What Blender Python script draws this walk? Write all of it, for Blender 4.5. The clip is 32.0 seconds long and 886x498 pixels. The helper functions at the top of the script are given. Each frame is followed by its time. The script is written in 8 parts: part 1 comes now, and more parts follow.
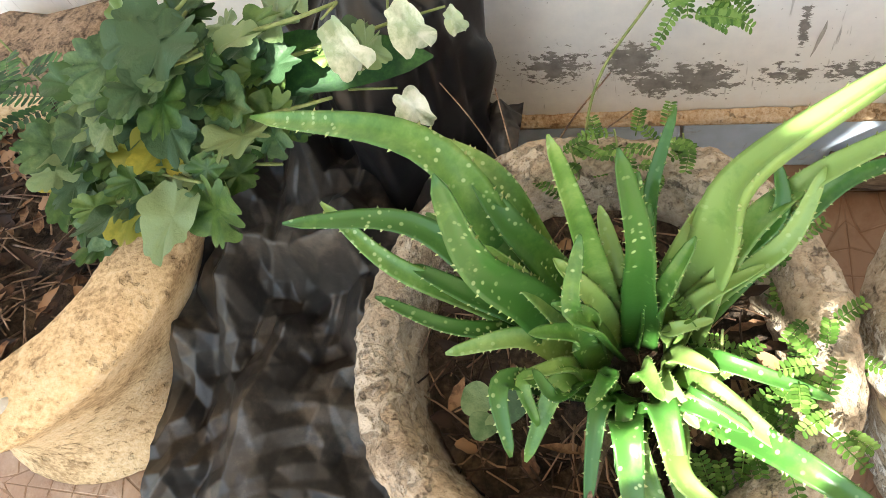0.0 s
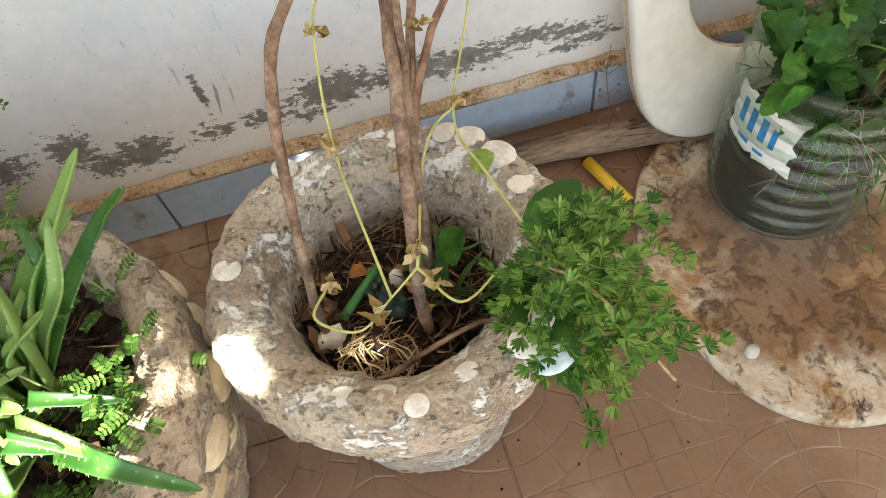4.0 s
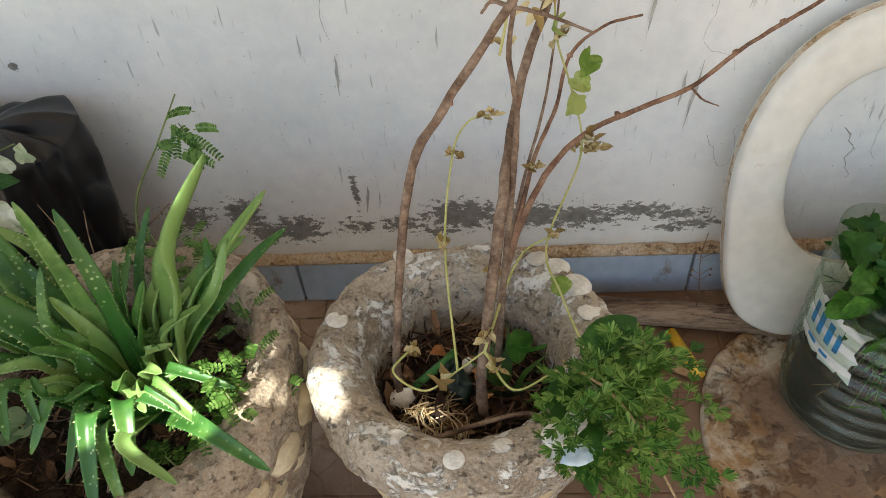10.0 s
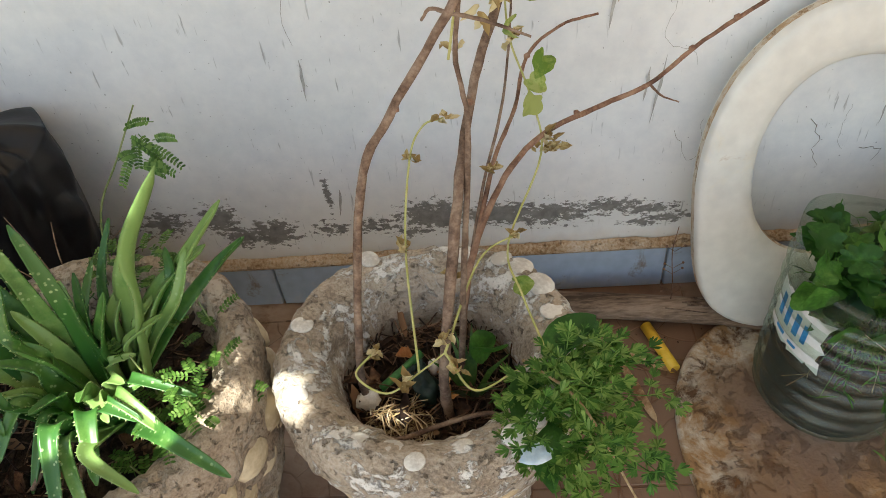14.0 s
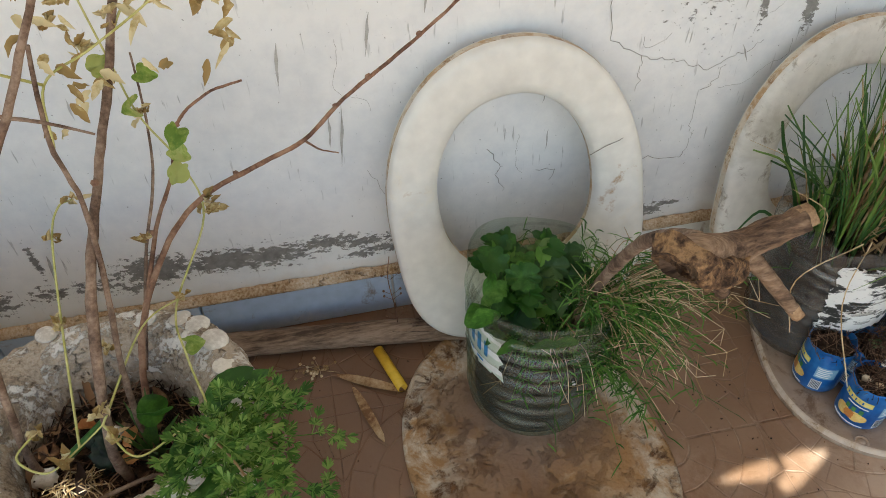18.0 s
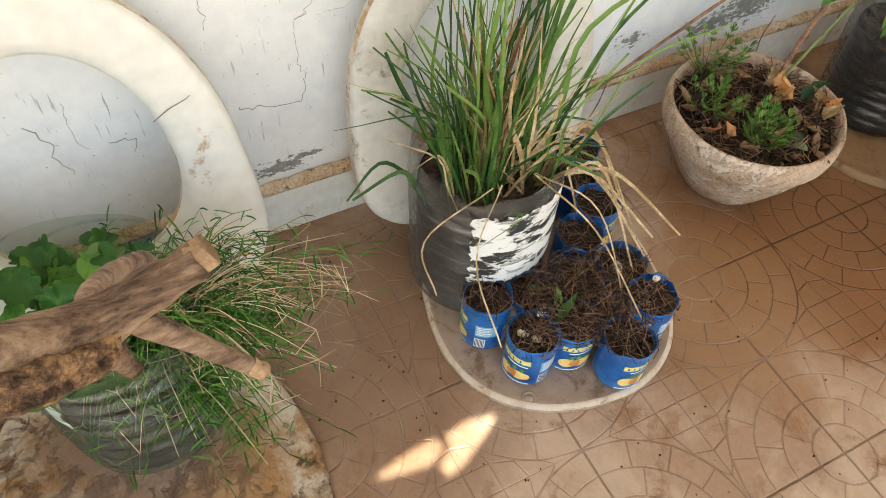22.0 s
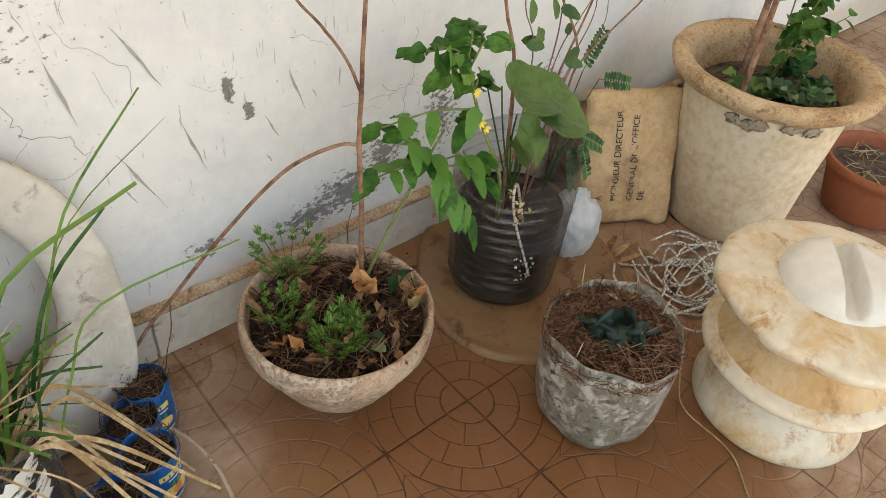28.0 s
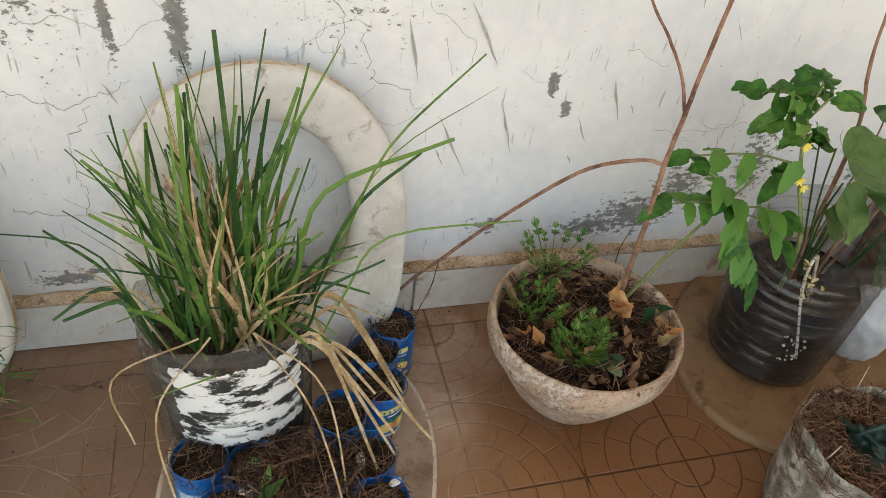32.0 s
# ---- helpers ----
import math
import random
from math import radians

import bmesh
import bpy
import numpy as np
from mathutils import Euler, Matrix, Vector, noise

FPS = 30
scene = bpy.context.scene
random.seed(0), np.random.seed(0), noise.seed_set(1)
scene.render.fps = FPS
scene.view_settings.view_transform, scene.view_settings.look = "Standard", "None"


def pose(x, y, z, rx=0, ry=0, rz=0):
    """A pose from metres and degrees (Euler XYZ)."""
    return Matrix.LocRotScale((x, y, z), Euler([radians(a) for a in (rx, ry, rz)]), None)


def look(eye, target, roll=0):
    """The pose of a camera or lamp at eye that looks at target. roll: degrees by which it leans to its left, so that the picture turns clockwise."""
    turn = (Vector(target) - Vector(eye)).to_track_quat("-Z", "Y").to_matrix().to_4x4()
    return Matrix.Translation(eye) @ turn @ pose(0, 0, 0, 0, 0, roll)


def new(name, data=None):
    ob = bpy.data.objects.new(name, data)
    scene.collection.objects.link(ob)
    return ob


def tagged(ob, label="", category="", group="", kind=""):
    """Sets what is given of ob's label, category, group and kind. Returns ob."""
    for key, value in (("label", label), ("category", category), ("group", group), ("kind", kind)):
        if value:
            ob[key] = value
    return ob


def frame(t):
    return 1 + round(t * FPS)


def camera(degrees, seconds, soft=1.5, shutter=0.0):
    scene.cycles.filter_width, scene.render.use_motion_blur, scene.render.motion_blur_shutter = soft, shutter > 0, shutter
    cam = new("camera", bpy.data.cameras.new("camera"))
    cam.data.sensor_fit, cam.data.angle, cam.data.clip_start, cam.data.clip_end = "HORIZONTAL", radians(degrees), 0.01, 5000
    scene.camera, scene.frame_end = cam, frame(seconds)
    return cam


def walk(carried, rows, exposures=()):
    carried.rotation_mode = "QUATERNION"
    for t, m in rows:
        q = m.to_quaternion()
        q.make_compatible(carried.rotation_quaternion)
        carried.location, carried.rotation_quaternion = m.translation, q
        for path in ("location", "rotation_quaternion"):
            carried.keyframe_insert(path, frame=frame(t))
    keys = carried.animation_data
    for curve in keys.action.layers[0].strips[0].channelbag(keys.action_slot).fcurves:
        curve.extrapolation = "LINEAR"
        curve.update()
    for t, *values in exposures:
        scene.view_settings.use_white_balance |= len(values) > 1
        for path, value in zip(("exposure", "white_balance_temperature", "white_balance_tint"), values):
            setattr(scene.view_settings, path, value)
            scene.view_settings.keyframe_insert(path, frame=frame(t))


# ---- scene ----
cam = camera(62.0, 32.0, 0.85)
PATH = [
    (0, (0.411, -0.591, 0.817), (-0.154, 0.335, -0.864), -25.8),
    (0.5, (0.479, -0.603, 0.811), (0.008, 0.308, -0.906), -26.8),
    (1, (0.525, -0.614, 0.804), (0.162, 0.329, -0.922), -24.4),
    (1.5, (0.572, -0.614, 0.802), (0.316, 0.374, -0.922), -22.0),
    (2, (0.604, -0.613, 0.804), (0.403, 0.394, -0.912), -20.2),
    (2.5, (0.632, -0.621, 0.808), (0.521, 0.397, -0.91), -18.2),
    (3, (0.662, -0.634, 0.819), (0.618, 0.405, -0.89), -17.4),
    (3.5, (0.697, -0.661, 0.828), (0.778, 0.381, -0.878), -14.3),
    (5.5, (0.728, -0.696, 0.847), (0.769, 0.461, -0.784), -1.8),
    (6, (0.734, -0.734, 0.872), (0.681, 0.522, -0.684), -2.6),
    (6.5, (0.735, -0.766, 0.881), (0.693, 0.5, -0.667), -0.8),
    (7, (0.727, -0.792, 0.891), (0.681, 0.563, -0.579), -0.5),
    (7.5, (0.728, -0.807, 0.896), (0.656, 0.61, -0.513), -2.8),
    (8, (0.721, -0.807, 0.903), (0.614, 0.672, -0.439), -4.1),
    (8.5, (0.725, -0.802, 0.903), (0.593, 0.691, -0.423), -4.1),
    (9, (0.722, -0.798, 0.89), (0.586, 0.639, -0.494), -4.4),
    (9.5, (0.724, -0.8, 0.897), (0.605, 0.623, -0.504), -5.0),
    (10, (0.73, -0.802, 0.896), (0.611, 0.614, -0.511), -5.1),
    (10.5, (0.735, -0.805, 0.894), (0.609, 0.6, -0.523), -5.1),
    (11, (0.737, -0.794, 0.9), (0.611, 0.636, -0.492), -5.8),
    (11.5, (0.739, -0.799, 0.896), (0.613, 0.611, -0.517), -6.1),
    (12, (0.743, -0.798, 0.899), (0.607, 0.611, -0.514), -6.5),
    (12.5, (0.75, -0.797, 0.896), (0.624, 0.604, -0.526), -6.2),
    (13, (0.755, -0.796, 0.897), (0.624, 0.603, -0.527), -6.9),
    (13.5, (0.754, -0.801, 0.899), (0.597, 0.6, -0.521), -7.7),
    (14, (0.768, -0.8, 0.902), (0.65, 0.607, -0.515), -6.6),
    (14.5, (0.77, -0.8, 0.897), (0.665, 0.596, -0.531), -6.7),
    (16.5, (0.795, -0.857, 0.981), (0.723, 0.556, -0.433), -6.9),
    (17, (0.86, -0.858, 1.014), (0.965, 0.515, -0.436), -4.3),
    (17.5, (0.937, -0.859, 1.001), (1.202, 0.475, -0.466), -2.4),
    (18, (0.973, -0.824, 0.961), (1.236, 0.555, -0.463), -1.8),
    (18.5, (1.012, -0.752, 0.912), (1.28, 0.602, -0.535), 0.9),
    (19, (1.023, -0.712, 0.92), (1.273, 0.673, -0.501), 0.9),
    (19.5, (1.039, -0.715, 0.929), (1.24, 0.622, -0.545), -0.7),
    (20, (1.092, -0.729, 0.908), (1.309, 0.421, -0.713), -2.1),
    (20.5, (1.129, -0.695, 0.873), (1.438, 0.39, -0.779), -0.6),
    (21, (1.151, -0.694, 0.864), (1.516, 0.372, -0.788), 0.7),
    (21.5, (1.232, -0.705, 0.871), (1.766, 0.404, -0.705), 1.4),
    (22, (1.318, -0.731, 0.88), (1.933, 0.325, -0.703), 4.2),
    (22.5, (1.384, -0.77, 0.879), (2.006, 0.265, -0.715), 5.0),
    (23, (1.431, -0.788, 0.873), (2.023, 0.268, -0.719), 4.3),
    (23.5, (1.47, -0.81, 0.877), (2.085, 0.283, -0.681), 4.6),
    (24, (1.492, -0.81, 0.875), (2.086, 0.278, -0.694), 3.9),
    (24.5, (1.529, -0.809, 0.858), (2.071, 0.252, -0.748), 3.8),
    (26.5, (1.661, -0.791, 0.864), (2.18, 0.416, -0.645), 5.2),
    (27, (1.703, -0.787, 0.884), (2.484, 0.46, -0.471), 6.6),
    (27.5, (1.726, -0.81, 0.887), (2.732, 0.296, -0.441), 5.6),
    (28, (1.76, -0.807, 0.882), (2.812, 0.287, -0.421), 5.6),
    (28.5, (1.786, -0.792, 0.859), (2.822, 0.336, -0.428), 4.5),
    (29, (1.797, -0.787, 0.854), (2.789, 0.37, -0.441), 4.3),
    (29.5, (1.782, -0.804, 0.847), (2.658, 0.397, -0.49), 6.8),
    (30, (1.767, -0.813, 0.837), (2.484, 0.471, -0.519), 7.3),
    (30.5, (1.763, -0.816, 0.838), (2.335, 0.578, -0.477), 7.9),
    (31, (1.769, -0.83, 0.843), (2.275, 0.603, -0.458), 7.7),
    (31.5, (1.765, -0.842, 0.839), (2.243, 0.616, -0.444), 8.5),
    (32, (1.725, -0.823, 0.859), (2.209, 0.62, -0.439), 7.5),
]
walk(cam, [(t, look(eye, target, roll)) for t, eye, target, roll in PATH], [(0.0, 2.63, 7230, 2.5), (1.5, 2.52, 7150, 2.5), (3.0, 2.26, 7080, 2.5), (6.0, 1.94, 6930, 2.5), (9.0, 1.41, 6830, 2.5), (13.0, 1.50, 6830, 2.5), (17.0, 1.45, 6730, 2.5), (19.0, 1.34, 6680, 2.5), (21.0, 1.98, 7030, 2.5), (22.0, 2.08, 7180, 2.5), (24.0, 2.26, 7280, 2.5), (27.0, 2.20, 7030, 2.5), (28.0, 1.74, 7080, 2.5), (29.0, 1.72, 7080, 2.5), (30.0, 1.86, 7080, 2.5), (31.0, 1.76, 6930, 2.5), (32.0, 1.68, 6830, 2.5)])

# ---------- plan numbers used in several places ----------
LOG_MAIN = [(1.191, -.522, 0.600), (1.212, -.508, 0.586), (1.255, -.485, .556), (1.285, -.478, .556), (1.322, -.476, .570)]
LOG_LEG = [(1.275, -.476, .550), (1.300, -.487, .520), (1.331, -.499, .481)]
LOG_STUB = [(1.256, -.482, .545), (1.262, -.482, .525), (1.268, -.483, .503)]
SPOOL = (2.660, -0.636)
BIG = (3.022, -0.30, 0.33)

# ---------- world, sun, exposure ----------
SUN = Vector((-0.22, -0.56, 0.80)).normalized()
world = bpy.data.worlds.new("world")
scene.world = world
world.use_nodes = True
wn, wl = world.node_tree.nodes, world.node_tree.links
sky = wn.new("ShaderNodeTexSky")
sky.sky_type, sky.sun_disc = "NISHITA", False
sky.sun_elevation = math.asin(SUN.z)
sky.sun_rotation = math.atan2(SUN.x, SUN.y)
wn["Background"].inputs["Strength"].default_value = 0.095
wl.new(sky.outputs["Color"], wn["Background"].inputs["Color"])
sun = new("sun", bpy.data.lights.new("sun", "SUN"))
sun.data.energy, sun.data.angle, sun.data.color = 5.0, radians(0.25), (1.0, 0.99, 0.97)
sun.matrix_world = look(SUN * 12, (0, 0, 0))

# ---------- materials ----------
def rgb(c):
    return (*c, 1.0)


def surface(name, colours, rough=0.7, scale=30.0, fine=220.0, bump=0.25, metal=0.0, spec=0.4, depth=0.002, see=0.0, ior=1.45, through_leaf=0.0, islands=0.0, objects=0.0, stretch=None):
    """A material of two or three colours mixed at two scales, with relief; a fraction may differ by island or by object."""
    m = bpy.data.materials.new(name)
    m.use_nodes = True
    n, l = m.node_tree.nodes, m.node_tree.links
    b = n["Principled BSDF"]
    tc = n.new("ShaderNodeTexCoord")
    big, small = n.new("ShaderNodeTexNoise"), n.new("ShaderNodeTexNoise")
    for t, s, d in ((big, scale, 6.0), (small, fine, 4.0)):
        t.inputs["Scale"].default_value, t.inputs["Detail"].default_value, t.inputs["Roughness"].default_value = s, d, 0.65
        if stretch:
            mp = n.new("ShaderNodeMapping")
            mp.inputs["Scale"].default_value = stretch
            l.new(tc.outputs["Object"], mp.inputs["Vector"])
            l.new(mp.outputs["Vector"], t.inputs["Vector"])
        else:
            l.new(tc.outputs["Object"], t.inputs["Vector"])
    add = n.new("ShaderNodeMath")
    add.operation = "MULTIPLY_ADD"
    l.new(small.outputs["Fac"], add.inputs[0])
    add.inputs[1].default_value = 0.45
    l.new(big.outputs["Fac"], add.inputs[2])
    fac = add.outputs[0]
    if islands or objects:
        src = n.new("ShaderNodeNewGeometry").outputs["Random Per Island"] if islands else n.new("ShaderNodeObjectInfo").outputs["Random"]
        more = n.new("ShaderNodeMath")
        more.operation = "MULTIPLY_ADD"
        l.new(src, more.inputs[0])
        more.inputs[1].default_value = islands or objects
        l.new(fac, more.inputs[2])
        less = n.new("ShaderNodeMath")
        less.operation = "SUBTRACT"
        l.new(more.outputs[0], less.inputs[0])
        less.inputs[1].default_value = (islands or objects) * 0.5
        fac = less.outputs[0]
    ramp = n.new("ShaderNodeValToRGB")
    e = ramp.color_ramp.elements
    lo, hi = 0.57, 0.87
    e[0].position, e[0].color = lo, rgb(colours[0])
    e[1].position, e[1].color = hi, rgb(colours[-1])
    for k, c in enumerate(colours[1:-1]):
        e.new(lo + (hi - lo) * (k + 1) / (len(colours) - 1)).color = rgb(c)
    l.new(fac, ramp.inputs["Fac"])
    l.new(ramp.outputs["Color"], b.inputs["Base Color"])
    b.inputs["Roughness"].default_value, b.inputs["Metallic"].default_value = rough, metal
    b.inputs["Specular IOR Level"].default_value, b.inputs["IOR"].default_value = spec, ior
    b.inputs["Transmission Weight"].default_value = see
    if bump:
        bp = n.new("ShaderNodeBump")
        bp.inputs["Strength"].default_value, bp.inputs["Distance"].default_value = bump, depth
        l.new(fac, bp.inputs["Height"])
        l.new(bp.outputs["Normal"], b.inputs["Normal"])
    if through_leaf:
        tr, mx = n.new("ShaderNodeBsdfTranslucent"), n.new("ShaderNodeMixShader")
        l.new(ramp.outputs["Color"], tr.inputs["Color"])
        mx.inputs["Fac"].default_value = through_leaf
        l.new(b.outputs[0], mx.inputs[1])
        l.new(tr.outputs[0], mx.inputs[2])
        l.new(mx.outputs[0], n["Material Output"].inputs["Surface"])
    return m


def worn(name, base, stain, dark, rough=0.5, amount=0.5, scale=6.0, fine=60.0, bump=0.3, spec=0.4, see=0.0, place=False, patch=None, fray=7.0):
    """A base surface with shaped blotches of a stain and of darker dirt over it."""
    m = bpy.data.materials.new(name)
    m.use_nodes = True
    n, l = m.node_tree.nodes, m.node_tree.links
    b = n["Principled BSDF"]
    tc = n.new("ShaderNodeTexCoord")
    where = n.new("ShaderNodeNewGeometry").outputs["Position"] if place else tc.outputs["Object"]
    last = None
    heights = []
    for k, (s, lo, hi, c) in enumerate(((scale, 0.62 - 0.25 * amount, 0.72 - 0.2 * amount, stain), (scale * 2.3, 0.66 - 0.2 * amount, 0.74 - 0.16 * amount, dark))):
        t = n.new("ShaderNodeTexNoise")
        t.inputs["Scale"].default_value, t.inputs["Detail"].default_value, t.inputs["Roughness"].default_value = s, 9.0, 0.72
        t.inputs["Distortion"].default_value = 0.4
        l.new(where, t.inputs["Vector"])
        mr = n.new("ShaderNodeMapRange")
        mr.inputs["From Min"].default_value, mr.inputs["From Max"].default_value = lo, hi
        l.new(t.outputs["Fac"], mr.inputs["Value"])
        mx = n.new("ShaderNodeMixRGB")
        l.new(mr.outputs["Result"], mx.inputs["Fac"])
        if last is None:
            f = n.new("ShaderNodeTexNoise")
            f.inputs["Scale"].default_value, f.inputs["Detail"].default_value = fine, 5.0
            l.new(where, f.inputs["Vector"])
            fr = n.new("ShaderNodeValToRGB")
            fr.color_ramp.elements[0].position, fr.color_ramp.elements[1].position = 0.3, 0.7
            fr.color_ramp.elements[0].color, fr.color_ramp.elements[1].color = rgb([v * 0.86 for v in base]), rgb(base)
            l.new(f.outputs["Fac"], fr.inputs["Fac"])
            last = fr.outputs["Color"]
            heights.append(f.outputs["Fac"])
        l.new(last, mx.inputs["Color1"])
        mx.inputs["Color2"].default_value = rgb(c)
        last = mx.outputs["Color"]
        heights.append(mr.outputs["Result"])
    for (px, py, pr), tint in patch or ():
        # a stain or plain tint laid over the surface, with a ragged edge
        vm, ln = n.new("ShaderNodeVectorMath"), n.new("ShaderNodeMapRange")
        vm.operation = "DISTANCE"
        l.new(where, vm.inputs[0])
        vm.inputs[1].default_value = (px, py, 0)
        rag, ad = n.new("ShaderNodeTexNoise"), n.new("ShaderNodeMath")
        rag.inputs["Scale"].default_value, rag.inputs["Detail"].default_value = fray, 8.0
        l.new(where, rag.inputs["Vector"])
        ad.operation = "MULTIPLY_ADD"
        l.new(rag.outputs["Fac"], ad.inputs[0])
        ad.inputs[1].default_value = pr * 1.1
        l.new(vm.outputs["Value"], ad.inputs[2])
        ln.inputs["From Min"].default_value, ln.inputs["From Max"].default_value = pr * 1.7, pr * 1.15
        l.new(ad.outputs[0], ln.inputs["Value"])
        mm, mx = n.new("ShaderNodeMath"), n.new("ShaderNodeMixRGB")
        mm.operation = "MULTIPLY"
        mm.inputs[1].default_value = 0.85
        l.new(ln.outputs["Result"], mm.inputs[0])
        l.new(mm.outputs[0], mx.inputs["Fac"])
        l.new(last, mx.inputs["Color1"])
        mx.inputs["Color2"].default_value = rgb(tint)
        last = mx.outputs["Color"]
    l.new(last, b.inputs["Base Color"])
    b.inputs["Roughness"].default_value, b.inputs["Specular IOR Level"].default_value = rough, spec
    b.inputs["Transmission Weight"].default_value = see
    if bump:
        a = n.new("ShaderNodeMath")
        l.new(heights[0], a.inputs[0])
        l.new(heights[2], a.inputs[1])
        bp = n.new("ShaderNodeBump")
        bp.inputs["Strength"].default_value, bp.inputs["Distance"].default_value = bump, 0.002
        l.new(a.outputs[0], bp.inputs["Height"])
        l.new(bp.outputs["Normal"], b.inputs["Normal"])
    return m


def clear_plastic(name, tint, rough, milk, alpha_mix, rib=0.0):
    """Thin scratched plastic: clear film mixed with a milky coat."""
    m = bpy.data.materials.new(name)
    m.use_nodes = True
    n, l = m.node_tree.nodes, m.node_tree.links
    b = n["Principled BSDF"]
    b.inputs["Base Color"].default_value, b.inputs["Roughness"].default_value = rgb(milk), rough
    b.inputs["Specular IOR Level"].default_value = 0.6
    tr, mx = n.new("ShaderNodeBsdfTransparent"), n.new("ShaderNodeMixShader")
    tr.inputs["Color"].default_value = rgb(tint)
    t, mr = n.new("ShaderNodeTexNoise"), n.new("ShaderNodeMapRange")
    tc = n.new("ShaderNodeTexCoord")
    t.inputs["Scale"].default_value, t.inputs["Detail"].default_value, t.inputs["Roughness"].default_value = 28.0, 8.0, 0.7
    l.new(tc.outputs["Object"], t.inputs["Vector"])
    l.new(t.outputs["Fac"], mr.inputs["Value"])
    mr.inputs["From Min"].default_value, mr.inputs["From Max"].default_value = 0.35, 0.7
    mr.inputs["To Min"].default_value, mr.inputs["To Max"].default_value = alpha_mix[0], alpha_mix[1]
    fac = mr.outputs["Result"]
    if rib:
        # the crests of the ribs are milkier, in broken lines
        sp, wv, cr, ad = n.new("ShaderNodeSeparateXYZ"), n.new("ShaderNodeMath"), n.new("ShaderNodeMapRange"), n.new("ShaderNodeMath")
        l.new(tc.outputs["Object"], sp.inputs["Vector"])
        wv.operation = "MULTIPLY_ADD"
        l.new(sp.outputs["Z"], wv.inputs[0])
        wv.inputs[1].default_value = 2 * math.pi / rib
        l.new(t.outputs["Fac"], wv.inputs[2])
        sn = n.new("ShaderNodeMath")
        sn.operation = "SINE"
        l.new(wv.outputs[0], sn.inputs[0])
        l.new(sn.outputs[0], cr.inputs["Value"])
        cr.inputs["From Min"].default_value, cr.inputs["From Max"].default_value, cr.inputs["To Max"].default_value = 0.72, 1.0, 0.30
        crest_noise = n.new("ShaderNodeMapRange")
        l.new(t.outputs["Fac"], crest_noise.inputs["Value"])
        crest_noise.inputs["From Min"].default_value, crest_noise.inputs["From Max"].default_value, crest_noise.inputs["To Min"].default_value = 0.40, 0.62, 0.12
        ad.operation = "MULTIPLY_ADD"
        l.new(cr.outputs["Result"], ad.inputs[0])
        l.new(crest_noise.outputs["Result"], ad.inputs[1])
        l.new(fac, ad.inputs[2])
        ad.use_clamp = True
        fac = ad.outputs[0]
    l.new(fac, mx.inputs["Fac"])
    gl, lw, pw, fr, skin = (n.new(k) for k in ("ShaderNodeBsdfGlossy", "ShaderNodeLayerWeight", "ShaderNodeMath", "ShaderNodeMath", "ShaderNodeMixShader"))
    gl.inputs["Roughness"].default_value, pw.operation, fr.operation = rough, "POWER", "MULTIPLY_ADD"
    l.new(lw.outputs["Facing"], pw.inputs[0])
    pw.inputs[1].default_value = 3.0
    l.new(pw.outputs[0], fr.inputs[0])
    fr.inputs[1].default_value, fr.inputs[2].default_value = 0.45, 0.05
    l.new(fr.outputs[0], skin.inputs["Fac"])
    l.new(tr.outputs[0], skin.inputs[1])
    l.new(gl.outputs[0], skin.inputs[2])
    l.new(skin.outputs[0], mx.inputs[1])
    l.new(b.outputs[0], mx.inputs[2])
    l.new(mx.outputs[0], n["Material Output"].inputs["Surface"])
    bp = n.new("ShaderNodeBump")
    bp.inputs["Strength"].default_value, bp.inputs["Distance"].default_value = 0.4, 0.002
    l.new(bp.outputs["Normal"], gl.inputs["Normal"])
    l.new(t.outputs["Fac"], bp.inputs["Height"])
    l.new(bp.outputs["Normal"], b.inputs["Normal"])
    return m


def paint_flakes():
    """White paint broken by dark cracks that run round the bottle."""
    m = bpy.data.materials.new("paint_flake")
    m.use_nodes = True
    n, l = m.node_tree.nodes, m.node_tree.links
    b = n["Principled BSDF"]
    tc, mp, t, mr, mx = (n.new(k) for k in ("ShaderNodeTexCoord", "ShaderNodeMapping", "ShaderNodeTexNoise", "ShaderNodeMapRange", "ShaderNodeMixRGB"))
    mp.inputs["Scale"].default_value = (1.0, 1.0, 2.4)
    l.new(tc.outputs["Object"], mp.inputs["Vector"])
    l.new(mp.outputs["Vector"], t.inputs["Vector"])
    t.inputs["Scale"].default_value, t.inputs["Detail"].default_value, t.inputs["Roughness"].default_value = 14.0, 9.0, 0.72
    l.new(t.outputs["Fac"], mr.inputs["Value"])
    mr.inputs["From Min"].default_value, mr.inputs["From Max"].default_value = 0.465, 0.50
    l.new(mr.outputs["Result"], mx.inputs["Fac"])
    mx.inputs["Color1"].default_value, mx.inputs["Color2"].default_value = (0.03, 0.032, 0.03, 1), (0.80, 0.80, 0.77, 1)
    l.new(mx.outputs["Color"], b.inputs["Base Color"])
    b.inputs["Roughness"].default_value = 0.55
    bp = n.new("ShaderNodeBump")
    bp.inputs["Strength"].default_value, bp.inputs["Distance"].default_value = 0.6, 0.001
    l.new(mr.outputs["Result"], bp.inputs["Height"])
    l.new(bp.outputs["Normal"], b.inputs["Normal"])
    return m


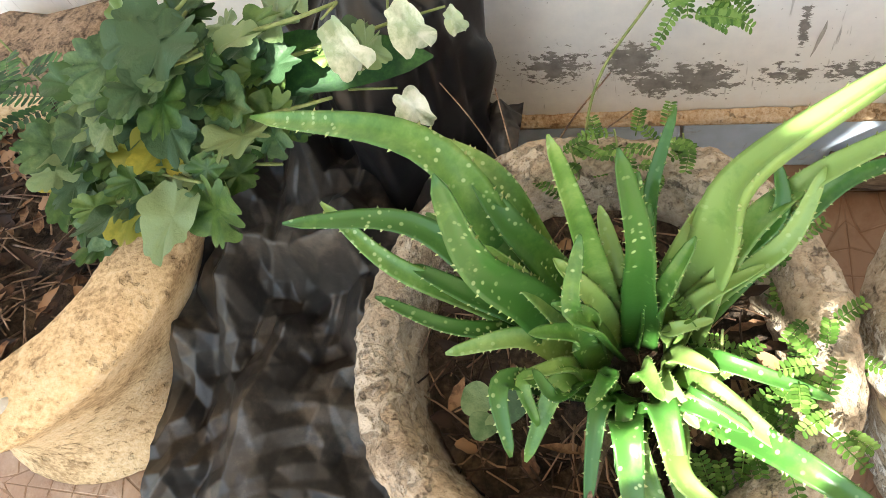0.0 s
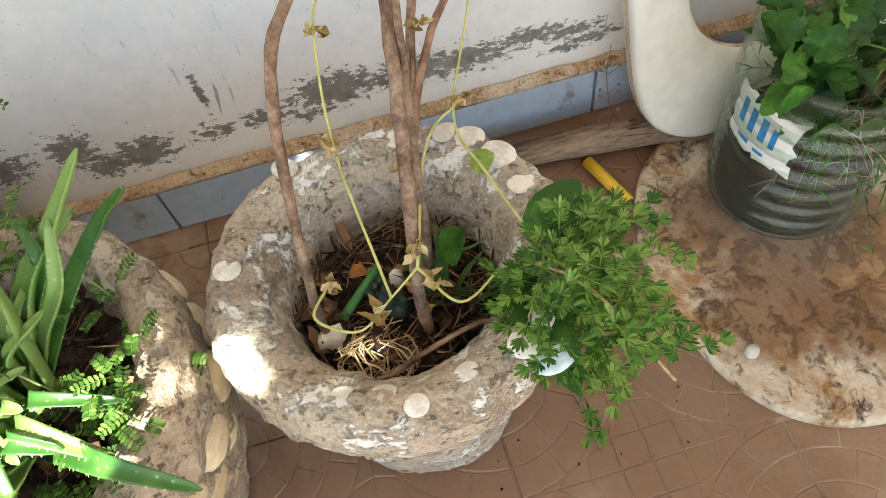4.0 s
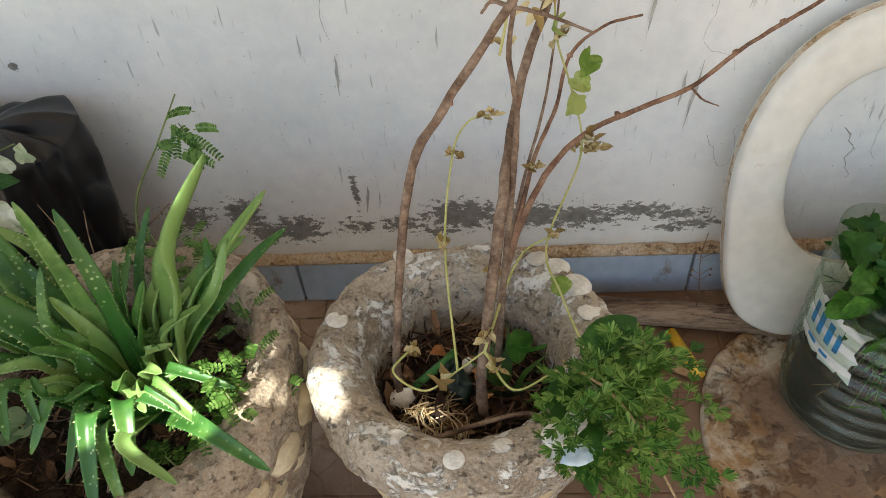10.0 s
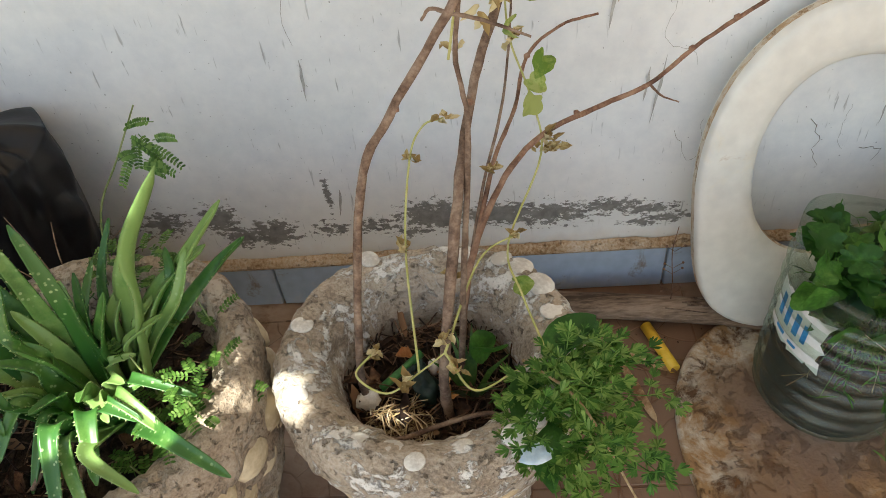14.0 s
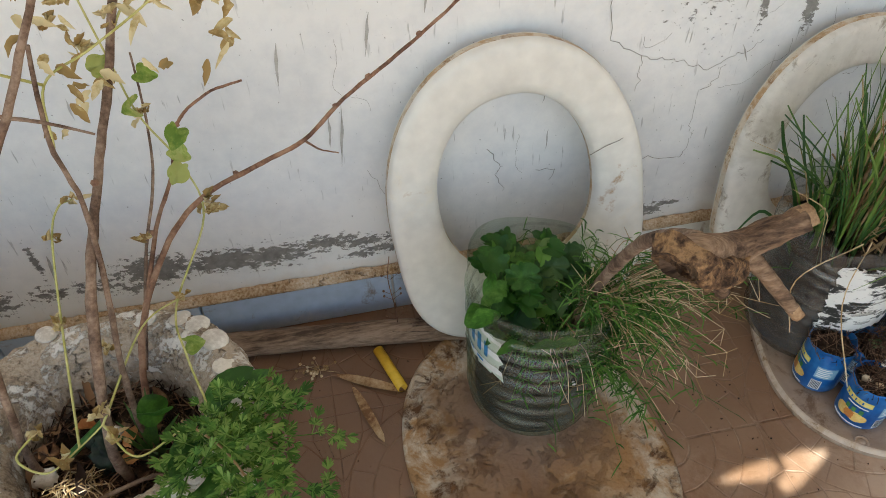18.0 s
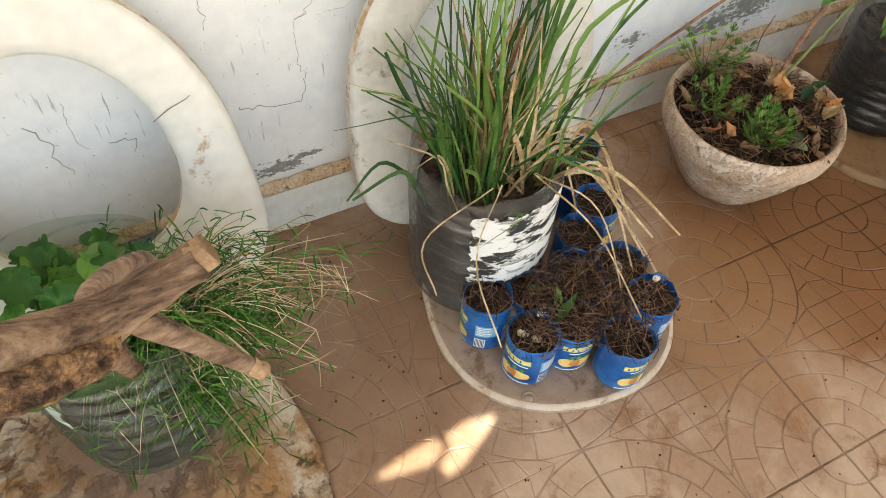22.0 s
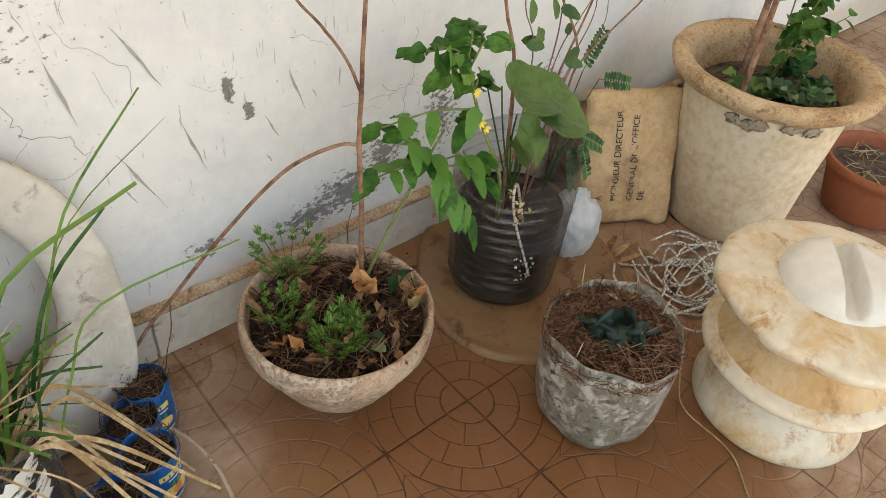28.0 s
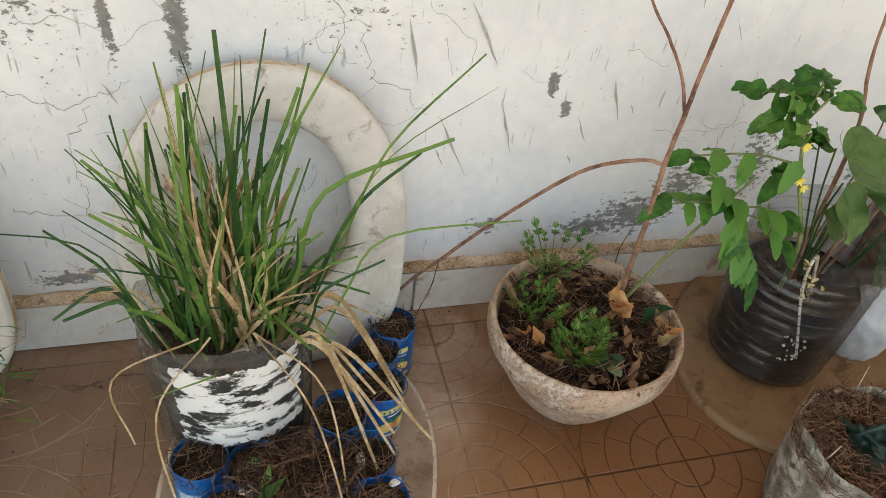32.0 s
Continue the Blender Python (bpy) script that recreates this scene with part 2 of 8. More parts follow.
def gritty(name, dark, base, light, scale=14.0, pit=120.0, pits=0.5, rough=0.93, depth=0.006, wash=None):
    """Weathered mortar: cloudy tone, hard-edged lime remains, grains and dirt-filled pits."""
    m = bpy.data.materials.new(name)
    m.use_nodes = True
    n, l = m.node_tree.nodes, m.node_tree.links
    b = n["Principled BSDF"]
    tc = n.new("ShaderNodeTexCoord")

    def tex(s, d, r, dist=0.0):
        t = n.new("ShaderNodeTexNoise")
        t.inputs["Scale"].default_value, t.inputs["Detail"].default_value, t.inputs["Roughness"].default_value, t.inputs["Distortion"].default_value = s, d, r, dist
        l.new(tc.outputs["Object"], t.inputs["Vector"])
        return t.outputs["Fac"]

    def span(v, lo, hi):
        k = n.new("ShaderNodeMapRange")
        k.inputs["From Min"].default_value, k.inputs["From Max"].default_value = lo, hi
        l.new(v, k.inputs["Value"])
        return k.outputs["Result"]

    def blend(f, a, c):
        k = n.new("ShaderNodeMixRGB")
        l.new(f, k.inputs["Fac"])
        for i, v in ((1, a), (2, c)):
            if isinstance(v, tuple):
                k.inputs[i].default_value = rgb(v)
            else:
                l.new(v, k.inputs[i])
        return k.outputs["Color"]

    def calc(op, a, c):
        k = n.new("ShaderNodeMath")
        k.operation = op
        for i, v in enumerate((a, c)):
            if isinstance(v, (int, float)):
                k.inputs[i].default_value = v
            else:
                l.new(v, k.inputs[i])
        return k.outputs[0]

    cloud, grain = tex(scale, 12, 0.75), tex(pit * 2.2, 3, 0.6)
    tone = calc("ADD", cloud, calc("MULTIPLY", calc("SUBTRACT", grain, 0.5), 0.55))
    col = blend(span(tone, 0.36, 0.5), dark, base)
    col = blend(span(tone, 0.5, 0.68), col, light)
    height = calc("MULTIPLY", tone, 0.8)
    if wash:
        w = span(tex(scale * 1.3, 10, 0.7, 0.6), 0.52, 0.555)
        w = calc("MULTIPLY", w, span(tex(pit * 0.9, 4, 0.6), 0.40, 0.50))
        col = blend(w, col, wash)
        height = calc("ADD", height, calc("MULTIPLY", w, 0.35))
    hole = calc("MULTIPLY", span(tex(pit * 0.75, 5, 0.65), 0.42, 0.34), pits)
    col = blend(hole, col, tuple(v * 0.35 for v in dark))
    height = calc("SUBTRACT", height, hole)
    l.new(col, b.inputs["Base Color"])
    b.inputs["Roughness"].default_value, b.inputs["Specular IOR Level"].default_value = rough, 0.25
    bp = n.new("ShaderNodeBump")
    bp.inputs["Strength"].default_value, bp.inputs["Distance"].default_value = 1.0, depth
    l.new(height, bp.inputs["Height"])
    l.new(bp.outputs["Normal"], b.inputs["Normal"])
    return m


concrete_ochre = gritty("concrete_ochre", (0.36, 0.24, 0.13), (0.62, 0.45, 0.26), (0.72, 0.58, 0.39), 9, 95, 0.4, depth=0.003)
concrete_grey = gritty("concrete_grey", (0.22, 0.17, 0.125), (0.39, 0.31, 0.23), (0.50, 0.42, 0.33), 14, 120, 0.6, depth=0.005, wash=(0.50, 0.43, 0.35))
concrete_pale = gritty("concrete_pale", (0.25, 0.20, 0.15), (0.43, 0.36, 0.28), (0.54, 0.48, 0.40), 16, 125, 0.55, depth=0.005, wash=(0.76, 0.74, 0.70))
concrete_block = gritty("concrete_block", (0.12, 0.085, 0.06), (0.27, 0.19, 0.13), (0.38, 0.28, 0.20), 20, 110, 0.7, depth=0.006)
shell_white = surface("shell_white", [(0.50, 0.47, 0.42), (0.76, 0.74, 0.69)], 0.6, 60, 300, 0.5, depth=0.001, objects=0.3)
shell_cream = surface("shell_cream", [(0.46, 0.36, 0.22), (0.70, 0.60, 0.42)], 0.7, 40, 200, 0.5, depth=0.002, objects=0.3)
soil = surface("soil", [(0.010, 0.007, 0.005), (0.035, 0.023, 0.016), (0.085, 0.058, 0.038)], 0.97, 40, 200, 1.0, depth=0.006)
soil_grey = surface("soil_grey", [(0.05, 0.042, 0.035), (0.17, 0.14, 0.115)], 0.97, 45, 220, 1.0, depth=0.006)
litter = surface("litter", [(0.022, 0.011, 0.007), (0.085, 0.043, 0.024), (0.23, 0.135, 0.076)], 0.85, 25, 140, 0.4, islands=0.6)
dead_leaf = surface("dead_leaf", [(0.20, 0.10, 0.045), (0.42, 0.27, 0.14), (0.56, 0.42, 0.26)], 0.8, 22, 150, 0.4, islands=0.5, through_leaf=0.15)
orange_leaf = surface("orange_leaf", [(0.42, 0.17, 0.06), (0.72, 0.40, 0.17)], 0.6, 30, 160, 0.4, through_leaf=0.15, islands=0.3)
needle = surface("needle", [(0.028, 0.015, 0.010), (0.10, 0.055, 0.034), (0.23, 0.14, 0.09)], 0.8, 60, 200, 0.0, islands=0.7)
dry_grass = surface("dry_grass", [(0.34, 0.23, 0.11), (0.58, 0.45, 0.27), (0.72, 0.60, 0.42)], 0.75, 20, 200, 0.2, islands=0.5, through_leaf=0.15)
bark = surface("bark", [(0.075, 0.045, 0.031), (0.18, 0.118, 0.084), (0.31, 0.225, 0.165)], 0.85, 35, 240, 0.7, depth=0.003)
bark_red = surface("bark_red", [(0.10, 0.05, 0.034), (0.23, 0.125, 0.08), (0.34, 0.21, 0.14)], 0.75, 35, 240, 0.6, depth=0.002)
stem_green = surface("stem_green", [(0.10, 0.14, 0.04), (0.24, 0.28, 0.11)], 0.6, 30, 200, 0.2)
vine_yellow = surface("vine_yellow", [(0.36, 0.36, 0.10), (0.58, 0.56, 0.24)], 0.6, 40, 200, 0.2)
driftwood = surface("driftwood", [(0.055, 0.033, 0.022), (0.185, 0.120, 0.078), (0.33, 0.235, 0.16)], 0.85, 44, 260, 1.0, depth=0.004, stretch=(0.25, 1, 1))
rot_dark = surface("rot_dark", [(0.025, 0.013, 0.008), (0.13, 0.075, 0.042), (0.36, 0.22, 0.11)], 0.9, 90, 300, 1.0, depth=0.006)
wood_raw = surface("wood_raw", [(0.17, 0.10, 0.055), (0.40, 0.27, 0.16)], 0.8, 40, 300, 0.6, depth=0.003)
pole_wood = surface("pole_wood", [(0.075, 0.047, 0.030), (0.19, 0.128, 0.085), (0.31, 0.22, 0.155)], 0.85, 30, 240, 0.8, depth=0.003, stretch=(0.15, 1, 1))

leaf_kale = surface("leaf_kale", [(0.040, 0.088, 0.040), (0.082, 0.150, 0.062), (0.165, 0.235, 0.110)], 0.5, 18, 120, 0.6, islands=0.7, through_leaf=0.2, depth=0.004)
leaf_bright = surface("leaf_bright", [(0.025, 0.094, 0.011), (0.058, 0.173, 0.022), (0.115, 0.259, 0.043)], 0.5, 25, 150, 0.35, islands=0.6, through_leaf=0.28)
leaf_herb = surface("leaf_herb", [(0.051, 0.138, 0.016), (0.109, 0.232, 0.036), (0.203, 0.334, 0.073)], 0.5, 25, 150, 0.3, islands=0.6, through_leaf=0.25)
leaf_dark = surface("leaf_dark", [(0.013, 0.051, 0.017), (0.030, 0.098, 0.025), (0.064, 0.162, 0.043)], 0.48, 25, 150, 0.4, islands=0.6, through_leaf=0.22)
leaf_feather = surface("leaf_feather", [(0.045, 0.112, 0.015), (0.090, 0.195, 0.030), (0.165, 0.285, 0.068)], 0.55, 25, 150, 0.2, islands=0.5, through_leaf=0.3)
leaf_broad = surface("leaf_broad", [(0.030, 0.081, 0.019), (0.064, 0.128, 0.030), (0.111, 0.183, 0.051)], 0.45, 16, 110, 0.6, islands=0.5, through_leaf=0.15, depth=0.003)
leaf_yellow = surface("leaf_yellow", [(0.25, 0.25, 0.04), (0.50, 0.42, 0.07)], 0.55, 25, 150, 0.3, islands=0.4, through_leaf=0.25)
leaf_sunlit = surface("leaf_sunlit", [(0.38, 0.46, 0.30), (0.66, 0.70, 0.56), (0.80, 0.81, 0.72)], 0.6, 26, 130, 0.6, islands=0.4, through_leaf=0.2, depth=0.004)
grass_green = surface("grass_green", [(0.03, 0.085, 0.022), (0.075, 0.16, 0.032), (0.16, 0.27, 0.06)], 0.4, 14, 160, 0.25, objects=0.7, through_leaf=0.2)
leaf_lime = surface("leaf_lime", [(0.128, 0.224, 0.032), (0.240, 0.336, 0.064), (0.400, 0.448, 0.144)], 0.5, 60, 160, 0.3, islands=0.5, through_leaf=0.25)
petal_yellow = surface("petal_yellow", [(0.65, 0.50, 0.04), (0.85, 0.75, 0.15)], 0.5, 30, 100, 0.0)

plastic_cream = worn("plastic_cream", (0.80, 0.785, 0.73), (0.77, 0.72, 0.61), (0.42, 0.26, 0.13), 0.36, 0.16, 5, 40, 0.05, 0.5)
plastic_dirty = worn("plastic_dirty", (0.70, 0.675, 0.62), (0.52, 0.49, 0.43), (0.30, 0.26, 0.21), 0.5, 0.45, 10, 60, 0.15, 0.45)
plastic_mud = worn("plastic_mud", (0.62, 0.54, 0.43), (0.35, 0.205, 0.092), (0.12, 0.055, 0.022), 0.75, 0.68, 14, 130, 1.0, 0.3, patch=[((-0.075, -0.05, 0.085), (0.19, 0.092, 0.034)), ((0.075, -0.05, 0.08), (0.36, 0.20, 0.085)), ((0.0, -0.11, 0.06), (0.17, 0.085, 0.034)), ((-0.07, 0.09, 0.07), (0.19, 0.10, 0.042)), ((0.02, 0.05, 0.125), (0.235, 0.155, 0.11))], fray=40.0)
plastic_edge = worn("plastic_edge", (0.66, 0.58, 0.46), (0.44, 0.29, 0.15), (0.26, 0.15, 0.07), 0.6, 0.6, 30, 120, 0.3, 0.4)
plastic_rim = worn("plastic_rim", (0.62, 0.52, 0.42), (0.46, 0.34, 0.23), (0.28, 0.18, 0.10), 0.6, 0.5, 22, 120, 0.3, 0.4)
plastic_dust = worn("plastic_dust", (0.42, 0.32, 0.24), (0.33, 0.235, 0.165), (0.21, 0.135, 0.085), 0.65, 0.7, 9, 90, 0.3, 0.35)
plastic_tan = worn("plastic_tan", (0.30, 0.185, 0.10), (0.22, 0.125, 0.064), (0.14, 0.075, 0.036), 0.5, 0.6, 8, 80, 0.2, 0.4)
needle_red = surface("needle_red", [(0.07, 0.035, 0.022), (0.20, 0.105, 0.065), (0.34, 0.20, 0.13)], 0.8, 60, 200, 0.0, islands=0.7)
spool_stain = worn("spool_stain", (0.66, 0.50, 0.29), (0.52, 0.33, 0.14), (0.38, 0.22, 0.085), 0.55, 0.6, 9, 60, 0.2, 0.4)
spool_cream = worn("spool_cream", (0.78, 0.71, 0.57), (0.62, 0.45, 0.24), (0.46, 0.28, 0.12), 0.5, 0.55, 8, 60, 0.2, 0.5)
rim_sand = gritty("rim_sand", (0.34, 0.21, 0.11), (0.52, 0.37, 0.22), (0.62, 0.48, 0.32), 10, 100, 0.45, depth=0.003)
plaster_pot = gritty("plaster_pot", (0.62, 0.50, 0.34), (0.73, 0.63, 0.46), (0.80, 0.72, 0.57), 5, 30, 0.14, depth=0.0015)
clay_dry = gritty("clay_dry", (0.28, 0.175, 0.115), (0.47, 0.335, 0.235), (0.58, 0.46, 0.355), 12, 130, 0.35, depth=0.003, wash=(0.62, 0.52, 0.42))
terracotta = worn("terracotta", (0.34, 0.12, 0.06), (0.28, 0.09, 0.045), (0.16, 0.06, 0.03), 0.7, 0.3, 9, 90, 0.2, 0.3)
black_film = surface("black_film", [(0.016, 0.015, 0.014), (0.030, 0.027, 0.025), (0.070, 0.060, 0.050)], 0.44, 14, 90, 0.15, spec=0.55, depth=0.002)
bag_film = surface("bag_film", [(0.004, 0.004, 0.005), (0.011, 0.011, 0.013)], 0.36, 9, 90, 0.35, spec=0.5, depth=0.002)
withered = surface("withered", [(0.36, 0.25, 0.10), (0.56, 0.45, 0.22), (0.72, 0.63, 0.38)], 0.75, 60, 200, 0.3, islands=0.6, through_leaf=0.3)
white_film = surface("white_film", [(0.62, 0.68, 0.75), (0.82, 0.86, 0.90)], 0.45, 20, 90, 0.3, through_leaf=0.2)
bottle_dark = worn("bottle_dark", (0.016, 0.016, 0.016), (0.05, 0.048, 0.042), (0.008, 0.008, 0.008), 0.4, 0.35, 16, 90, 0.3, 0.5)
bottle_grey = worn("bottle_grey", (0.012, 0.013, 0.010), (0.045, 0.044, 0.034), (0.006, 0.006, 0.005), 0.6, 0.5, 16, 90, 0.3, 0.3)
bottle_frost = worn("bottle_frost", (0.20, 0.185, 0.145), (0.52, 0.50, 0.45), (0.07, 0.06, 0.042), 0.28, 0.62, 34, 130, 0.6, 0.6)
film_green = clear_plastic("film_green", (0.84, 0.91, 0.84), 0.16, (0.30, 0.34, 0.29), (0.02, 0.13), 0.031)
film_grey = clear_plastic("film_grey", (0.84, 0.84, 0.82), 0.22, (0.38, 0.38, 0.36), (0.03, 0.24), 0.021)
film_dark = clear_plastic("film_dark", (0.70, 0.71, 0.71), 0.14, (0.24, 0.24, 0.25), (0.02, 0.12), 0.021)
paint_flake = paint_flakes()
label_white = worn("label_white", (0.82, 0.84, 0.85), (0.70, 0.72, 0.72), (0.40, 0.40, 0.38), 0.5, 0.2, 14, 90, 0.1)
ink_blue = surface("ink_blue", [(0.02, 0.16, 0.42), (0.05, 0.30, 0.60)], 0.5, 40, 200, 0.0)
ink_dark = surface("ink_dark", [(0.015, 0.02, 0.03), (0.04, 0.05, 0.07)], 0.6, 40, 200, 0.0)
can_blue = surface("can_blue", [(0.004, 0.085, 0.33), (0.008, 0.14, 0.47), (0.03, 0.22, 0.60)], 0.3, 8, 60, 0.1, metal=0.25, spec=0.6, objects=0.15)
can_pale = surface("can_pale", [(0.18, 0.40, 0.58), (0.32, 0.55, 0.72)], 0.35, 30, 200, 0.0)
can_metal = surface("can_metal", [(0.45, 0.46, 0.47), (0.75, 0.76, 0.77)], 0.25, 20, 100, 0.1, metal=0.9)
fruit_yellow = surface("fruit_yellow", [(0.72, 0.42, 0.10), (0.85, 0.66, 0.25)], 0.4, 60, 200, 0.0)
fruit_orange = surface("fruit_orange", [(0.50, 0.18, 0.05), (0.68, 0.30, 0.08)], 0.4, 60, 200, 0.0)
print_green = surface("print_green", [(0.04, 0.20, 0.08), (0.10, 0.32, 0.12)], 0.4, 60, 200, 0.0)
print_white = surface("print_white", [(0.70, 0.76, 0.80), (0.82, 0.86, 0.88)], 0.4, 60, 200, 0.0)
print_gold = surface("print_gold", [(0.70, 0.62, 0.16), (0.82, 0.76, 0.30)], 0.4, 60, 200, 0.0)
kraft = surface("kraft", [(0.42, 0.275, 0.145), (0.55, 0.385, 0.21), (0.64, 0.47, 0.275)], 0.75, 12, 140, 0.5, depth=0.003)
rope_white = surface("rope_white", [(0.28, 0.24, 0.19), (0.55, 0.50, 0.42)], 0.8, 90, 300, 0.5, depth=0.002)
rope_fleck = worn("rope_fleck", (0.86, 0.85, 0.82), (0.74, 0.72, 0.68), (0.02, 0.02, 0.025), 0.8, 0.9, 120, 300, 0.3, 0.3)
rope_black = surface("rope_black", [(0.02, 0.02, 0.025), (0.06, 0.06, 0.07)], 0.8, 90, 300, 0.3)
tube_yellow = surface("tube_yellow", [(0.55, 0.33, 0.02), (0.74, 0.47, 0.05)], 0.45, 20, 120, 0.1)
blue_shard = surface("blue_shard", [(0.42, 0.55, 0.66), (0.66, 0.76, 0.82)], 0.4, 30, 120, 0.1)
trash_green = surface("trash_green", [(0.002, 0.010, 0.008), (0.010, 0.036, 0.026)], 0.5, 30, 120, 0.3, spec=0.6)
green_rod = surface("green_rod", [(0.03, 0.13, 0.03), (0.07, 0.22, 0.06)], 0.4, 30, 120, 0.1)
# patches right of x 1.9 are wet stains, the others plain darker tints
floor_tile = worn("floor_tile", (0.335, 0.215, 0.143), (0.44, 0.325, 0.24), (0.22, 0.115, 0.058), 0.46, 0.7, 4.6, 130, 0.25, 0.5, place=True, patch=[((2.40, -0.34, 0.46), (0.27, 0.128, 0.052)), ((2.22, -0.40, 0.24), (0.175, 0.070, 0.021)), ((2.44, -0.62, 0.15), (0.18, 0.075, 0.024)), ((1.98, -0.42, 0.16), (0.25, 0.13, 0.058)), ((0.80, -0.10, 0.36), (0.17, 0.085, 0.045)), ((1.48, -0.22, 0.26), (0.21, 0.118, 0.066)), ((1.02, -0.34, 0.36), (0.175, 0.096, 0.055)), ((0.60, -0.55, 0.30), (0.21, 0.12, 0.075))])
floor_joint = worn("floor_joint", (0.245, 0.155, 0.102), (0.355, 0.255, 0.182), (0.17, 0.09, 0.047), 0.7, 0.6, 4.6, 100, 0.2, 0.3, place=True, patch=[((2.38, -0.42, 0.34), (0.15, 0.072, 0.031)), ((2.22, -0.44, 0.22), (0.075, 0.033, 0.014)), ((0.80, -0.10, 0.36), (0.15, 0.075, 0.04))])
skirt_sky = worn("skirt_sky", (0.42, 0.50, 0.62), (0.50, 0.53, 0.56), (0.22, 0.17, 0.14), 0.3, 0.35, 6, 60, 0.05, 0.5)
skirt_white = worn("skirt_white", (0.70, 0.68, 0.63), (0.60, 0.54, 0.46), (0.30, 0.21, 0.14), 0.45, 0.45, 8, 70, 0.08, 0.5)
ledge_sand = gritty("ledge_sand", (0.30, 0.18, 0.09), (0.52, 0.38, 0.25), (0.68, 0.58, 0.46), 9, 120, 0.5, depth=0.004)
stain_grey = surface("stain_grey", [(0.33, 0.325, 0.305), (0.50, 0.49, 0.46)], 0.9, 50, 300, 0.3)
crack_dark = surface("crack_dark", [(0.16, 0.145, 0.125), (0.36, 0.34, 0.30)], 0.9, 40, 200, 0.0)
roof_paint = surface("roof_paint", [(0.62, 0.62, 0.60), (0.78, 0.78, 0.76)], 0.8, 3, 40, 0.1)
earth = surface("earth", [(0.24, 0.165, 0.11), (0.36, 0.27, 0.19), (0.44, 0.35, 0.26)], 0.95, 1.2, 20, 0.4)


# ---------- makers ----------
STUFF = {"needles", "straw", "leaf_litter", "twigs", "foliage", "withered_leaves", "green_leaves", "seeds", "splinters", "teeth", "flecks", "buds", "lime_splash", "scraps"}


def part(name, bm, material, parent, label="", smooth=True):
    """Links a bmesh as one mesh under a thing or a part, in that parent's space."""
    me = bpy.data.meshes.new(name)
    bm.to_mesh(me)
    bm.free()
    if smooth:
        me.shade_smooth()
    for m in material if isinstance(material, (list, tuple)) else [material]:
        me.materials.append(m)
    ob = new(name, me)
    if parent:
        ob.parent = parent
    if label:
        ob["label"] = label
    if name in STUFF:
        ob["kind"] = "stuff"
    return ob


def thing(name, label, category, x=0.0, y=0.0, z=0.0, turn=0.0, group="", kind=""):
    ob = new(name)
    ob.empty_display_size = 0.05
    ob.matrix_basis = pose(x, y, z, 0, 0, turn)
    return tagged(ob, label, category, group, kind)


def setting(name, bm, material, label, category, smooth=False):
    return tagged(part(name, bm, material, None, "", smooth), label, category, "", "structure")


def noisy(p, amp, freq, seed=0.0):
    q = Vector(p) * freq + Vector((seed, seed * 1.7, -seed))
    return noise.noise(q) * amp


def lathe(profile, seg=40, wob=0.0, freq=6.0, seed=0.0, ripple=None, bm=None, centre=(0, 0, 0), start=0.0, sweep=2 * math.pi):
    """Turns a profile of (radius, height); wob roughens it, ripple(angle, index) adds to the radius."""
    bm = bm or bmesh.new()
    full = abs(sweep - 2 * math.pi) < 1e-6
    rings = []
    for k, (r, z) in enumerate(profile):
        ring = []
        for i in range(seg if full else seg + 1):
            a = start + sweep * i / seg
            rr = r + (ripple(a, k) if ripple else 0.0)
            p = Vector((math.cos(a) * rr, math.sin(a) * rr, z))
            if wob:
                d = noisy(p, wob, freq, seed) + noisy(p, wob * 0.4, freq * 4, seed)
                p += Vector((math.cos(a) * d, math.sin(a) * d, noisy(p, wob * 0.7, freq, seed + 9)))
            ring.append(bm.verts.new(p + Vector(centre)))
        rings.append(ring)
    for a, b in zip(rings, rings[1:]):
        m = len(a)
        for i in range(m if full else m - 1):
            j = (i + 1) % m
            bm.faces.new((a[i], a[j], b[j], b[i]))
    return bm


def cap(bm, r, z, seg=32, wob=0.0, freq=20.0, seed=0.0, rings=5, dome=0.0):
    """A rough disc, for soil or a floor of a vessel."""
    rows = []
    for k in range(1, rings + 1):
        rows.append([bm.verts.new((math.cos(2 * math.pi * i / seg) * r * k / rings, math.sin(2 * math.pi * i / seg) * r * k / rings, z)) for i in range(seg)])
    mid = bm.verts.new((0, 0, z))
    for i in range(seg):
        bm.faces.new((mid, rows[0][i], rows[0][(i + 1) % seg]))
    for a, b in zip(rows, rows[1:]):
        for i in range(seg):
            j = (i + 1) % seg
            bm.faces.new((a[i], b[i], b[j], a[j]))
    for v in bm.verts:
        rr = math.hypot(v.co.x, v.co.y) / r
        v.co.z += dome * (1 - rr * rr) + noisy(v.co, wob, freq, seed) + noisy(v.co, wob * 0.6, freq * 3, seed)
    return bm


def frames_along(pts):
    pts = [Vector(p) for p in pts]
    tang = [(pts[min(i + 1, len(pts) - 1)] - pts[max(i - 1, 0)]).normalized() for i in range(len(pts))]
    side = tang[0].cross(Vector((0.31, 0.17, 0.93))).normalized()
    out = []
    for p, t in zip(pts, tang):
        side = (side - t * side.dot(t)).normalized()
        out.append((p, t, side, t.cross(side)))
    return out


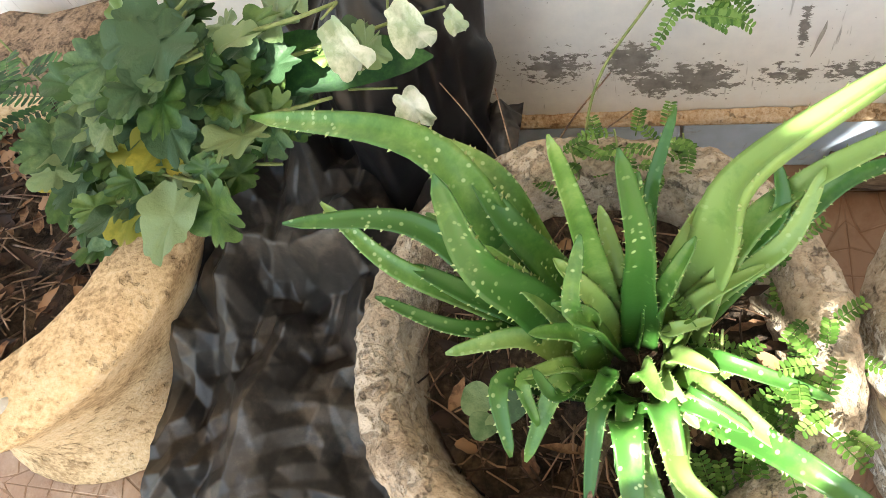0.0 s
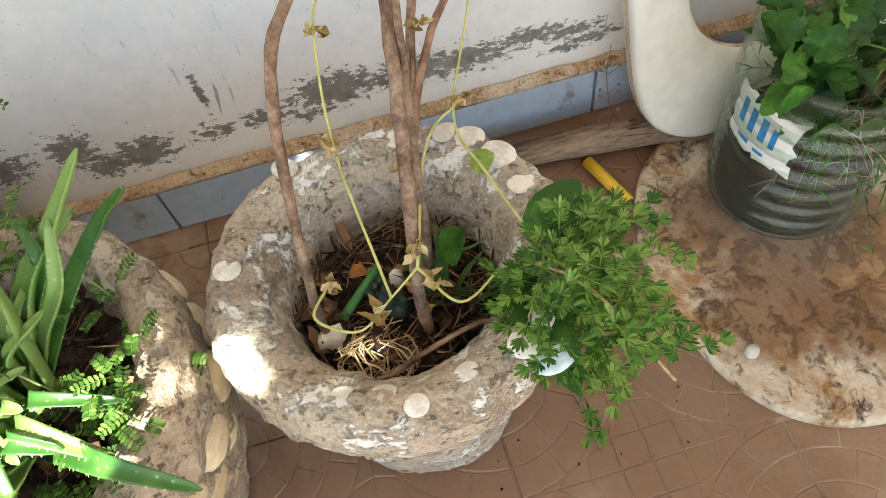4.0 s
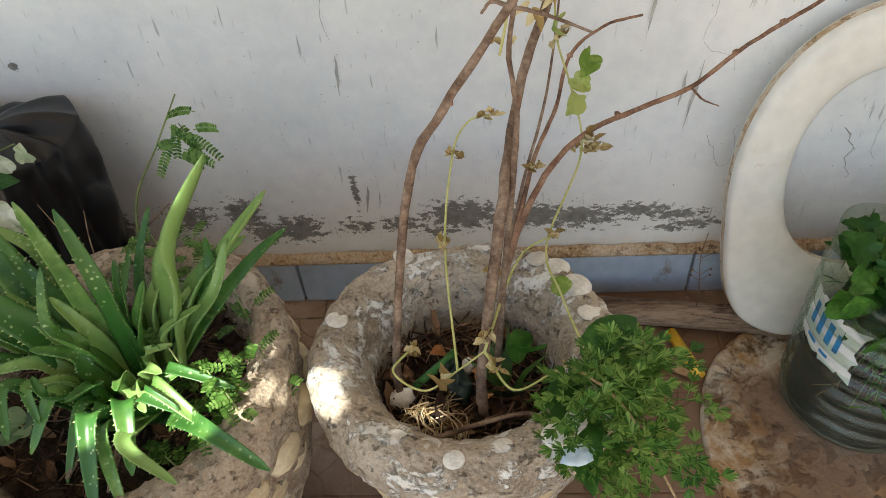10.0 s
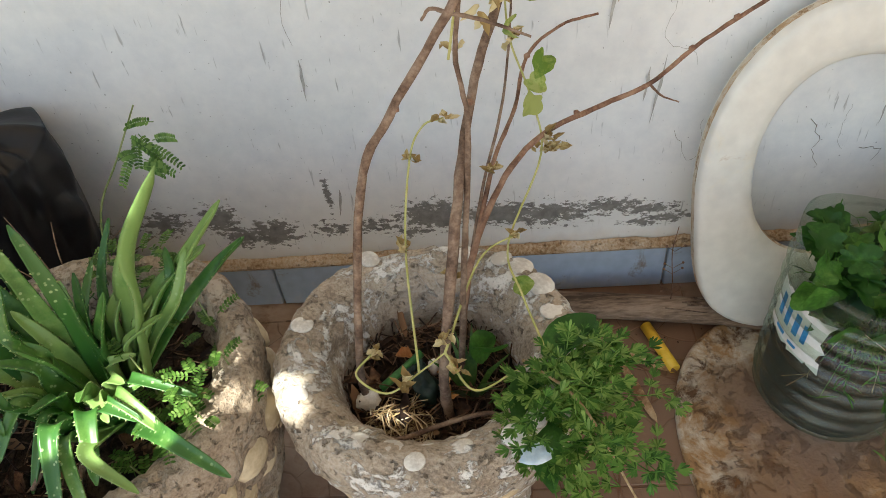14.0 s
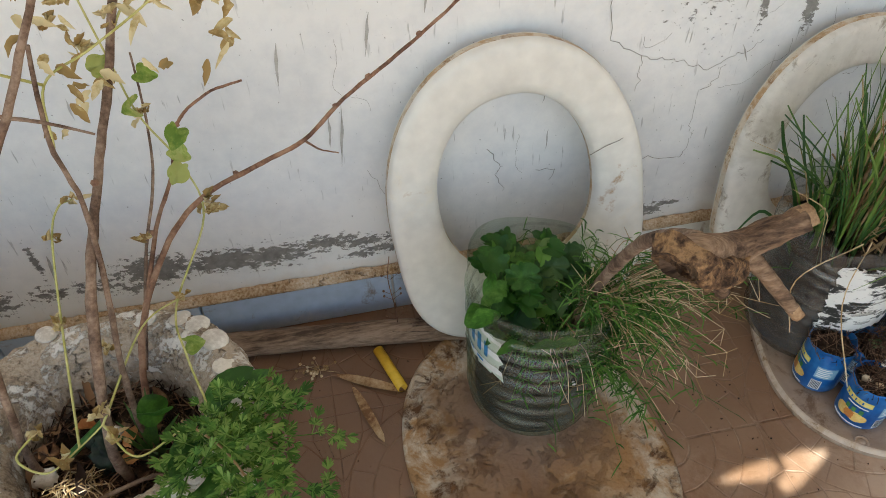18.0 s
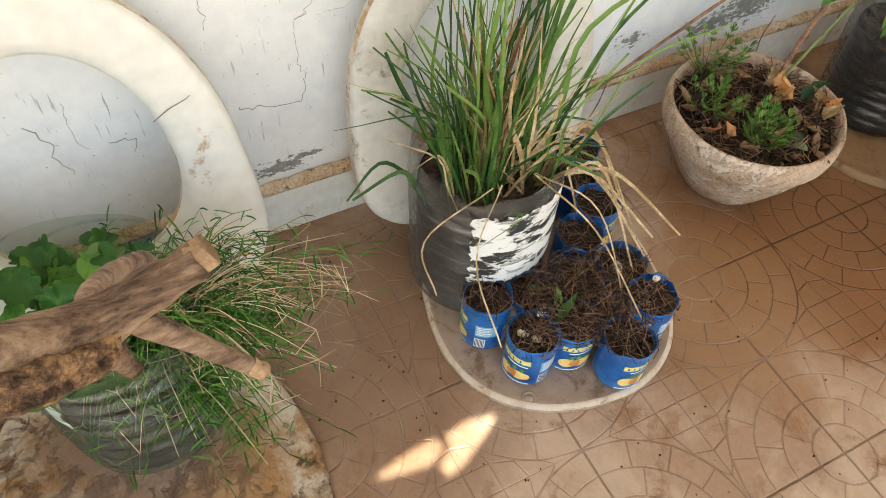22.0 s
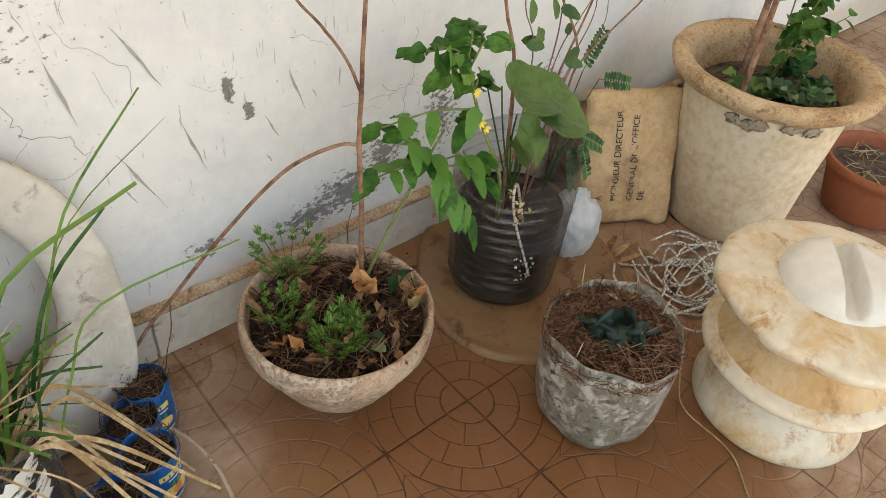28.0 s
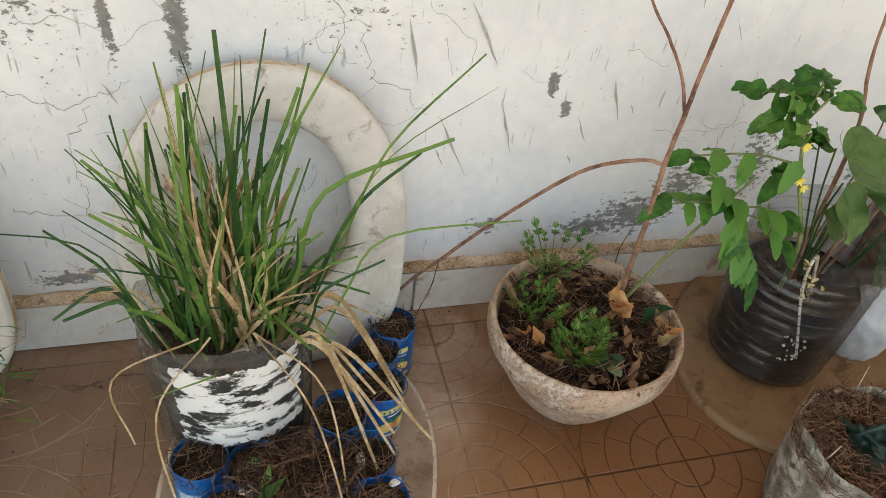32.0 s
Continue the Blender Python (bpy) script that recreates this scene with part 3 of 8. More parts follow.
def smooth_path(pts, n):
    """A Catmull-Rom curve through the points, n steps to a span."""
    p = [Vector(q) for q in pts]
    p = [p[0] * 2 - p[1]] + p + [p[-1] * 2 - p[-2]]
    out = []
    for i in range(1, len(p) - 2):
        for k in range(n):
            t = k / n
            a, b, c, d = p[i - 1], p[i], p[i + 1], p[i + 2]
            out.append(0.5 * ((2 * b) + (c - a) * t + (2 * a - 5 * b + 4 * c - d) * t * t + (3 * b - a - 3 * c + d) * t ** 3))
    out.append(p[-2])
    return out


def tube(bm, pts, r0, r1=None, seg=6, knob=0.0, rnd=None):
    """A tapered round stem along points, with slightly swollen nodes."""
    r1 = r0 if r1 is None else r1
    fr = frames_along(pts)
    rings = []
    for k, (p, t, s, u) in enumerate(fr):
        r = r0 + (r1 - r0) * k / (len(fr) - 1)
        if knob and rnd:
            r *= 1 + knob * rnd.uniform(-1, 1)
        rings.append([bm.verts.new(p + (s * math.cos(2 * math.pi * i / seg) + u * math.sin(2 * math.pi * i / seg)) * r) for i in range(seg)])
    for a, b in zip(rings, rings[1:]):
        for i in range(seg):
            bm.faces.new((a[i], a[(i + 1) % seg], b[(i + 1) % seg], b[i]))
    bm.faces.new(rings[0][::-1])
    bm.faces.new(rings[-1])
    return bm


def blade(bm, pts, widths, up=(0, 0, 1), fold=0.15):
    """A leaf: a strip along points with a half width at each and a fold along its middle rib."""
    up = Vector(up)
    rows = []
    n = len(pts)
    for k in range(n):
        p = Vector(pts[k])
        t = (Vector(pts[min(k + 1, n - 1)]) - Vector(pts[max(k - 1, 0)])).normalized()
        s = t.cross(up)
        s = s.normalized() if s.length > 1e-4 else Vector((1, 0, 0))
        nrm = s.cross(t)
        w = widths[k]
        lift = nrm * (w * fold)
        rows.append((bm.verts.new(p - s * w + lift), bm.verts.new(p), bm.verts.new(p + s * w + lift)))
    for a, b in zip(rows, rows[1:]):
        bm.faces.new((a[0], a[1], b[1], b[0]))
        bm.faces.new((a[1], a[2], b[2], b[1]))
    return bm


def leaf(bm, base, way, length, width, rnd, up=(0, 0, 1), droop=0.3, jag=0.0, steps=7, round_tip=0.35, fold=0.2, wave=0.0):
    """An oval leaf from its base along a way, drooping, with a jagged or waved edge."""
    base, way = Vector(base), Vector(way).normalized()
    pts, ws = [], []
    for k in range(steps + 1):
        f = k / steps
        p = base + way * (length * f) - Vector((0, 0, 1)) * (droop * length * f * f)
        p += Vector((rnd.uniform(-1, 1), rnd.uniform(-1, 1), rnd.uniform(-1, 1))) * wave * width
        w = math.sin(math.pi * min(1.0, f * (1 - round_tip * 0.25) + 0.02) ** (0.75)) ** (0.8) * width * 0.5
        if f > 0.97:
            w = width * 0.02
        if jag and k % 2:
            w *= 1 - jag * rnd.uniform(0.5, 1)
        pts.append(p)
        ws.append(max(w, width * 0.02))
    return blade(bm, pts, ws, up, fold)


def bevel_box(bm, size, at=(0, 0, 0), rot=None, bevel=0.003, seg=2):
    r = bmesh.ops.create_cube(bm, size=1.0)
    vs = r["verts"]
    for v in vs:
        v.co = Vector((v.co.x * size[0], v.co.y * size[1], v.co.z * size[2]))
    es = list({e for v in vs for e in v.link_edges})
    out = bmesh.ops.bevel(bm, geom=es, offset=bevel, segments=seg, profile=0.5, affect="EDGES")
    vs = list({v for f in out["faces"] for v in f.verts} | {v for v in vs if v.is_valid})
    m = Matrix.Translation(at) @ (rot.to_matrix().to_4x4() if rot else Matrix())
    for v in vs:
        v.co = m @ v.co
    return bm


def blob(bm, at, size, wob, rnd, sub=2, flat=None):
    """A rough lump."""
    r = bmesh.ops.create_icosphere(bm, subdivisions=sub, radius=1.0)
    sd = rnd.uniform(0, 50)
    q = Euler((rnd.uniform(0, 6), rnd.uniform(0, 6), rnd.uniform(0, 6))) if flat is None else Euler((0, 0, flat))
    for v in r["verts"]:
        d = 1 + noisy(v.co, wob, 1.7, sd)
        c = Vector((v.co.x * size[0], v.co.y * size[1], v.co.z * size[2])) * d
        c.rotate(q)
        v.co = c + Vector(at)
    return bm


def scatter(bm, rnd, count, radius, z, length, thick, lift=0.35, seg=3, curve=0.3, hole=0.0):
    """Straw or needles lying crossed over one another in a disc."""
    for _ in range(count):
        a, rr = rnd.uniform(0, 2 * math.pi), radius * math.sqrt(rnd.uniform(hole * hole, 1))
        c = Vector((math.cos(a) * rr, math.sin(a) * rr, z + rnd.uniform(0, 0.012)))
        w = Vector((rnd.gauss(0, 1), rnd.gauss(0, 1), rnd.gauss(0, lift))).normalized()
        k = Vector((rnd.gauss(0, 1), rnd.gauss(0, 1), rnd.gauss(0, 0.4))) * curve
        ln = length * rnd.uniform(0.5, 1.2)
        pts = [c + w * (ln * (f - 0.5)) + k * ln * (0.25 - (f - 0.5) ** 2) for f in (0, 0.33, 0.66, 1)]
        for p in pts:
            lim = radius * 1.12
            h = math.hypot(p.x, p.y)
            if h > lim:
                p.x, p.y = p.x * lim / h, p.y * lim / h
            p.z = max(p.z, z - 0.004)
        tube(bm, pts, thick, thick * 0.7, seg)
    return bm


def chip(bm, at, way, length, width, rnd, curl=0.5):
    """A curled dead leaf lying on the ground."""
    return leaf(bm, at, way, length, width, rnd, (rnd.uniform(-0.5, 0.5), rnd.uniform(-0.5, 0.5), 1), -curl * 0.3, 0.25, 6, 0.3, curl, 0.08)


def feather(bm, base, way, length, pairs, leaflet, rnd, up=(0, 0, 1), droop=0.25, wide=0.36):
    """A pinnate leaf: a rib with pairs of small oval leaflets."""
    base, way = Vector(base), Vector(way).normalized()
    side = way.cross(Vector(up))
    side = side.normalized() if side.length > 1e-3 else Vector((1, 0, 0))
    pts = [base + way * length * f - Vector((0, 0, droop * length * f * f)) for f in (0, 0.25, 0.5, 0.75, 1)]
    tube(bm, pts, 0.0006, 0.0004, 3)
    for k in range(pairs):
        f = 0.18 + 0.82 * k / (pairs - 1)
        p = base + way * length * f - Vector((0, 0, droop * length * f * f))
        ll = leaflet * (1.0 - 0.45 * abs(f - 0.55))
        for s in (-1, 1):
            d = (side * s + way * 0.35 + Vector((0, 0, rnd.uniform(-0.25, 0.15)))).normalized()
            blade(bm, [p, p + d * ll * 0.3, p + d * ll * 0.75, p + d * ll], [ll * 0.05, ll * wide * 0.5, ll * wide * 0.5, ll * 0.06], up, 0.1)


def cut_leaf(bm, base, way, size, rnd, up=(0, 0, 1)):
    """A parsley-like leaf of three lobes, each cut into narrow fingers."""
    base, way = Vector(base), Vector(way).normalized()
    side = way.cross(Vector(up))
    side = side.normalized() if side.length > 1e-3 else Vector((1, 0, 0))
    tube(bm, [base, base + way * size * 0.5, base + way * size * 0.9], 0.0007, 0.0004, 3)
    for at, spread, big in ((0.45, -0.95, 0.8), (0.45, 0.95, 0.8), (0.85, 0.0, 1.0)):
        root = base + way * size * at
        d0 = (way + side * spread).normalized()
        for k in (-3, -2, -1, 0, 1, 2, 3):
            d = (d0 + d0.cross(Vector(up)).normalized() * (k * 0.36) + Vector((0, 0, rnd.uniform(-0.25, 0.15)))).normalized()
            ll = size * 0.54 * big * (1 - 0.12 * abs(k))
            blade(bm, [root, root + d * ll * 0.45, root + d * ll * 0.8, root + d * ll], [ll * 0.04, ll * 0.085, ll * 0.10, ll * 0.02], up, 0.1)


def strip_on_round(r, a0, a1, z0, z1, off=0.0008, seg=8, rows=1, ragged=0.0, rnd=None):
    """A band lying on a cylinder, between two angles and two heights."""
    bm = bmesh.new()
    grid = []
    for j in range(rows + 1):
        row = []
        for i in range(seg + 1):
            a = a0 + (a1 - a0) * i / seg
            z = z0 + (z1 - z0) * j / rows
            if ragged and rnd and (j in (0, rows) or i in (0, seg)):
                z += rnd.uniform(-ragged, ragged)
                a += rnd.uniform(-ragged, ragged) / r
            row.append(bm.verts.new((math.cos(a) * (r + off), math.sin(a) * (r + off), z)))
        grid.append(row)
    for a, b in zip(grid, grid[1:]):
        for i in range(seg):
            bm.faces.new((a[i], a[i + 1], b[i + 1], b[i]))
    return bm


def rough_pot(profile, seg=150, rings=70, coarse=0.006, grain=0.0022, pits=0.0, seed=0.0):
    """A turned concrete body with lumps, grain and pits in its surface."""
    pts = smooth_path([(r, 0, z) for r, z in profile], 10)
    want = np.linspace(0, len(pts) - 1, rings)
    prof = [pts[int(k)].lerp(pts[min(int(k) + 1, len(pts) - 1)], k - int(k)) for k in want]
    bm = lathe([(max(p.x, 0.001), p.z) for p in prof], seg)
    for v in bm.verts:
        p = v.co.copy()
        d = noisy(p, coarse, 13, seed) + noisy(p, grain * 1.3, 55, seed) + noisy(p, grain, 140, seed + 4)
        if pits:
            d -= pits * max(0.0, noise.noise(p * 85 + Vector((seed, 0, 3))) - 0.32) * 3
        flat = Vector((p.x, p.y, 0))
        flat = flat.normalized() if flat.length else flat
        v.co = p + flat * d + Vector((0, 0, (noisy(p, coarse * 0.7, 15, seed + 8) + noisy(p, grain, 120, seed + 2)) if p.z > 0.02 else 0))
    return bm


def lobed(bm, base, way, size, rnd, up=(0, 0, 1), lobes=7, depth=0.22, width=0.9, wave=0.10, cup=0.12, droop=0.25, notch=0.25):
    """A leaf with a lobed, waved outline, veined by a fold, fanned out from its stalk end."""
    base, way = Vector(base), Vector(way).normalized()
    side = way.cross(Vector(up))
    side = side.normalized() if side.length > 1e-3 else Vector((1, 0, 0))
    nrm = side.cross(way)
    ph, pj, n = rnd.uniform(0, 6.28), rnd.uniform(0, 6.28), lobes * 6
    rows = []
    centre = base + way * size * 0.45
    for f in (0.5, 1.0):
        ring = []
        for i in range(n):
            a = 2 * math.pi * i / n
            aw = a + 0.22 * math.sin(2 * a + ph) + 0.10 * math.sin(5 * a + pj)
            r = 0.5 * (1 - depth * (1 + 0.5 * math.sin(3 * a + pj)) * (1 - abs(math.cos(lobes * aw * 0.5)) ** 0.7)) * (1 + 0.07 * math.sin(3 * a + ph))
            near = max(0.0, -math.cos(a)) ** 6
            r *= 1 - notch * near
            x, y = math.cos(a) * r * f, math.sin(a) * r * f * width
            lift = cup * (abs(y) - 0.1) * (1 if f < 1 else 1.2) + wave * 0.5 * f * f * math.sin(lobes * 0.5 * a + ph) * 0.35 - droop * max(0, x) ** 2 * 1.2
            ring.append(bm.verts.new(centre + way * (x * size) + side * (y * size) + nrm * (lift * size)))
        rows.append(ring)
    mid = bm.verts.new(centre - nrm * (cup * 0.1 * size))
    for i in range(n):
        j = (i + 1) % n
        bm.faces.new((mid, rows[0][i], rows[0][j]))
        bm.faces.new((rows[0][i], rows[1][i], rows[1][j], rows[0][j]))
    return bm


# ---------- the setting ----------
ground_bm = bmesh.new()
bmesh.ops.create_grid(ground_bm, x_segments=40, y_segments=40, size=400)
for v in ground_bm.verts:
    v.co.z = -0.14
setting("ground", ground_bm, earth, "dry reddish earth outside the veranda", "ground")

slab = bmesh.new()
bevel_box(slab, (7.0, 3.2, 0.12), (1.6, -1.36, -0.0617), None, 0.004, 1)
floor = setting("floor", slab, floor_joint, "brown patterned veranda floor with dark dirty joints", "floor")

X0, X1, WALL_H = -0.62, 3.62, 0.8


def wall_field(x, z):
    """Where the paint has come off: above a half it is bare."""
    best = np.full(x.shape, -1.0)
    for cx, cz, rx, rz, s in PEEL:
        if rx < .0065 and rz > .025:
            continue
        d = np.sqrt(((x - cx) / rx) ** 2 + ((z - cz) / rz) ** 2)
        best = np.maximum(best, s * (1.0 - 0.75 * d))
    return best


PEEL = []


def bare(*rows):
    """Bare spots: middle along and up the wall, half width, half height, strength."""
    PEEL.extend(tuple(float(v) for v in row.split()) for row in rows)


bare("0.29 .18 .05 .035 1", ".375 .185 .035 .035 1.3", ".40 .145 .03 .024 1.35", ".45 .15 .045 .032 1.3", ".54 .152 .04 .02 .9", ".606 .154 .05 .022 .9", ".694 .168 .065 .035 1.3", ".795 .163 .07 .026 1.4", ".86 .158 .09 .028 1.1", ".944 .165 .07 .02 1.05", "1.007 .156 .06 .017 1", "1.04 .137 .05 .012 1", "1.47 .122 .05 .016 1.15", "1.50 .13 .04 .01 1", "2.24 .142 .07 .03 1.0")
bare("2.31 .16 .08 .045 1.05", "2.38 .21 .06 .06 .85", "2.06 .16 .04 .02 .8", "2.126 .40 .010 .026 1.3", "2.152 .362 .010 .017 1.3", "2.226 .37 .005 .04 1.1", "1.584 .49 .008 .06 1.2", "1.657 .49 .013 .075 1.3", "2.02 .471 .005 .05 .85", "1.50 .54 .08 .10 .5", "1.44 .62 .10 .10 .55", "1.86 .52 .10 .06 .42", "1.995 .306 .004 .06 1", ".145 .442 .008 .009 1.3", ".545 .218 .008 .042 1.0")
bare(".56 .205 .005 .03 .9", ".55 .41 .004 .035 1.1", ".995 .36 .006 .06 1.15", "1.043 .505 .005 .035 1.1", ".98 .371 .005 .03 1.0", ".18 .16 .06 .04 .8", "2.50 .25 .05 .08 .8", "2.75 .22 .08 .06 .8", ".93 .48 .004 .035 1", "1.12 .55 .005 .03 1", "1.0 .13 .04 .009 1.1", ".66 .135 .05 .012 .9", "1.75 .62 .006 .06 .85", "1.93 .45 .004 .05 .85", "2.07 .33 .004 .05 .9")

step = 0.005
nx, nz = int((X1 - X0) / step) + 1, int(WALL_H / step) + 1
gx, gz = np.meshgrid(np.linspace(X0, X1, nx), np.linspace(0, WALL_H, nz))
field = wall_field(gx, gz)
uneven = np.array([noise.noise((x * 3, z * 3, 4.0)) for x, z in zip(gx.ravel()[::7], gz.ravel()[::7])])
bow = np.interp(np.arange(gx.size), np.arange(gx.size)[::7], uneven) * 0.0016
co = np.stack([gx.ravel(), bow, gz.ravel()], 1)
idx = np.arange(nx * nz).reshape(nz, nx)
quads = np.stack([idx[:-1, :-1], idx[:-1, 1:], idx[1:, 1:], idx[1:, :-1]], -1).reshape(-1, 4)
wall_me = bpy.data.meshes.new("wall_north")
wall_me.from_pydata(co.tolist(), [], quads.tolist())
wall_me.shade_smooth()
peel = wall_me.attributes.new("peel", "FLOAT", "POINT")
peel.data.foreach_set("value", field.ravel().astype(np.float32))


def wall_paint():
    m = bpy.data.materials.new("wall_paint")
    m.use_nodes = True
    n, l = m.node_tree.nodes, m.node_tree.links
    b = n["Principled BSDF"]
    tc, at = n.new("ShaderNodeTexCoord"), n.new("ShaderNodeAttribute")
    at.attribute_name = "peel"

    def tex(scale, detail, stretch=(1, 1, 1), rough=0.65):
        mp, t = n.new("ShaderNodeMapping"), n.new("ShaderNodeTexNoise")
        mp.inputs["Scale"].default_value = stretch
        l.new(tc.outputs["Object"], mp.inputs["Vector"])
        l.new(mp.outputs["Vector"], t.inputs["Vector"])
        t.inputs["Scale"].default_value, t.inputs["Detail"].default_value, t.inputs["Roughness"].default_value = scale, detail, rough
        return t.outputs["Fac"]

    def calc(op, a, c, d=None):
        k = n.new("ShaderNodeMath")
        k.operation = op
        for i, v in enumerate((a, c, d)):
            if v is None:
                continue
            if isinstance(v, (int, float)):
                k.inputs[i].default_value = v
            else:
                l.new(v, k.inputs[i])
        return k.outputs[0]

    flake = tex(95, 8, (0.75, 1, 1.25), 0.72)
    val = calc("ADD", at.outputs["Fac"], calc("MULTIPLY", calc("SUBTRACT", flake, 0.5), 3.5))
    mr = n.new("ShaderNodeMapRange")
    mr.inputs["From Min"].default_value, mr.inputs["From Max"].default_value = 0.52, 0.60
    l.new(val, mr.inputs["Value"])
    bare = mr.outputs["Result"]
    speck = tex(210, 3, (1, 1, 0.8), 0.5)
    sm = n.new("ShaderNodeMapRange")
    sm.inputs["From Min"].default_value, sm.inputs["From Max"].default_value = 0.70, 0.735
    l.new(speck, sm.inputs["Value"])
    bare = calc("MAXIMUM", bare, calc("MULTIPLY", sm.outputs["Result"], 0.8))
    # short scratches and runs down the paint
    dash = tex(1.0, 3, (150, 1, 17), 0.5)
    dm, dg = n.new("ShaderNodeMapRange"), n.new("ShaderNodeMapRange")
    dm.inputs["From Min"].default_value, dm.inputs["From Max"].default_value = 0.65, 0.70
    l.new(dash, dm.inputs["Value"])
    dg.inputs["From Min"].default_value, dg.inputs["From Max"].default_value = 0.42, 0.56
    l.new(tex(6, 4), dg.inputs["Value"])
    bare = calc("MAXIMUM", bare, calc("MULTIPLY", calc("MULTIPLY", dm.outputs["Result"], dg.outputs["Result"]), 0.55))
    paint = n.new("ShaderNodeValToRGB")
    e = paint.color_ramp.elements
    e[0].position, e[0].color = 0.34, (0.655, 0.67, 0.69, 1)
    e[1].position, e[1].color = 0.60, (0.84, 0.84, 0.83, 1)
    l.new(calc("MULTIPLY_ADD", tex(40, 6), 0.3, calc("MULTIPLY", tex(3.2, 6), 0.75)), paint.inputs["Fac"])
    plaster = n.new("ShaderNodeValToRGB")
    e = plaster.color_ramp.elements
    e[0].position, e[0].color = 0.3, (0.16, 0.155, 0.15, 1)
    e[1].position, e[1].color = 0.7, (0.33, 0.32, 0.30, 1)
    l.new(tex(60, 5), plaster.inputs["Fac"])
    # dust and sand thrown up along the foot of the wall
    geo = n.new("ShaderNodeSeparateXYZ")
    l.new(tc.outputs["Object"], geo.inputs["Vector"])
    foot = n.new("ShaderNodeMapRange")
    foot.inputs["From Min"].default_value, foot.inputs["From Max"].default_value = 0.122, 0.088
    l.new(calc("MULTIPLY_ADD", tex(22, 6), -0.05, calc("ADD", geo.outputs["Z"], 0.025)), foot.inputs["Value"])
    sand = n.new("ShaderNodeMixRGB")
    l.new(calc("MULTIPLY", foot.outputs["Result"], 0.42), sand.inputs["Fac"])
    l.new(paint.outputs["Color"], sand.inputs["Color1"])
    sand.inputs["Color2"].default_value = (0.62, 0.47, 0.32, 1)
    mix = n.new("ShaderNodeMixRGB")
    l.new(bare, mix.inputs["Fac"])
    l.new(sand.outputs["Color"], mix.inputs["Color1"])
    l.new(plaster.outputs["Color"], mix.inputs["Color2"])
    l.new(mix.outputs["Color"], b.inputs["Base Color"])
    b.inputs["Roughness"].default_value, b.inputs["Specular IOR Level"].default_value = 0.55, 0.35
    bp = n.new("ShaderNodeBump")
    bp.inputs["Strength"].default_value, bp.inputs["Distance"].default_value = 0.5, 0.0015
    l.new(calc("SUBTRACT", calc("MULTIPLY", tex(130, 4), 0.35), bare), bp.inputs["Height"])
    l.new(bp.outputs["Normal"], b.inputs["Normal"])
    return m


wall_white = wall_paint()
wall_me.materials.append(wall_white)
wall = tagged(new("wall_north", wall_me), "white painted wall with peeling patches, cracks and stains", "wall", "", "structure")
up = bmesh.new()
bevel_box(up, (7.0, 0.16, 1.6), (1.6, 0.085, WALL_H + 0.8), None, 0.002, 1)
bevel_box(up, (7.0, 0.14, 0.84), (1.6, 0.083, WALL_H / 2 - 0.02), None, 0.002, 1)
bevel_box(up, (1.4, 0.1, WALL_H), (X0 - 0.701, 0.05, WALL_H / 2), None, 0.002, 1)
bevel_box(up, (1.5, 0.1, WALL_H), (X1 + 0.751, 0.05, WALL_H / 2), None, 0.002, 1)
setting("wall_upper", up, wall_white, "plain white upper part of the wall", "wall")
for nm, x in (("wall_east", 4.75),):
    w = bmesh.new()
    bevel_box(w, (0.16, 2.9, 2.4), (x, -1.46, 1.2), None, 0.002, 1)
    setting(nm, w, roof_paint, "plain white end wall of the veranda", "wall")

# cracks in the paint
for pts in ([(1.361, .533), (1.366, .452), (1.417, .42), (1.45, .41), (1.48, .403), (1.518, .383), (1.55, .40), (1.579, .407), (1.606, .428)], [(1.417, .42), (1.414, .40), (1.42, .383), (1.412, .362)],
            [(1.43, .245), (1.464, .237), (1.516, .228), (1.524, .26), (1.515, .29), (1.52, .35)], [(1.864, .473), (1.872, .44), (1.88, .413), (1.925, .396), (1.94, .37), (1.958, .361)],
            [(2.419, .25), (2.414, .28), (2.424, .319), (2.438, .344), (2.432, .37), (2.44, .42)], [(1.83, .52), (1.845, .49), (1.835, .45), (1.86, .43)], [(1.52, .35), (1.535, .36), (1.55, .40)],
            [(1.20, .30), (1.22, .27), (1.215, .24), (1.23, .21)], [(1.28, .25), (1.31, .245), (1.30, .22)], [(2.64, .3), (2.66, .26), (2.70, .24), (2.71, .2)], [(0.53, .6), (.545, .52), (.55, .44)]):
    rnd = random.Random(len(pts) * 7 + int(pts[0][0] * 100))
    line = []
    for a, b in zip(pts, pts[1:]):
        for k in range(5):
            f = k / 5
            line.append((a[0] + (b[0] - a[0]) * f + rnd.uniform(-.0045, .0045), 0.0, a[1] + (b[1] - a[1]) * f + rnd.uniform(-.0035, .0035)))
    bm = tube(bmesh.new(), line, 0.00048, 0.00025, 4)
    for v in bm.verts:
        v.co.y = v.co.y * 0.5 - 0.0016
    part("crack", bm, crack_dark, wall, "fine dark crack in the paint")

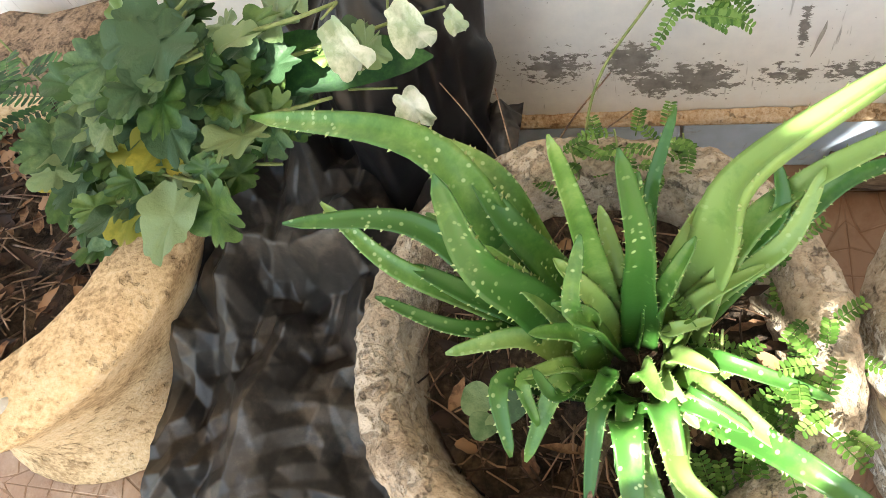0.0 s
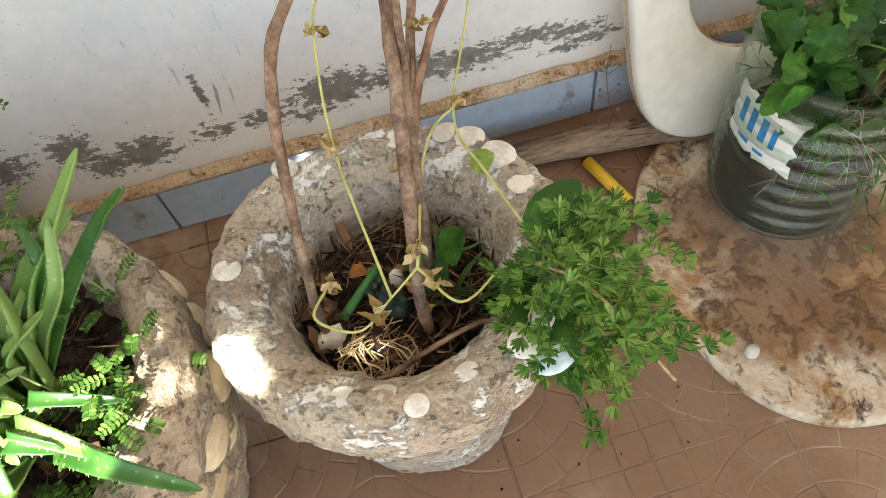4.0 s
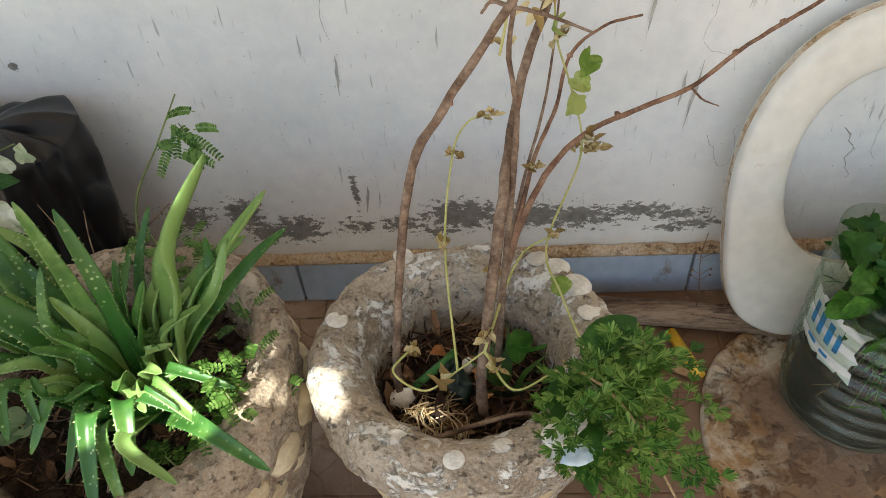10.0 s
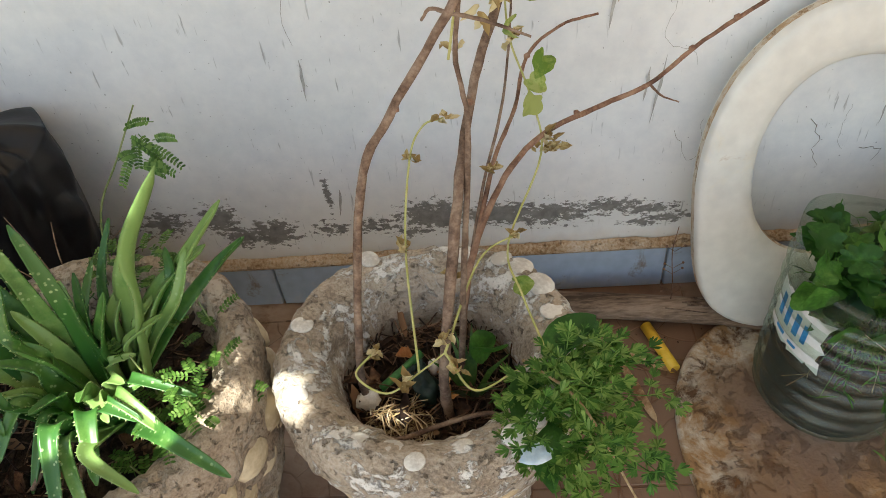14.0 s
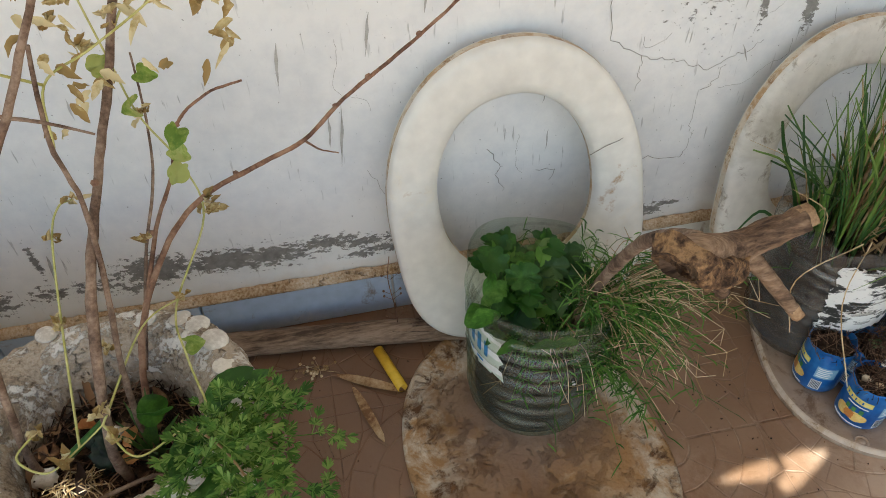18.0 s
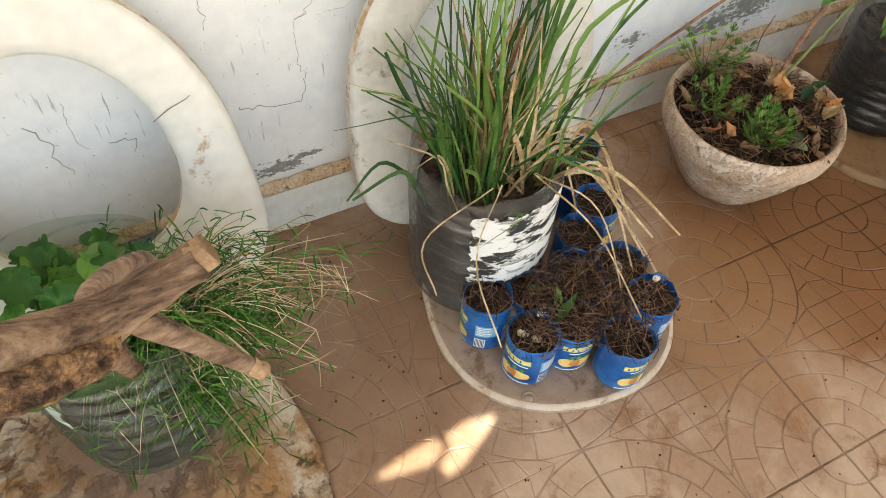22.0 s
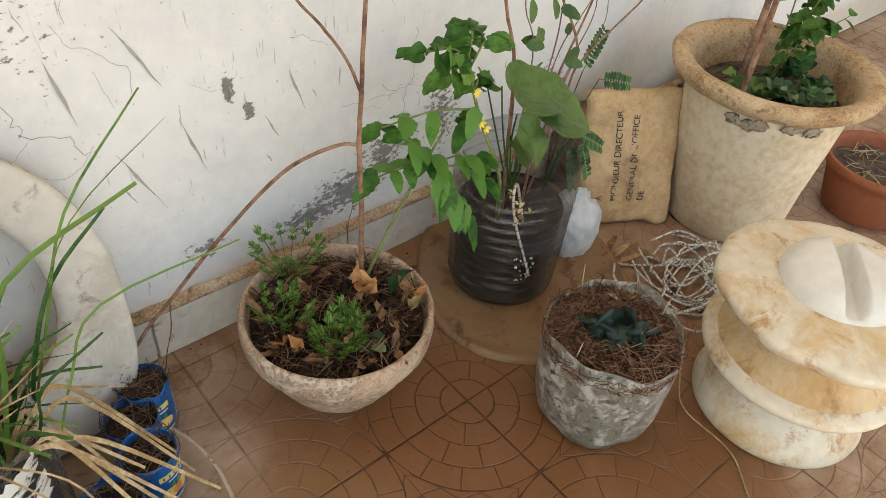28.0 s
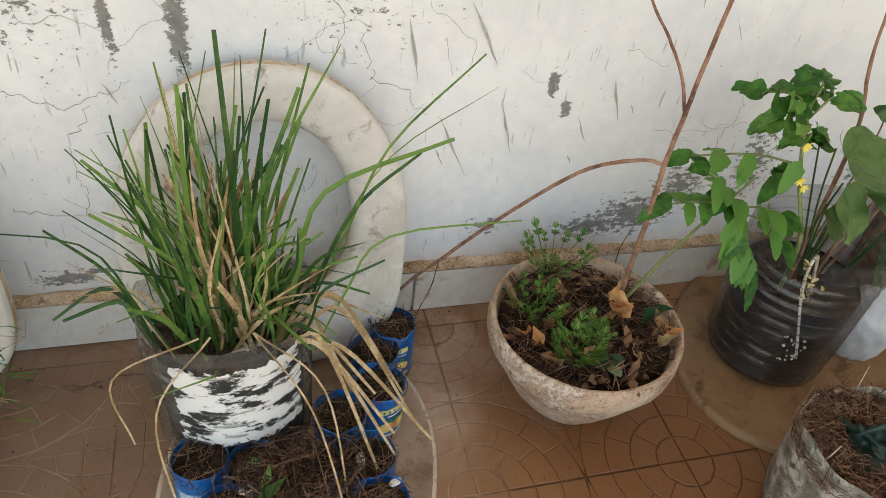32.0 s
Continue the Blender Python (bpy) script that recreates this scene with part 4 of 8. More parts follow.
# scratches and runs that reach the plaster
rnd = random.Random(77)
runs = [(cx, cz, rx, rz) for cx, cz, rx, rz, s in PEEL if rx < .0065 and rz > .025]
for n0 in range(24):
    runs.append((rnd.choice((rnd.uniform(.9, 1.4), rnd.uniform(1.4, 2.45), rnd.uniform(1.9, 2.45))), rnd.uniform(.27, .74), rnd.uniform(.0010, .0026), rnd.uniform(.008, .026)))
for cx, cz, rx, rz in runs:
    tilt = rnd.uniform(.05, .45) * (1 if cx > 1.4 else -.4)
    pts = [(cx + tilt * rz * f + rnd.uniform(-.001, .001), -.0021, cz - rz * f * .85) for f in (-1, -.6, -.2, .2, .6, 1)]
    w = min(rx * .55, .0022)
    part("scratch", blade(bmesh.new(), pts, [w * .1, w * rnd.uniform(.3, .9), w, w * rnd.uniform(.4, 1), w * rnd.uniform(.2, .7), w * .08], (0, -1, 0), 0.0), stain_grey, wall, "thin grey scratch in the paint")

# hairline cracks that branch over the old paint
rnd = random.Random(404)
for n0 in range(54):
    if n0 < 36:
        x, z = rnd.uniform(1.36, 1.98), rnd.uniform(.24, .76)
    else:
        x, z = rnd.choice((rnd.uniform(1.98, 2.6), rnd.uniform(.9, 1.36))), rnd.uniform(.26, .74)
    ang, line = rnd.choice((-1.4, -1.2, .3, -.4, 1.3)), []
    for k in range(rnd.randint(9, 24)):
        line.append((x, 0.0, z))
        ang += rnd.gauss(0, .38)
        x, z = x + math.cos(ang) * .006, z + math.sin(ang) * .006
    line = [q for q in line if .12 < q[2] < .79]
    if len(line) > 4:
        bm = tube(bmesh.new(), line, 0.00026, 0.00016, 4)
        for v in bm.verts:
            v.co.y = v.co.y * 0.5 - 0.0014
        part("crack", bm, crack_dark, wall, "fine dark crack in the paint")

# sand-filled ledge with a skirting of glazed tiles below it
ledge = bmesh.new()
seg = 420
rows = []
for i in range(seg + 1):
    x = X0 + (X1 - X0) * i / seg
    d = noise.noise((x * 20, 2.0, 0)) * 0.0025 + noise.noise((x * 70, 5.0, 0)) * 0.0015
    rows.append([ledge.verts.new((x, y, z)) for y, z in ((-0.0012, 0.1 + d * 2), (-0.006 + d, 0.097 + d), (-0.0135 + d, 0.089), (-0.0125, 0.0845), (-0.0005, 0.0845))])
for a, b in zip(rows, rows[1:]):
    for k in range(4):
        ledge.faces.new((a[k], b[k], b[k + 1], a[k + 1]))
skirting = setting("baseboard", ledge, ledge_sand, "skirting ledge filled with orange sand", "skirting", True)

# unseen roof added to block the sun; holes set where sun patches fall
ROOF = 2.4
roof_bm = bmesh.new()


def loop(pts):
    vs = [roof_bm.verts.new((x, y, ROOF)) for x, y in pts]
    return [roof_bm.edges.new((a, b)) for a, b in zip(vs, vs[1:] + vs[:1])]


edges = loop([(-1.9, 0.2), (4.9, 0.2), (4.9, -2.62), (-1.9, -2.62)])
for z, pts in ((0.37, [(.386, -.430), (.400, -.408), (.430, -.414), (.448, -.398), (.470, -.408), (.497, -.400), (.512, -.425), (.503, -.447), (.512, -.470), (.488, -.492), (.462, -.482), (.440, -.498), (.412, -.484), (.392, -.494), (.380, -.466), (.404, -.452)]),
               (0.335, [(.508, -.402), (.522, -.396), (.548, -.412), (.545, -.436), (.520, -.430)]), (.345, [(.512, -.368), (.522, -.366), (.524, -.384), (.515, -.386)]), (.54, [(.455, -.372), (.475, -.374), (.515, -.340), (.505, -.330)]),
               (0.33, [(.545, -.402), (.566, -.386), (.592, -.394), (.588, -.412), (.603, -.430), (.588, -.446), (.560, -.436)]), (0.30, [(.640, -.420), (.668, -.412), (.680, -.426), (.655, -.434)]),
               (0.0, [(1.425, -.423), (1.47, -.411), (1.514, -.408), (1.520, -.423), (1.497, -.436), (1.46, -.431)]), (0.0, [(1.527, -.410), (1.562, -.405), (1.600, -.414), (1.575, -.431), (1.530, -.454), (1.508, -.458), (1.504, -.443), (1.528, -.426)]),
               (0.47, [(.135, -.27), (.175, -.27), (.17, -.235), (.14, -.235)])):
    edges += loop([(x + SUN.x / SUN.z * (ROOF - z), y + SUN.y / SUN.z * (ROOF - z)) for x, y in pts])
bmesh.ops.triangle_fill(roof_bm, use_beauty=True, use_dissolve=False, edges=edges)
setting("ceiling", roof_bm, roof_paint, "unseen white roof sheet added for shade, pierced for sun patches", "ceiling")

# ---------- west end: first pot, black film, block ----------
R = random.Random(11)
t = thing("concrete_planter", "ochre concrete planter with a wide rough rim and flared foot", "planter", -0.290, -0.285, 0, 20)
part("body", rough_pot([(0.196, 0), (0.207, 0.010), (0.198, 0.04), (0.188, 0.08), (0.196, 0.14), (0.220, 0.20), (0.248, 0.245), (0.261, 0.268), (0.258, 0.282), (0.236, 0.294), (0.205, 0.297), (0.184, 0.288), (0.176, 0.26), (0.176, 0.2)], 150, 80, 0.004, 0.0010, 0.0, 3), concrete_ochre, t)
part("soil", cap(bmesh.new(), 0.180, 0.235, 40, 0.012, 25, 2), soil, t, "dark soil under dead leaves")
bm = bmesh.new()
for _ in range(220):
    a, r = R.uniform(0, 6.28), 0.168 * math.sqrt(R.random())
    chip(bm, (math.cos(a) * r, math.sin(a) * r, 0.242 + R.uniform(0, 0.02)), (R.gauss(0, 1), R.gauss(0, 1), R.uniform(-.1, .3)), R.uniform(0.02, 0.05), R.uniform(0.008, 0.018), R)
part("leaf_litter", bm, litter, t, "brown dead leaves on the soil")
part("twigs", scatter(bmesh.new(), R, 140, 0.165, 0.245, 0.09, 0.0014, 0.2), bark, t)
bm = bmesh.new()
blob(bm, (0.075, -0.225, 0.291), (0.011, 0.008, 0.003), 0.3, R)
part("lime_spot", bm, shell_white, t, "white lime splash")

t = thing("concrete_block", "broken grey-brown concrete block lying on the planter rim against the wall", "block", -0.27, -0.068, 0.2915, 4)
bm = bmesh.new()
bevel_box(bm, (0.20, 0.085, 0.06), (0, 0, 0.03), None, 0.012, 3)
bmesh.ops.subdivide_edges(bm, edges=bm.edges, cuts=3, use_grid_fill=True)
for v in bm.verts:
    v.co += v.co.normalized() * noisy(v.co, 0.010, 25, 4)
    v.co.z = max(v.co.z, 0)
part("block", bm, concrete_block, t)


def bush(name, label, cat, x, y, z, stems, leaves, lmat, smat, rnd, size, width, jag, extra=None, steps=8):
    """A leafy plant: stems to given tips, with leaves along each."""
    t = thing(name, label, cat, x, y, z)
    for k, tip in enumerate(stems):
        tip = Vector(tip) - Vector((x, y, z))
        root = Vector((rnd.uniform(-.012, .012), rnd.uniform(-.012, .012), -0.01))
        mid = root * 0.5 + tip * 0.5 + Vector((0, 0, 0.18 * tip.length)) + Vector((rnd.uniform(-.02, .02), rnd.uniform(-.02, .02), 0))
        path = smooth_path([root, mid, tip], 6)
        part("stem", tube(bmesh.new(), path, 0.0032, 0.0014, 6), smat, t)
        for m, (share, mat) in enumerate(lmat):
            bm = bmesh.new()
            for j in range(leaves):
                if rnd.random() > share and m:
                    continue
                if m == 0 and rnd.random() > share:
                    continue
                f = 0.25 + 0.75 * (j + rnd.random()) / leaves
                p = path[min(int(f * (len(path) - 1)), len(path) - 1)]
                a = rnd.uniform(0, 6.28)
                d = Vector((math.cos(a), math.sin(a), rnd.uniform(-0.35, 0.5)))
                s = size * rnd.uniform(0.55, 1.15)
                lobed(bm, p, d, s, rnd, (rnd.uniform(-.4, .4), rnd.uniform(-1.2, -.1), 1), rnd.choice((9, 11, 13)), jag * rnd.uniform(.7, 1.4), width * rnd.uniform(.75, 1.15), .32, .25, rnd.uniform(.1, .5))
            if len(bm.faces):
                part("foliage", bm, mat, t)
            else:
                bm.free()
    return t


k = bush("leafy_green_plant", "bushy blue-green lobed leafy plant spilling over the pot", "plant", -0.135, -0.27, 0.24,
         [(0.06, -.26, .47), (.02, -.22, .46), (.14, -.24, .46), (.07, -.30, .38), (.20, -.23, .50), (.22, -.21, .46), (-.02, -.24, .45), (.13, -.29, .40), (.16, -.21, .40), (.02, -.31, .39), (.03, -.17, .45), (.10, -.23, .52), (.11, -.27, .50), (.18, -.26, .44), (.08, -.32, .42)],
         17, [(0.8, leaf_kale), (0.28, leaf_broad), (0.05, leaf_yellow)], stem_green, R, 0.062, 0.74, 0.27)
bm = bmesh.new()
leaf(bm, (0.215, 0.04, 0.20), (1, 0.05, 0.03), 0.17, 0.05, R, (0, -.6, 1), 0.05, 0.06, 10)
part("long_leaf", bm, leaf_dark, k, "long dark green leaf")
# leaves in full sun: the glare is put into their pale colour
for p, s, q in (((.192, -.245, .500), .046, (.20, -.23, .50)), ((.236, -.230, .500), .044, (.22, -.21, .46)), ((.222, -.24, .425), .040, (.18, -.235, .42)), ((.272, -.228, .488), .022, (.22, -.21, .46))):
    part("stem", tube(bmesh.new(), [Vector(q) - Vector((-.135, -.27, .24)), Vector(p) - Vector((-.135, -.27, .24))], .0012, .0009, 5), stem_green, k)
    bm = bmesh.new()
    lobed(bm, Vector(p) - Vector((-.135, -.27, .24)), (0.35, -0.2, -0.7), s * 1.2, R, (0.35, -1, .5), 7, .20, .55, .75, .6, .9)
    part("bleached_leaf", bm, leaf_sunlit, k, "leaf coloured pale as if in full sun")

t = thing("feathery_seedling", "small feathery seedling beside the concrete block", "plant", -0.20, -0.16, 0.24)
bm = bmesh.new()
for j in range(16):
    a = R.uniform(0, 6.28)
    feather(bm, (0, 0, 0.03 + 0.009 * j), (math.cos(a), math.sin(a) * .6, 0.4), 0.075, 10, 0.016, R)
part("foliage", bm, leaf_dark, t)
part("stem", tube(bmesh.new(), [(0, 0, -0.02), (0.004, 0, 0.09), (0, 0.004, 0.19)], 0.0018, 0.001, 6), stem_green, t)


def facet(x, y, seed):
    """Height of a surface of flat triangles that meet in sharp creases."""
    k = (x + y) * .366
    i, j = math.floor(x + k), math.floor(y + k)
    u, w = x + k - i, y + k - j
    ends = ((0, 0), (1, 0), (1, 1)) if u > w else ((0, 0), (0, 1), (1, 1))
    hs = [noise.cell(Vector((i + p + seed + .5, j + q - seed + .5, seed + .5))) for p, q in ends]
    big, small = max(u, w), min(u, w)
    return hs[0] * (1 - big) + hs[1] * (big - small) + hs[2] * small


def folds(p, seed):
    """Crumpled plastic: flat facets and long creases at three sizes, bent a little."""
    v = Vector(p)
    x = p[0] + p[2] * .7 + .030 * noise.noise(v * 7 + Vector((seed, 0, 0)))
    y = p[1] + .022 * noise.noise(v * 8 + Vector((0, seed, 4)))
    out = .60 * facet(x * 10 + y * 2, y * 7 - x * 2, seed) + .42 * facet(x * 19 + y * 9, y * 15 - x * 8, seed + 7) + .17 * facet(x * 42 - y * 20, y * 36 + x * 17, seed + 13)
    return out * .62 + .10 * noise.noise(v * 5)


def film(name, label, x0, x1, y0, y1, height, nxx, nyy, amp, seed, mat):
    """A crumpled sheet laid over uneven ground, with sharp folds."""
    bm = bmesh.new()
    rows = []
    for j in range(nyy + 1):
        row = []
        for i in range(nxx + 1):
            u, w = i / nxx, j / nyy
            x, y = x0 + (x1 - x0) * u, y0 + (y1 - y0) * w
            f = folds((x, y, 0), seed)
            row.append(bm.verts.new((x + f * .03, y - f * .02, max(height(u, w) + amp * (.45 + .55 * w) * (.45 + f), 0.002))))
        rows.append(row)
    for a, b in zip(rows, rows[1:]):
        for i in range(nxx):
            bm.faces.new((a[i], a[i + 1], b[i + 1], b[i]))
    t = thing(name, label, "plastic sheet")
    part("sheet", bm, mat, t, "", True)
    return t


film("black_plastic_sheet", "crumpled black plastic sheet heaped between two planters", -0.095, 0.258, -0.66, -0.04, lambda u, w: 0.03 + 0.17 * w * (1.1 - abs(u - 0.35) - .5 * max(0, u - .5)) + .03 * (2 * u - 1) ** 2, 190, 290, 0.17, 3.0, black_film)
t = thing("black_plastic_bag", "crumpled black plastic bag standing against the wall", "plastic bag", 0.112, -0.09, 0.0)
bm = bmesh.new()
rows = []
for k in range(91):
    f = k / 90
    size = (1.0 - .12 * f) * (min(1.0, (1.0 - f) / .10) ** .45) if f < 1 else .02
    row = []
    for i in range(120):
        a = 2 * math.pi * i / 120
        g = folds((math.cos(a) * .12, f * .16 + math.sin(a) * .05, math.sin(a) * .12), 5.0)
        rr = size * (1 + .95 * g)
        x = math.cos(a) * .088 * rr + .022 * f
        y = min(math.sin(a) * .075 * rr, .075)
        row.append(bm.verts.new((x, y, .415 * f + (.10 * g * size * f if f > .3 else 0))))
    rows.append(row)
for a, b in zip(rows, rows[1:]):
    for i in range(120):
        bm.faces.new((a[i], a[(i + 1) % 120], b[(i + 1) % 120], b[i]))
bm.faces.new(rows[-1])
part("bag", bm, bag_film, t)

# ---------- aloe planter ----------
R = random.Random(5)
POT1 = (0.364, -0.388)
t = thing("concrete_bowl_planter", "rough grey-ochre concrete bowl planter with shells on its side", "planter", POT1[0], POT1[1], 0)
part("body", rough_pot([(0.10, 0), (0.115, 0.01), (0.13, 0.06), (0.155, 0.14), (0.17, 0.22), (0.176, 0.29), (0.175, 0.325), (0.166, 0.342), (0.150, 0.343), (0.138, 0.332), (0.130, 0.30), (0.125, 0.25)], 180, 90, 0.006, 0.0030, 0.003, 8), concrete_grey, t)
part("soil", cap(bmesh.new(), 0.128, 0.285, 40, 0.012, 22, 5, 6, 0.012), soil, t, "dark soil with straw")
part("straw", scatter(bmesh.new(), R, 220, 0.118, 0.294, 0.05, 0.0010, 0.3), needle, t)
bm = bmesh.new()
for _ in range(60):
    a, r = R.uniform(0, 6.28), 0.115 * math.sqrt(R.random())
    chip(bm, (math.cos(a) * r, math.sin(a) * r, 0.298), (R.gauss(0, 1), R.gauss(0, 1), .2), R.uniform(.015, .035), R.uniform(.007, .014), R)
part("leaf_litter", bm, litter, t)
one = lathe([(0.0005, 0.010), (0.008, 0.0092), (0.014, 0.006), (0.017, 0.0), (0.015, -0.004)], 12)
shell_me = bpy.data.meshes.new("shell")
one.to_mesh(shell_me)
one.free()
shell_me.shade_smooth()
shell_me.materials.append(shell_cream)
for row in range(4):
    for j in range(20):
        a = 2 * math.pi * (j + 0.5 * (row % 2)) / 20
        z = 0.27 - row * 0.045
        r = 0.174 - row * 0.011
        s = new("shell", shell_me)
        s.parent = t
        s.matrix_basis = Matrix.LocRotScale((math.cos(a) * r, math.sin(a) * r, z), Euler((0, radians(80), 0)).to_matrix().to_4x4().to_quaternion(), (1.1, 1.5, 1.0))
        s.rotation_mode = "QUATERNION"
        s.rotation_quaternion = Euler((0, radians(75), a)).to_quaternion()


def aloe_material():
    m = surface("aloe_skin", [(0.042, 0.135, 0.026), (0.098, 0.222, 0.046), (0.21, 0.34, 0.10)], 0.34, 9, 60, 0.25, spec=0.5, objects=0.5, through_leaf=0.12)
    n, l = m.node_tree.nodes, m.node_tree.links
    tc, vo, mp = n.new("ShaderNodeTexCoord"), n.new("ShaderNodeTexVoronoi"), n.new("ShaderNodeMapRange")
    vo.inputs["Scale"].default_value = 170
    l.new(tc.outputs["Object"], vo.inputs["Vector"])
    l.new(vo.outputs["Distance"], mp.inputs["Value"])
    mp.inputs["From Min"].default_value, mp.inputs["From Max"].default_value = 0.29, 0.18
    gate, mx = n.new("ShaderNodeTexNoise"), n.new("ShaderNodeMixRGB")
    gate.inputs["Scale"].default_value = 22
    l.new(tc.outputs["Object"], gate.inputs["Vector"])
    gm, mul = n.new("ShaderNodeMapRange"), n.new("ShaderNodeMath")
    gm.inputs["From Min"].default_value, gm.inputs["From Max"].default_value = 0.44, 0.58
    l.new(gate.outputs["Fac"], gm.inputs["Value"])
    mul.operation = "MULTIPLY"
    l.new(mp.outputs["Result"], mul.inputs[0])
    l.new(gm.outputs["Result"], mul.inputs[1])
    l.new(mul.outputs[0], mx.inputs["Fac"])
    b = n["Principled BSDF"]
    src = b.inputs["Base Color"].links[0].from_socket
    l.new(src, mx.inputs["Color1"])
    mx.inputs["Color2"].default_value = (0.32, 0.46, 0.21, 1)
    l.new(mx.outputs["Color"], b.inputs["Base Color"])
    return m


aloe_skin = aloe_material()
aloe_tooth = surface("aloe_tooth", [(0.28, 0.38, 0.13), (0.46, 0.54, 0.25)], 0.5, 40, 200, 0.0)


def aloe_leaf(parent, base, mid, tip, width, rnd, blunt=2.6):
    """A thick fleshy leaf, hollowed above and rounded below, ending in a blunt tip, with teeth along both edges."""
    path = smooth_path([Vector(base), Vector(base).lerp(Vector(mid), .5) + Vector((0, 0, .006)), Vector(mid), Vector(tip)], 7)
    n = len(path)
    bm = bmesh.new()
    rings, edge_pts = [], ([], [])
    roll = rnd.uniform(-.35, .35)
    for k in range(n):
        f = k / (n - 1)
        tt = (path[min(k + 1, n - 1)] - path[max(k - 1, 0)]).normalized()
        s = tt.cross(Vector((0.0, -0.12, 1)))
        s = s.normalized() if s.length > 0.05 else Vector((1, 0, 0))
        u = s.cross(tt)
        s, u = s * math.cos(roll) + u * math.sin(roll), u * math.cos(roll) - s * math.sin(roll)
        taper = (1 - 0.70 * f ** 1.25) * (1 - f ** 14) ** 0.5
        w = width * 0.5 * taper * (0.9 + 0.1 * math.sin(min(1, f * 4) * 1.57)) + 0.0010
        h = w * (0.75 + 0.55 * f)
        c = path[k]
        rings.append([bm.verts.new(c + s * a * w + u * e * h) for a, e in ((-1, 0.30), (-0.72, 0.22), (-.35, 0.06), (0, 0.0), (.35, .06), (0.72, 0.22), (1, 0.30), (0.92, 0.0), (0.62, -0.42), (0, -0.68), (-0.62, -0.42), (-.92, 0.0))])
        edge_pts[0].append((c - s * w + u * h * 0.3, -s, tt))
        edge_pts[1].append((c + s * w + u * h * 0.3, s, tt))
    for a, b in zip(rings, rings[1:]):
        for i in range(12):
            bm.faces.new((a[i], a[(i + 1) % 12], b[(i + 1) % 12], b[i]))
    bm.faces.new(rings[0][::-1])
    bm.faces.new(rings[-1])
    ob = part("leaf", bm, aloe_skin, parent)
    tb = bmesh.new()
    for line in edge_pts:
        for (p, s, tt), (p2, _, _) in list(zip(line, line[1:]))[1:-2]:
            if rnd.random() < .25:
                continue
            q = p.lerp(p2, rnd.uniform(.1, .9))
            h = 0.0007 + width * 0.036
            a = [tb.verts.new(q - tt * h * 0.7 - s * h * .3), tb.verts.new(q + tt * h * 0.7 - s * h * .3), tb.verts.new(q + Vector((0, 0, -h * 0.5)) - s * h * .3)]
            o = tb.verts.new(q + s * h + tt * h * 0.6)
            for i in range(3):
                tb.faces.new((a[i], a[(i + 1) % 3], o))
    part("teeth", tb, aloe_tooth, ob, "small pale teeth along the leaf edge")
    return ob


t = thing("aloe_plant", "large green aloe with spotted fleshy toothed leaves", "plant", 0.393, -0.402, 0.30)
O = Vector(t.location)
def aloe_ring(rows):
    """Leaves from the heart of the plant, each by its tip, its bend and its width."""
    for tip, mid, w in rows:
        d = Vector(tip) - O
        side = Vector((d.x, d.y, 0))
        side = side.normalized() * min(0.030, 0.35 * side.length) if side.length else side
        w *= 1.22
        aloe_leaf(t, side + Vector((R.uniform(-.007, .007), R.uniform(-.007, .007), R.uniform(.010, .035))), Vector(mid) - O, d, w, R)


# outer leaves
aloe_ring((((0.514, -0.352, 0.56), (0.454, -0.351, 0.47), 0.031), ((0.548, -0.339, 0.51), (0.489, -0.333, 0.435), 0.018), ((0.551, -0.327, 0.455), (0.513, -0.319, 0.415), 0.014), ((0.391, -0.377, 0.53), (0.4, -0.386, 0.455), 0.02), ((0.358, -0.372, 0.535), (0.368, -0.378, 0.465), 0.017), ((0.372, -0.401, 0.49), (0.365, -0.42, 0.44), 0.014), ((0.145, -0.305, 0.475), (0.275, -0.342, 0.49), 0.028), ((0.177, -0.373, 0.45), (0.257, -0.363, 0.435), 0.02), ((0.299, -0.384, 0.52), (0.311, -0.4, 0.45), 0.03), ((0.194, -0.35, 0.44), (0.244, -0.381, 0.41), 0.017), ((0.23, -0.399, 0.4), (0.281, -0.415, 0.395), 0.013), ((0.245, -0.305, 0.46), (0.305, -0.319, 0.43), 0.016), ((0.328, -0.489, 0.375), (0.321, -0.453, 0.4), 0.015), ((0.341, -0.466, 0.365), (0.333, -0.446, 0.39), 0.012), ((0.403, -0.533, 0.335), (0.396, -0.478, 0.385), 0.022), ((0.429, -0.535, 0.33), (0.402, -0.48, 0.37), 0.018)))
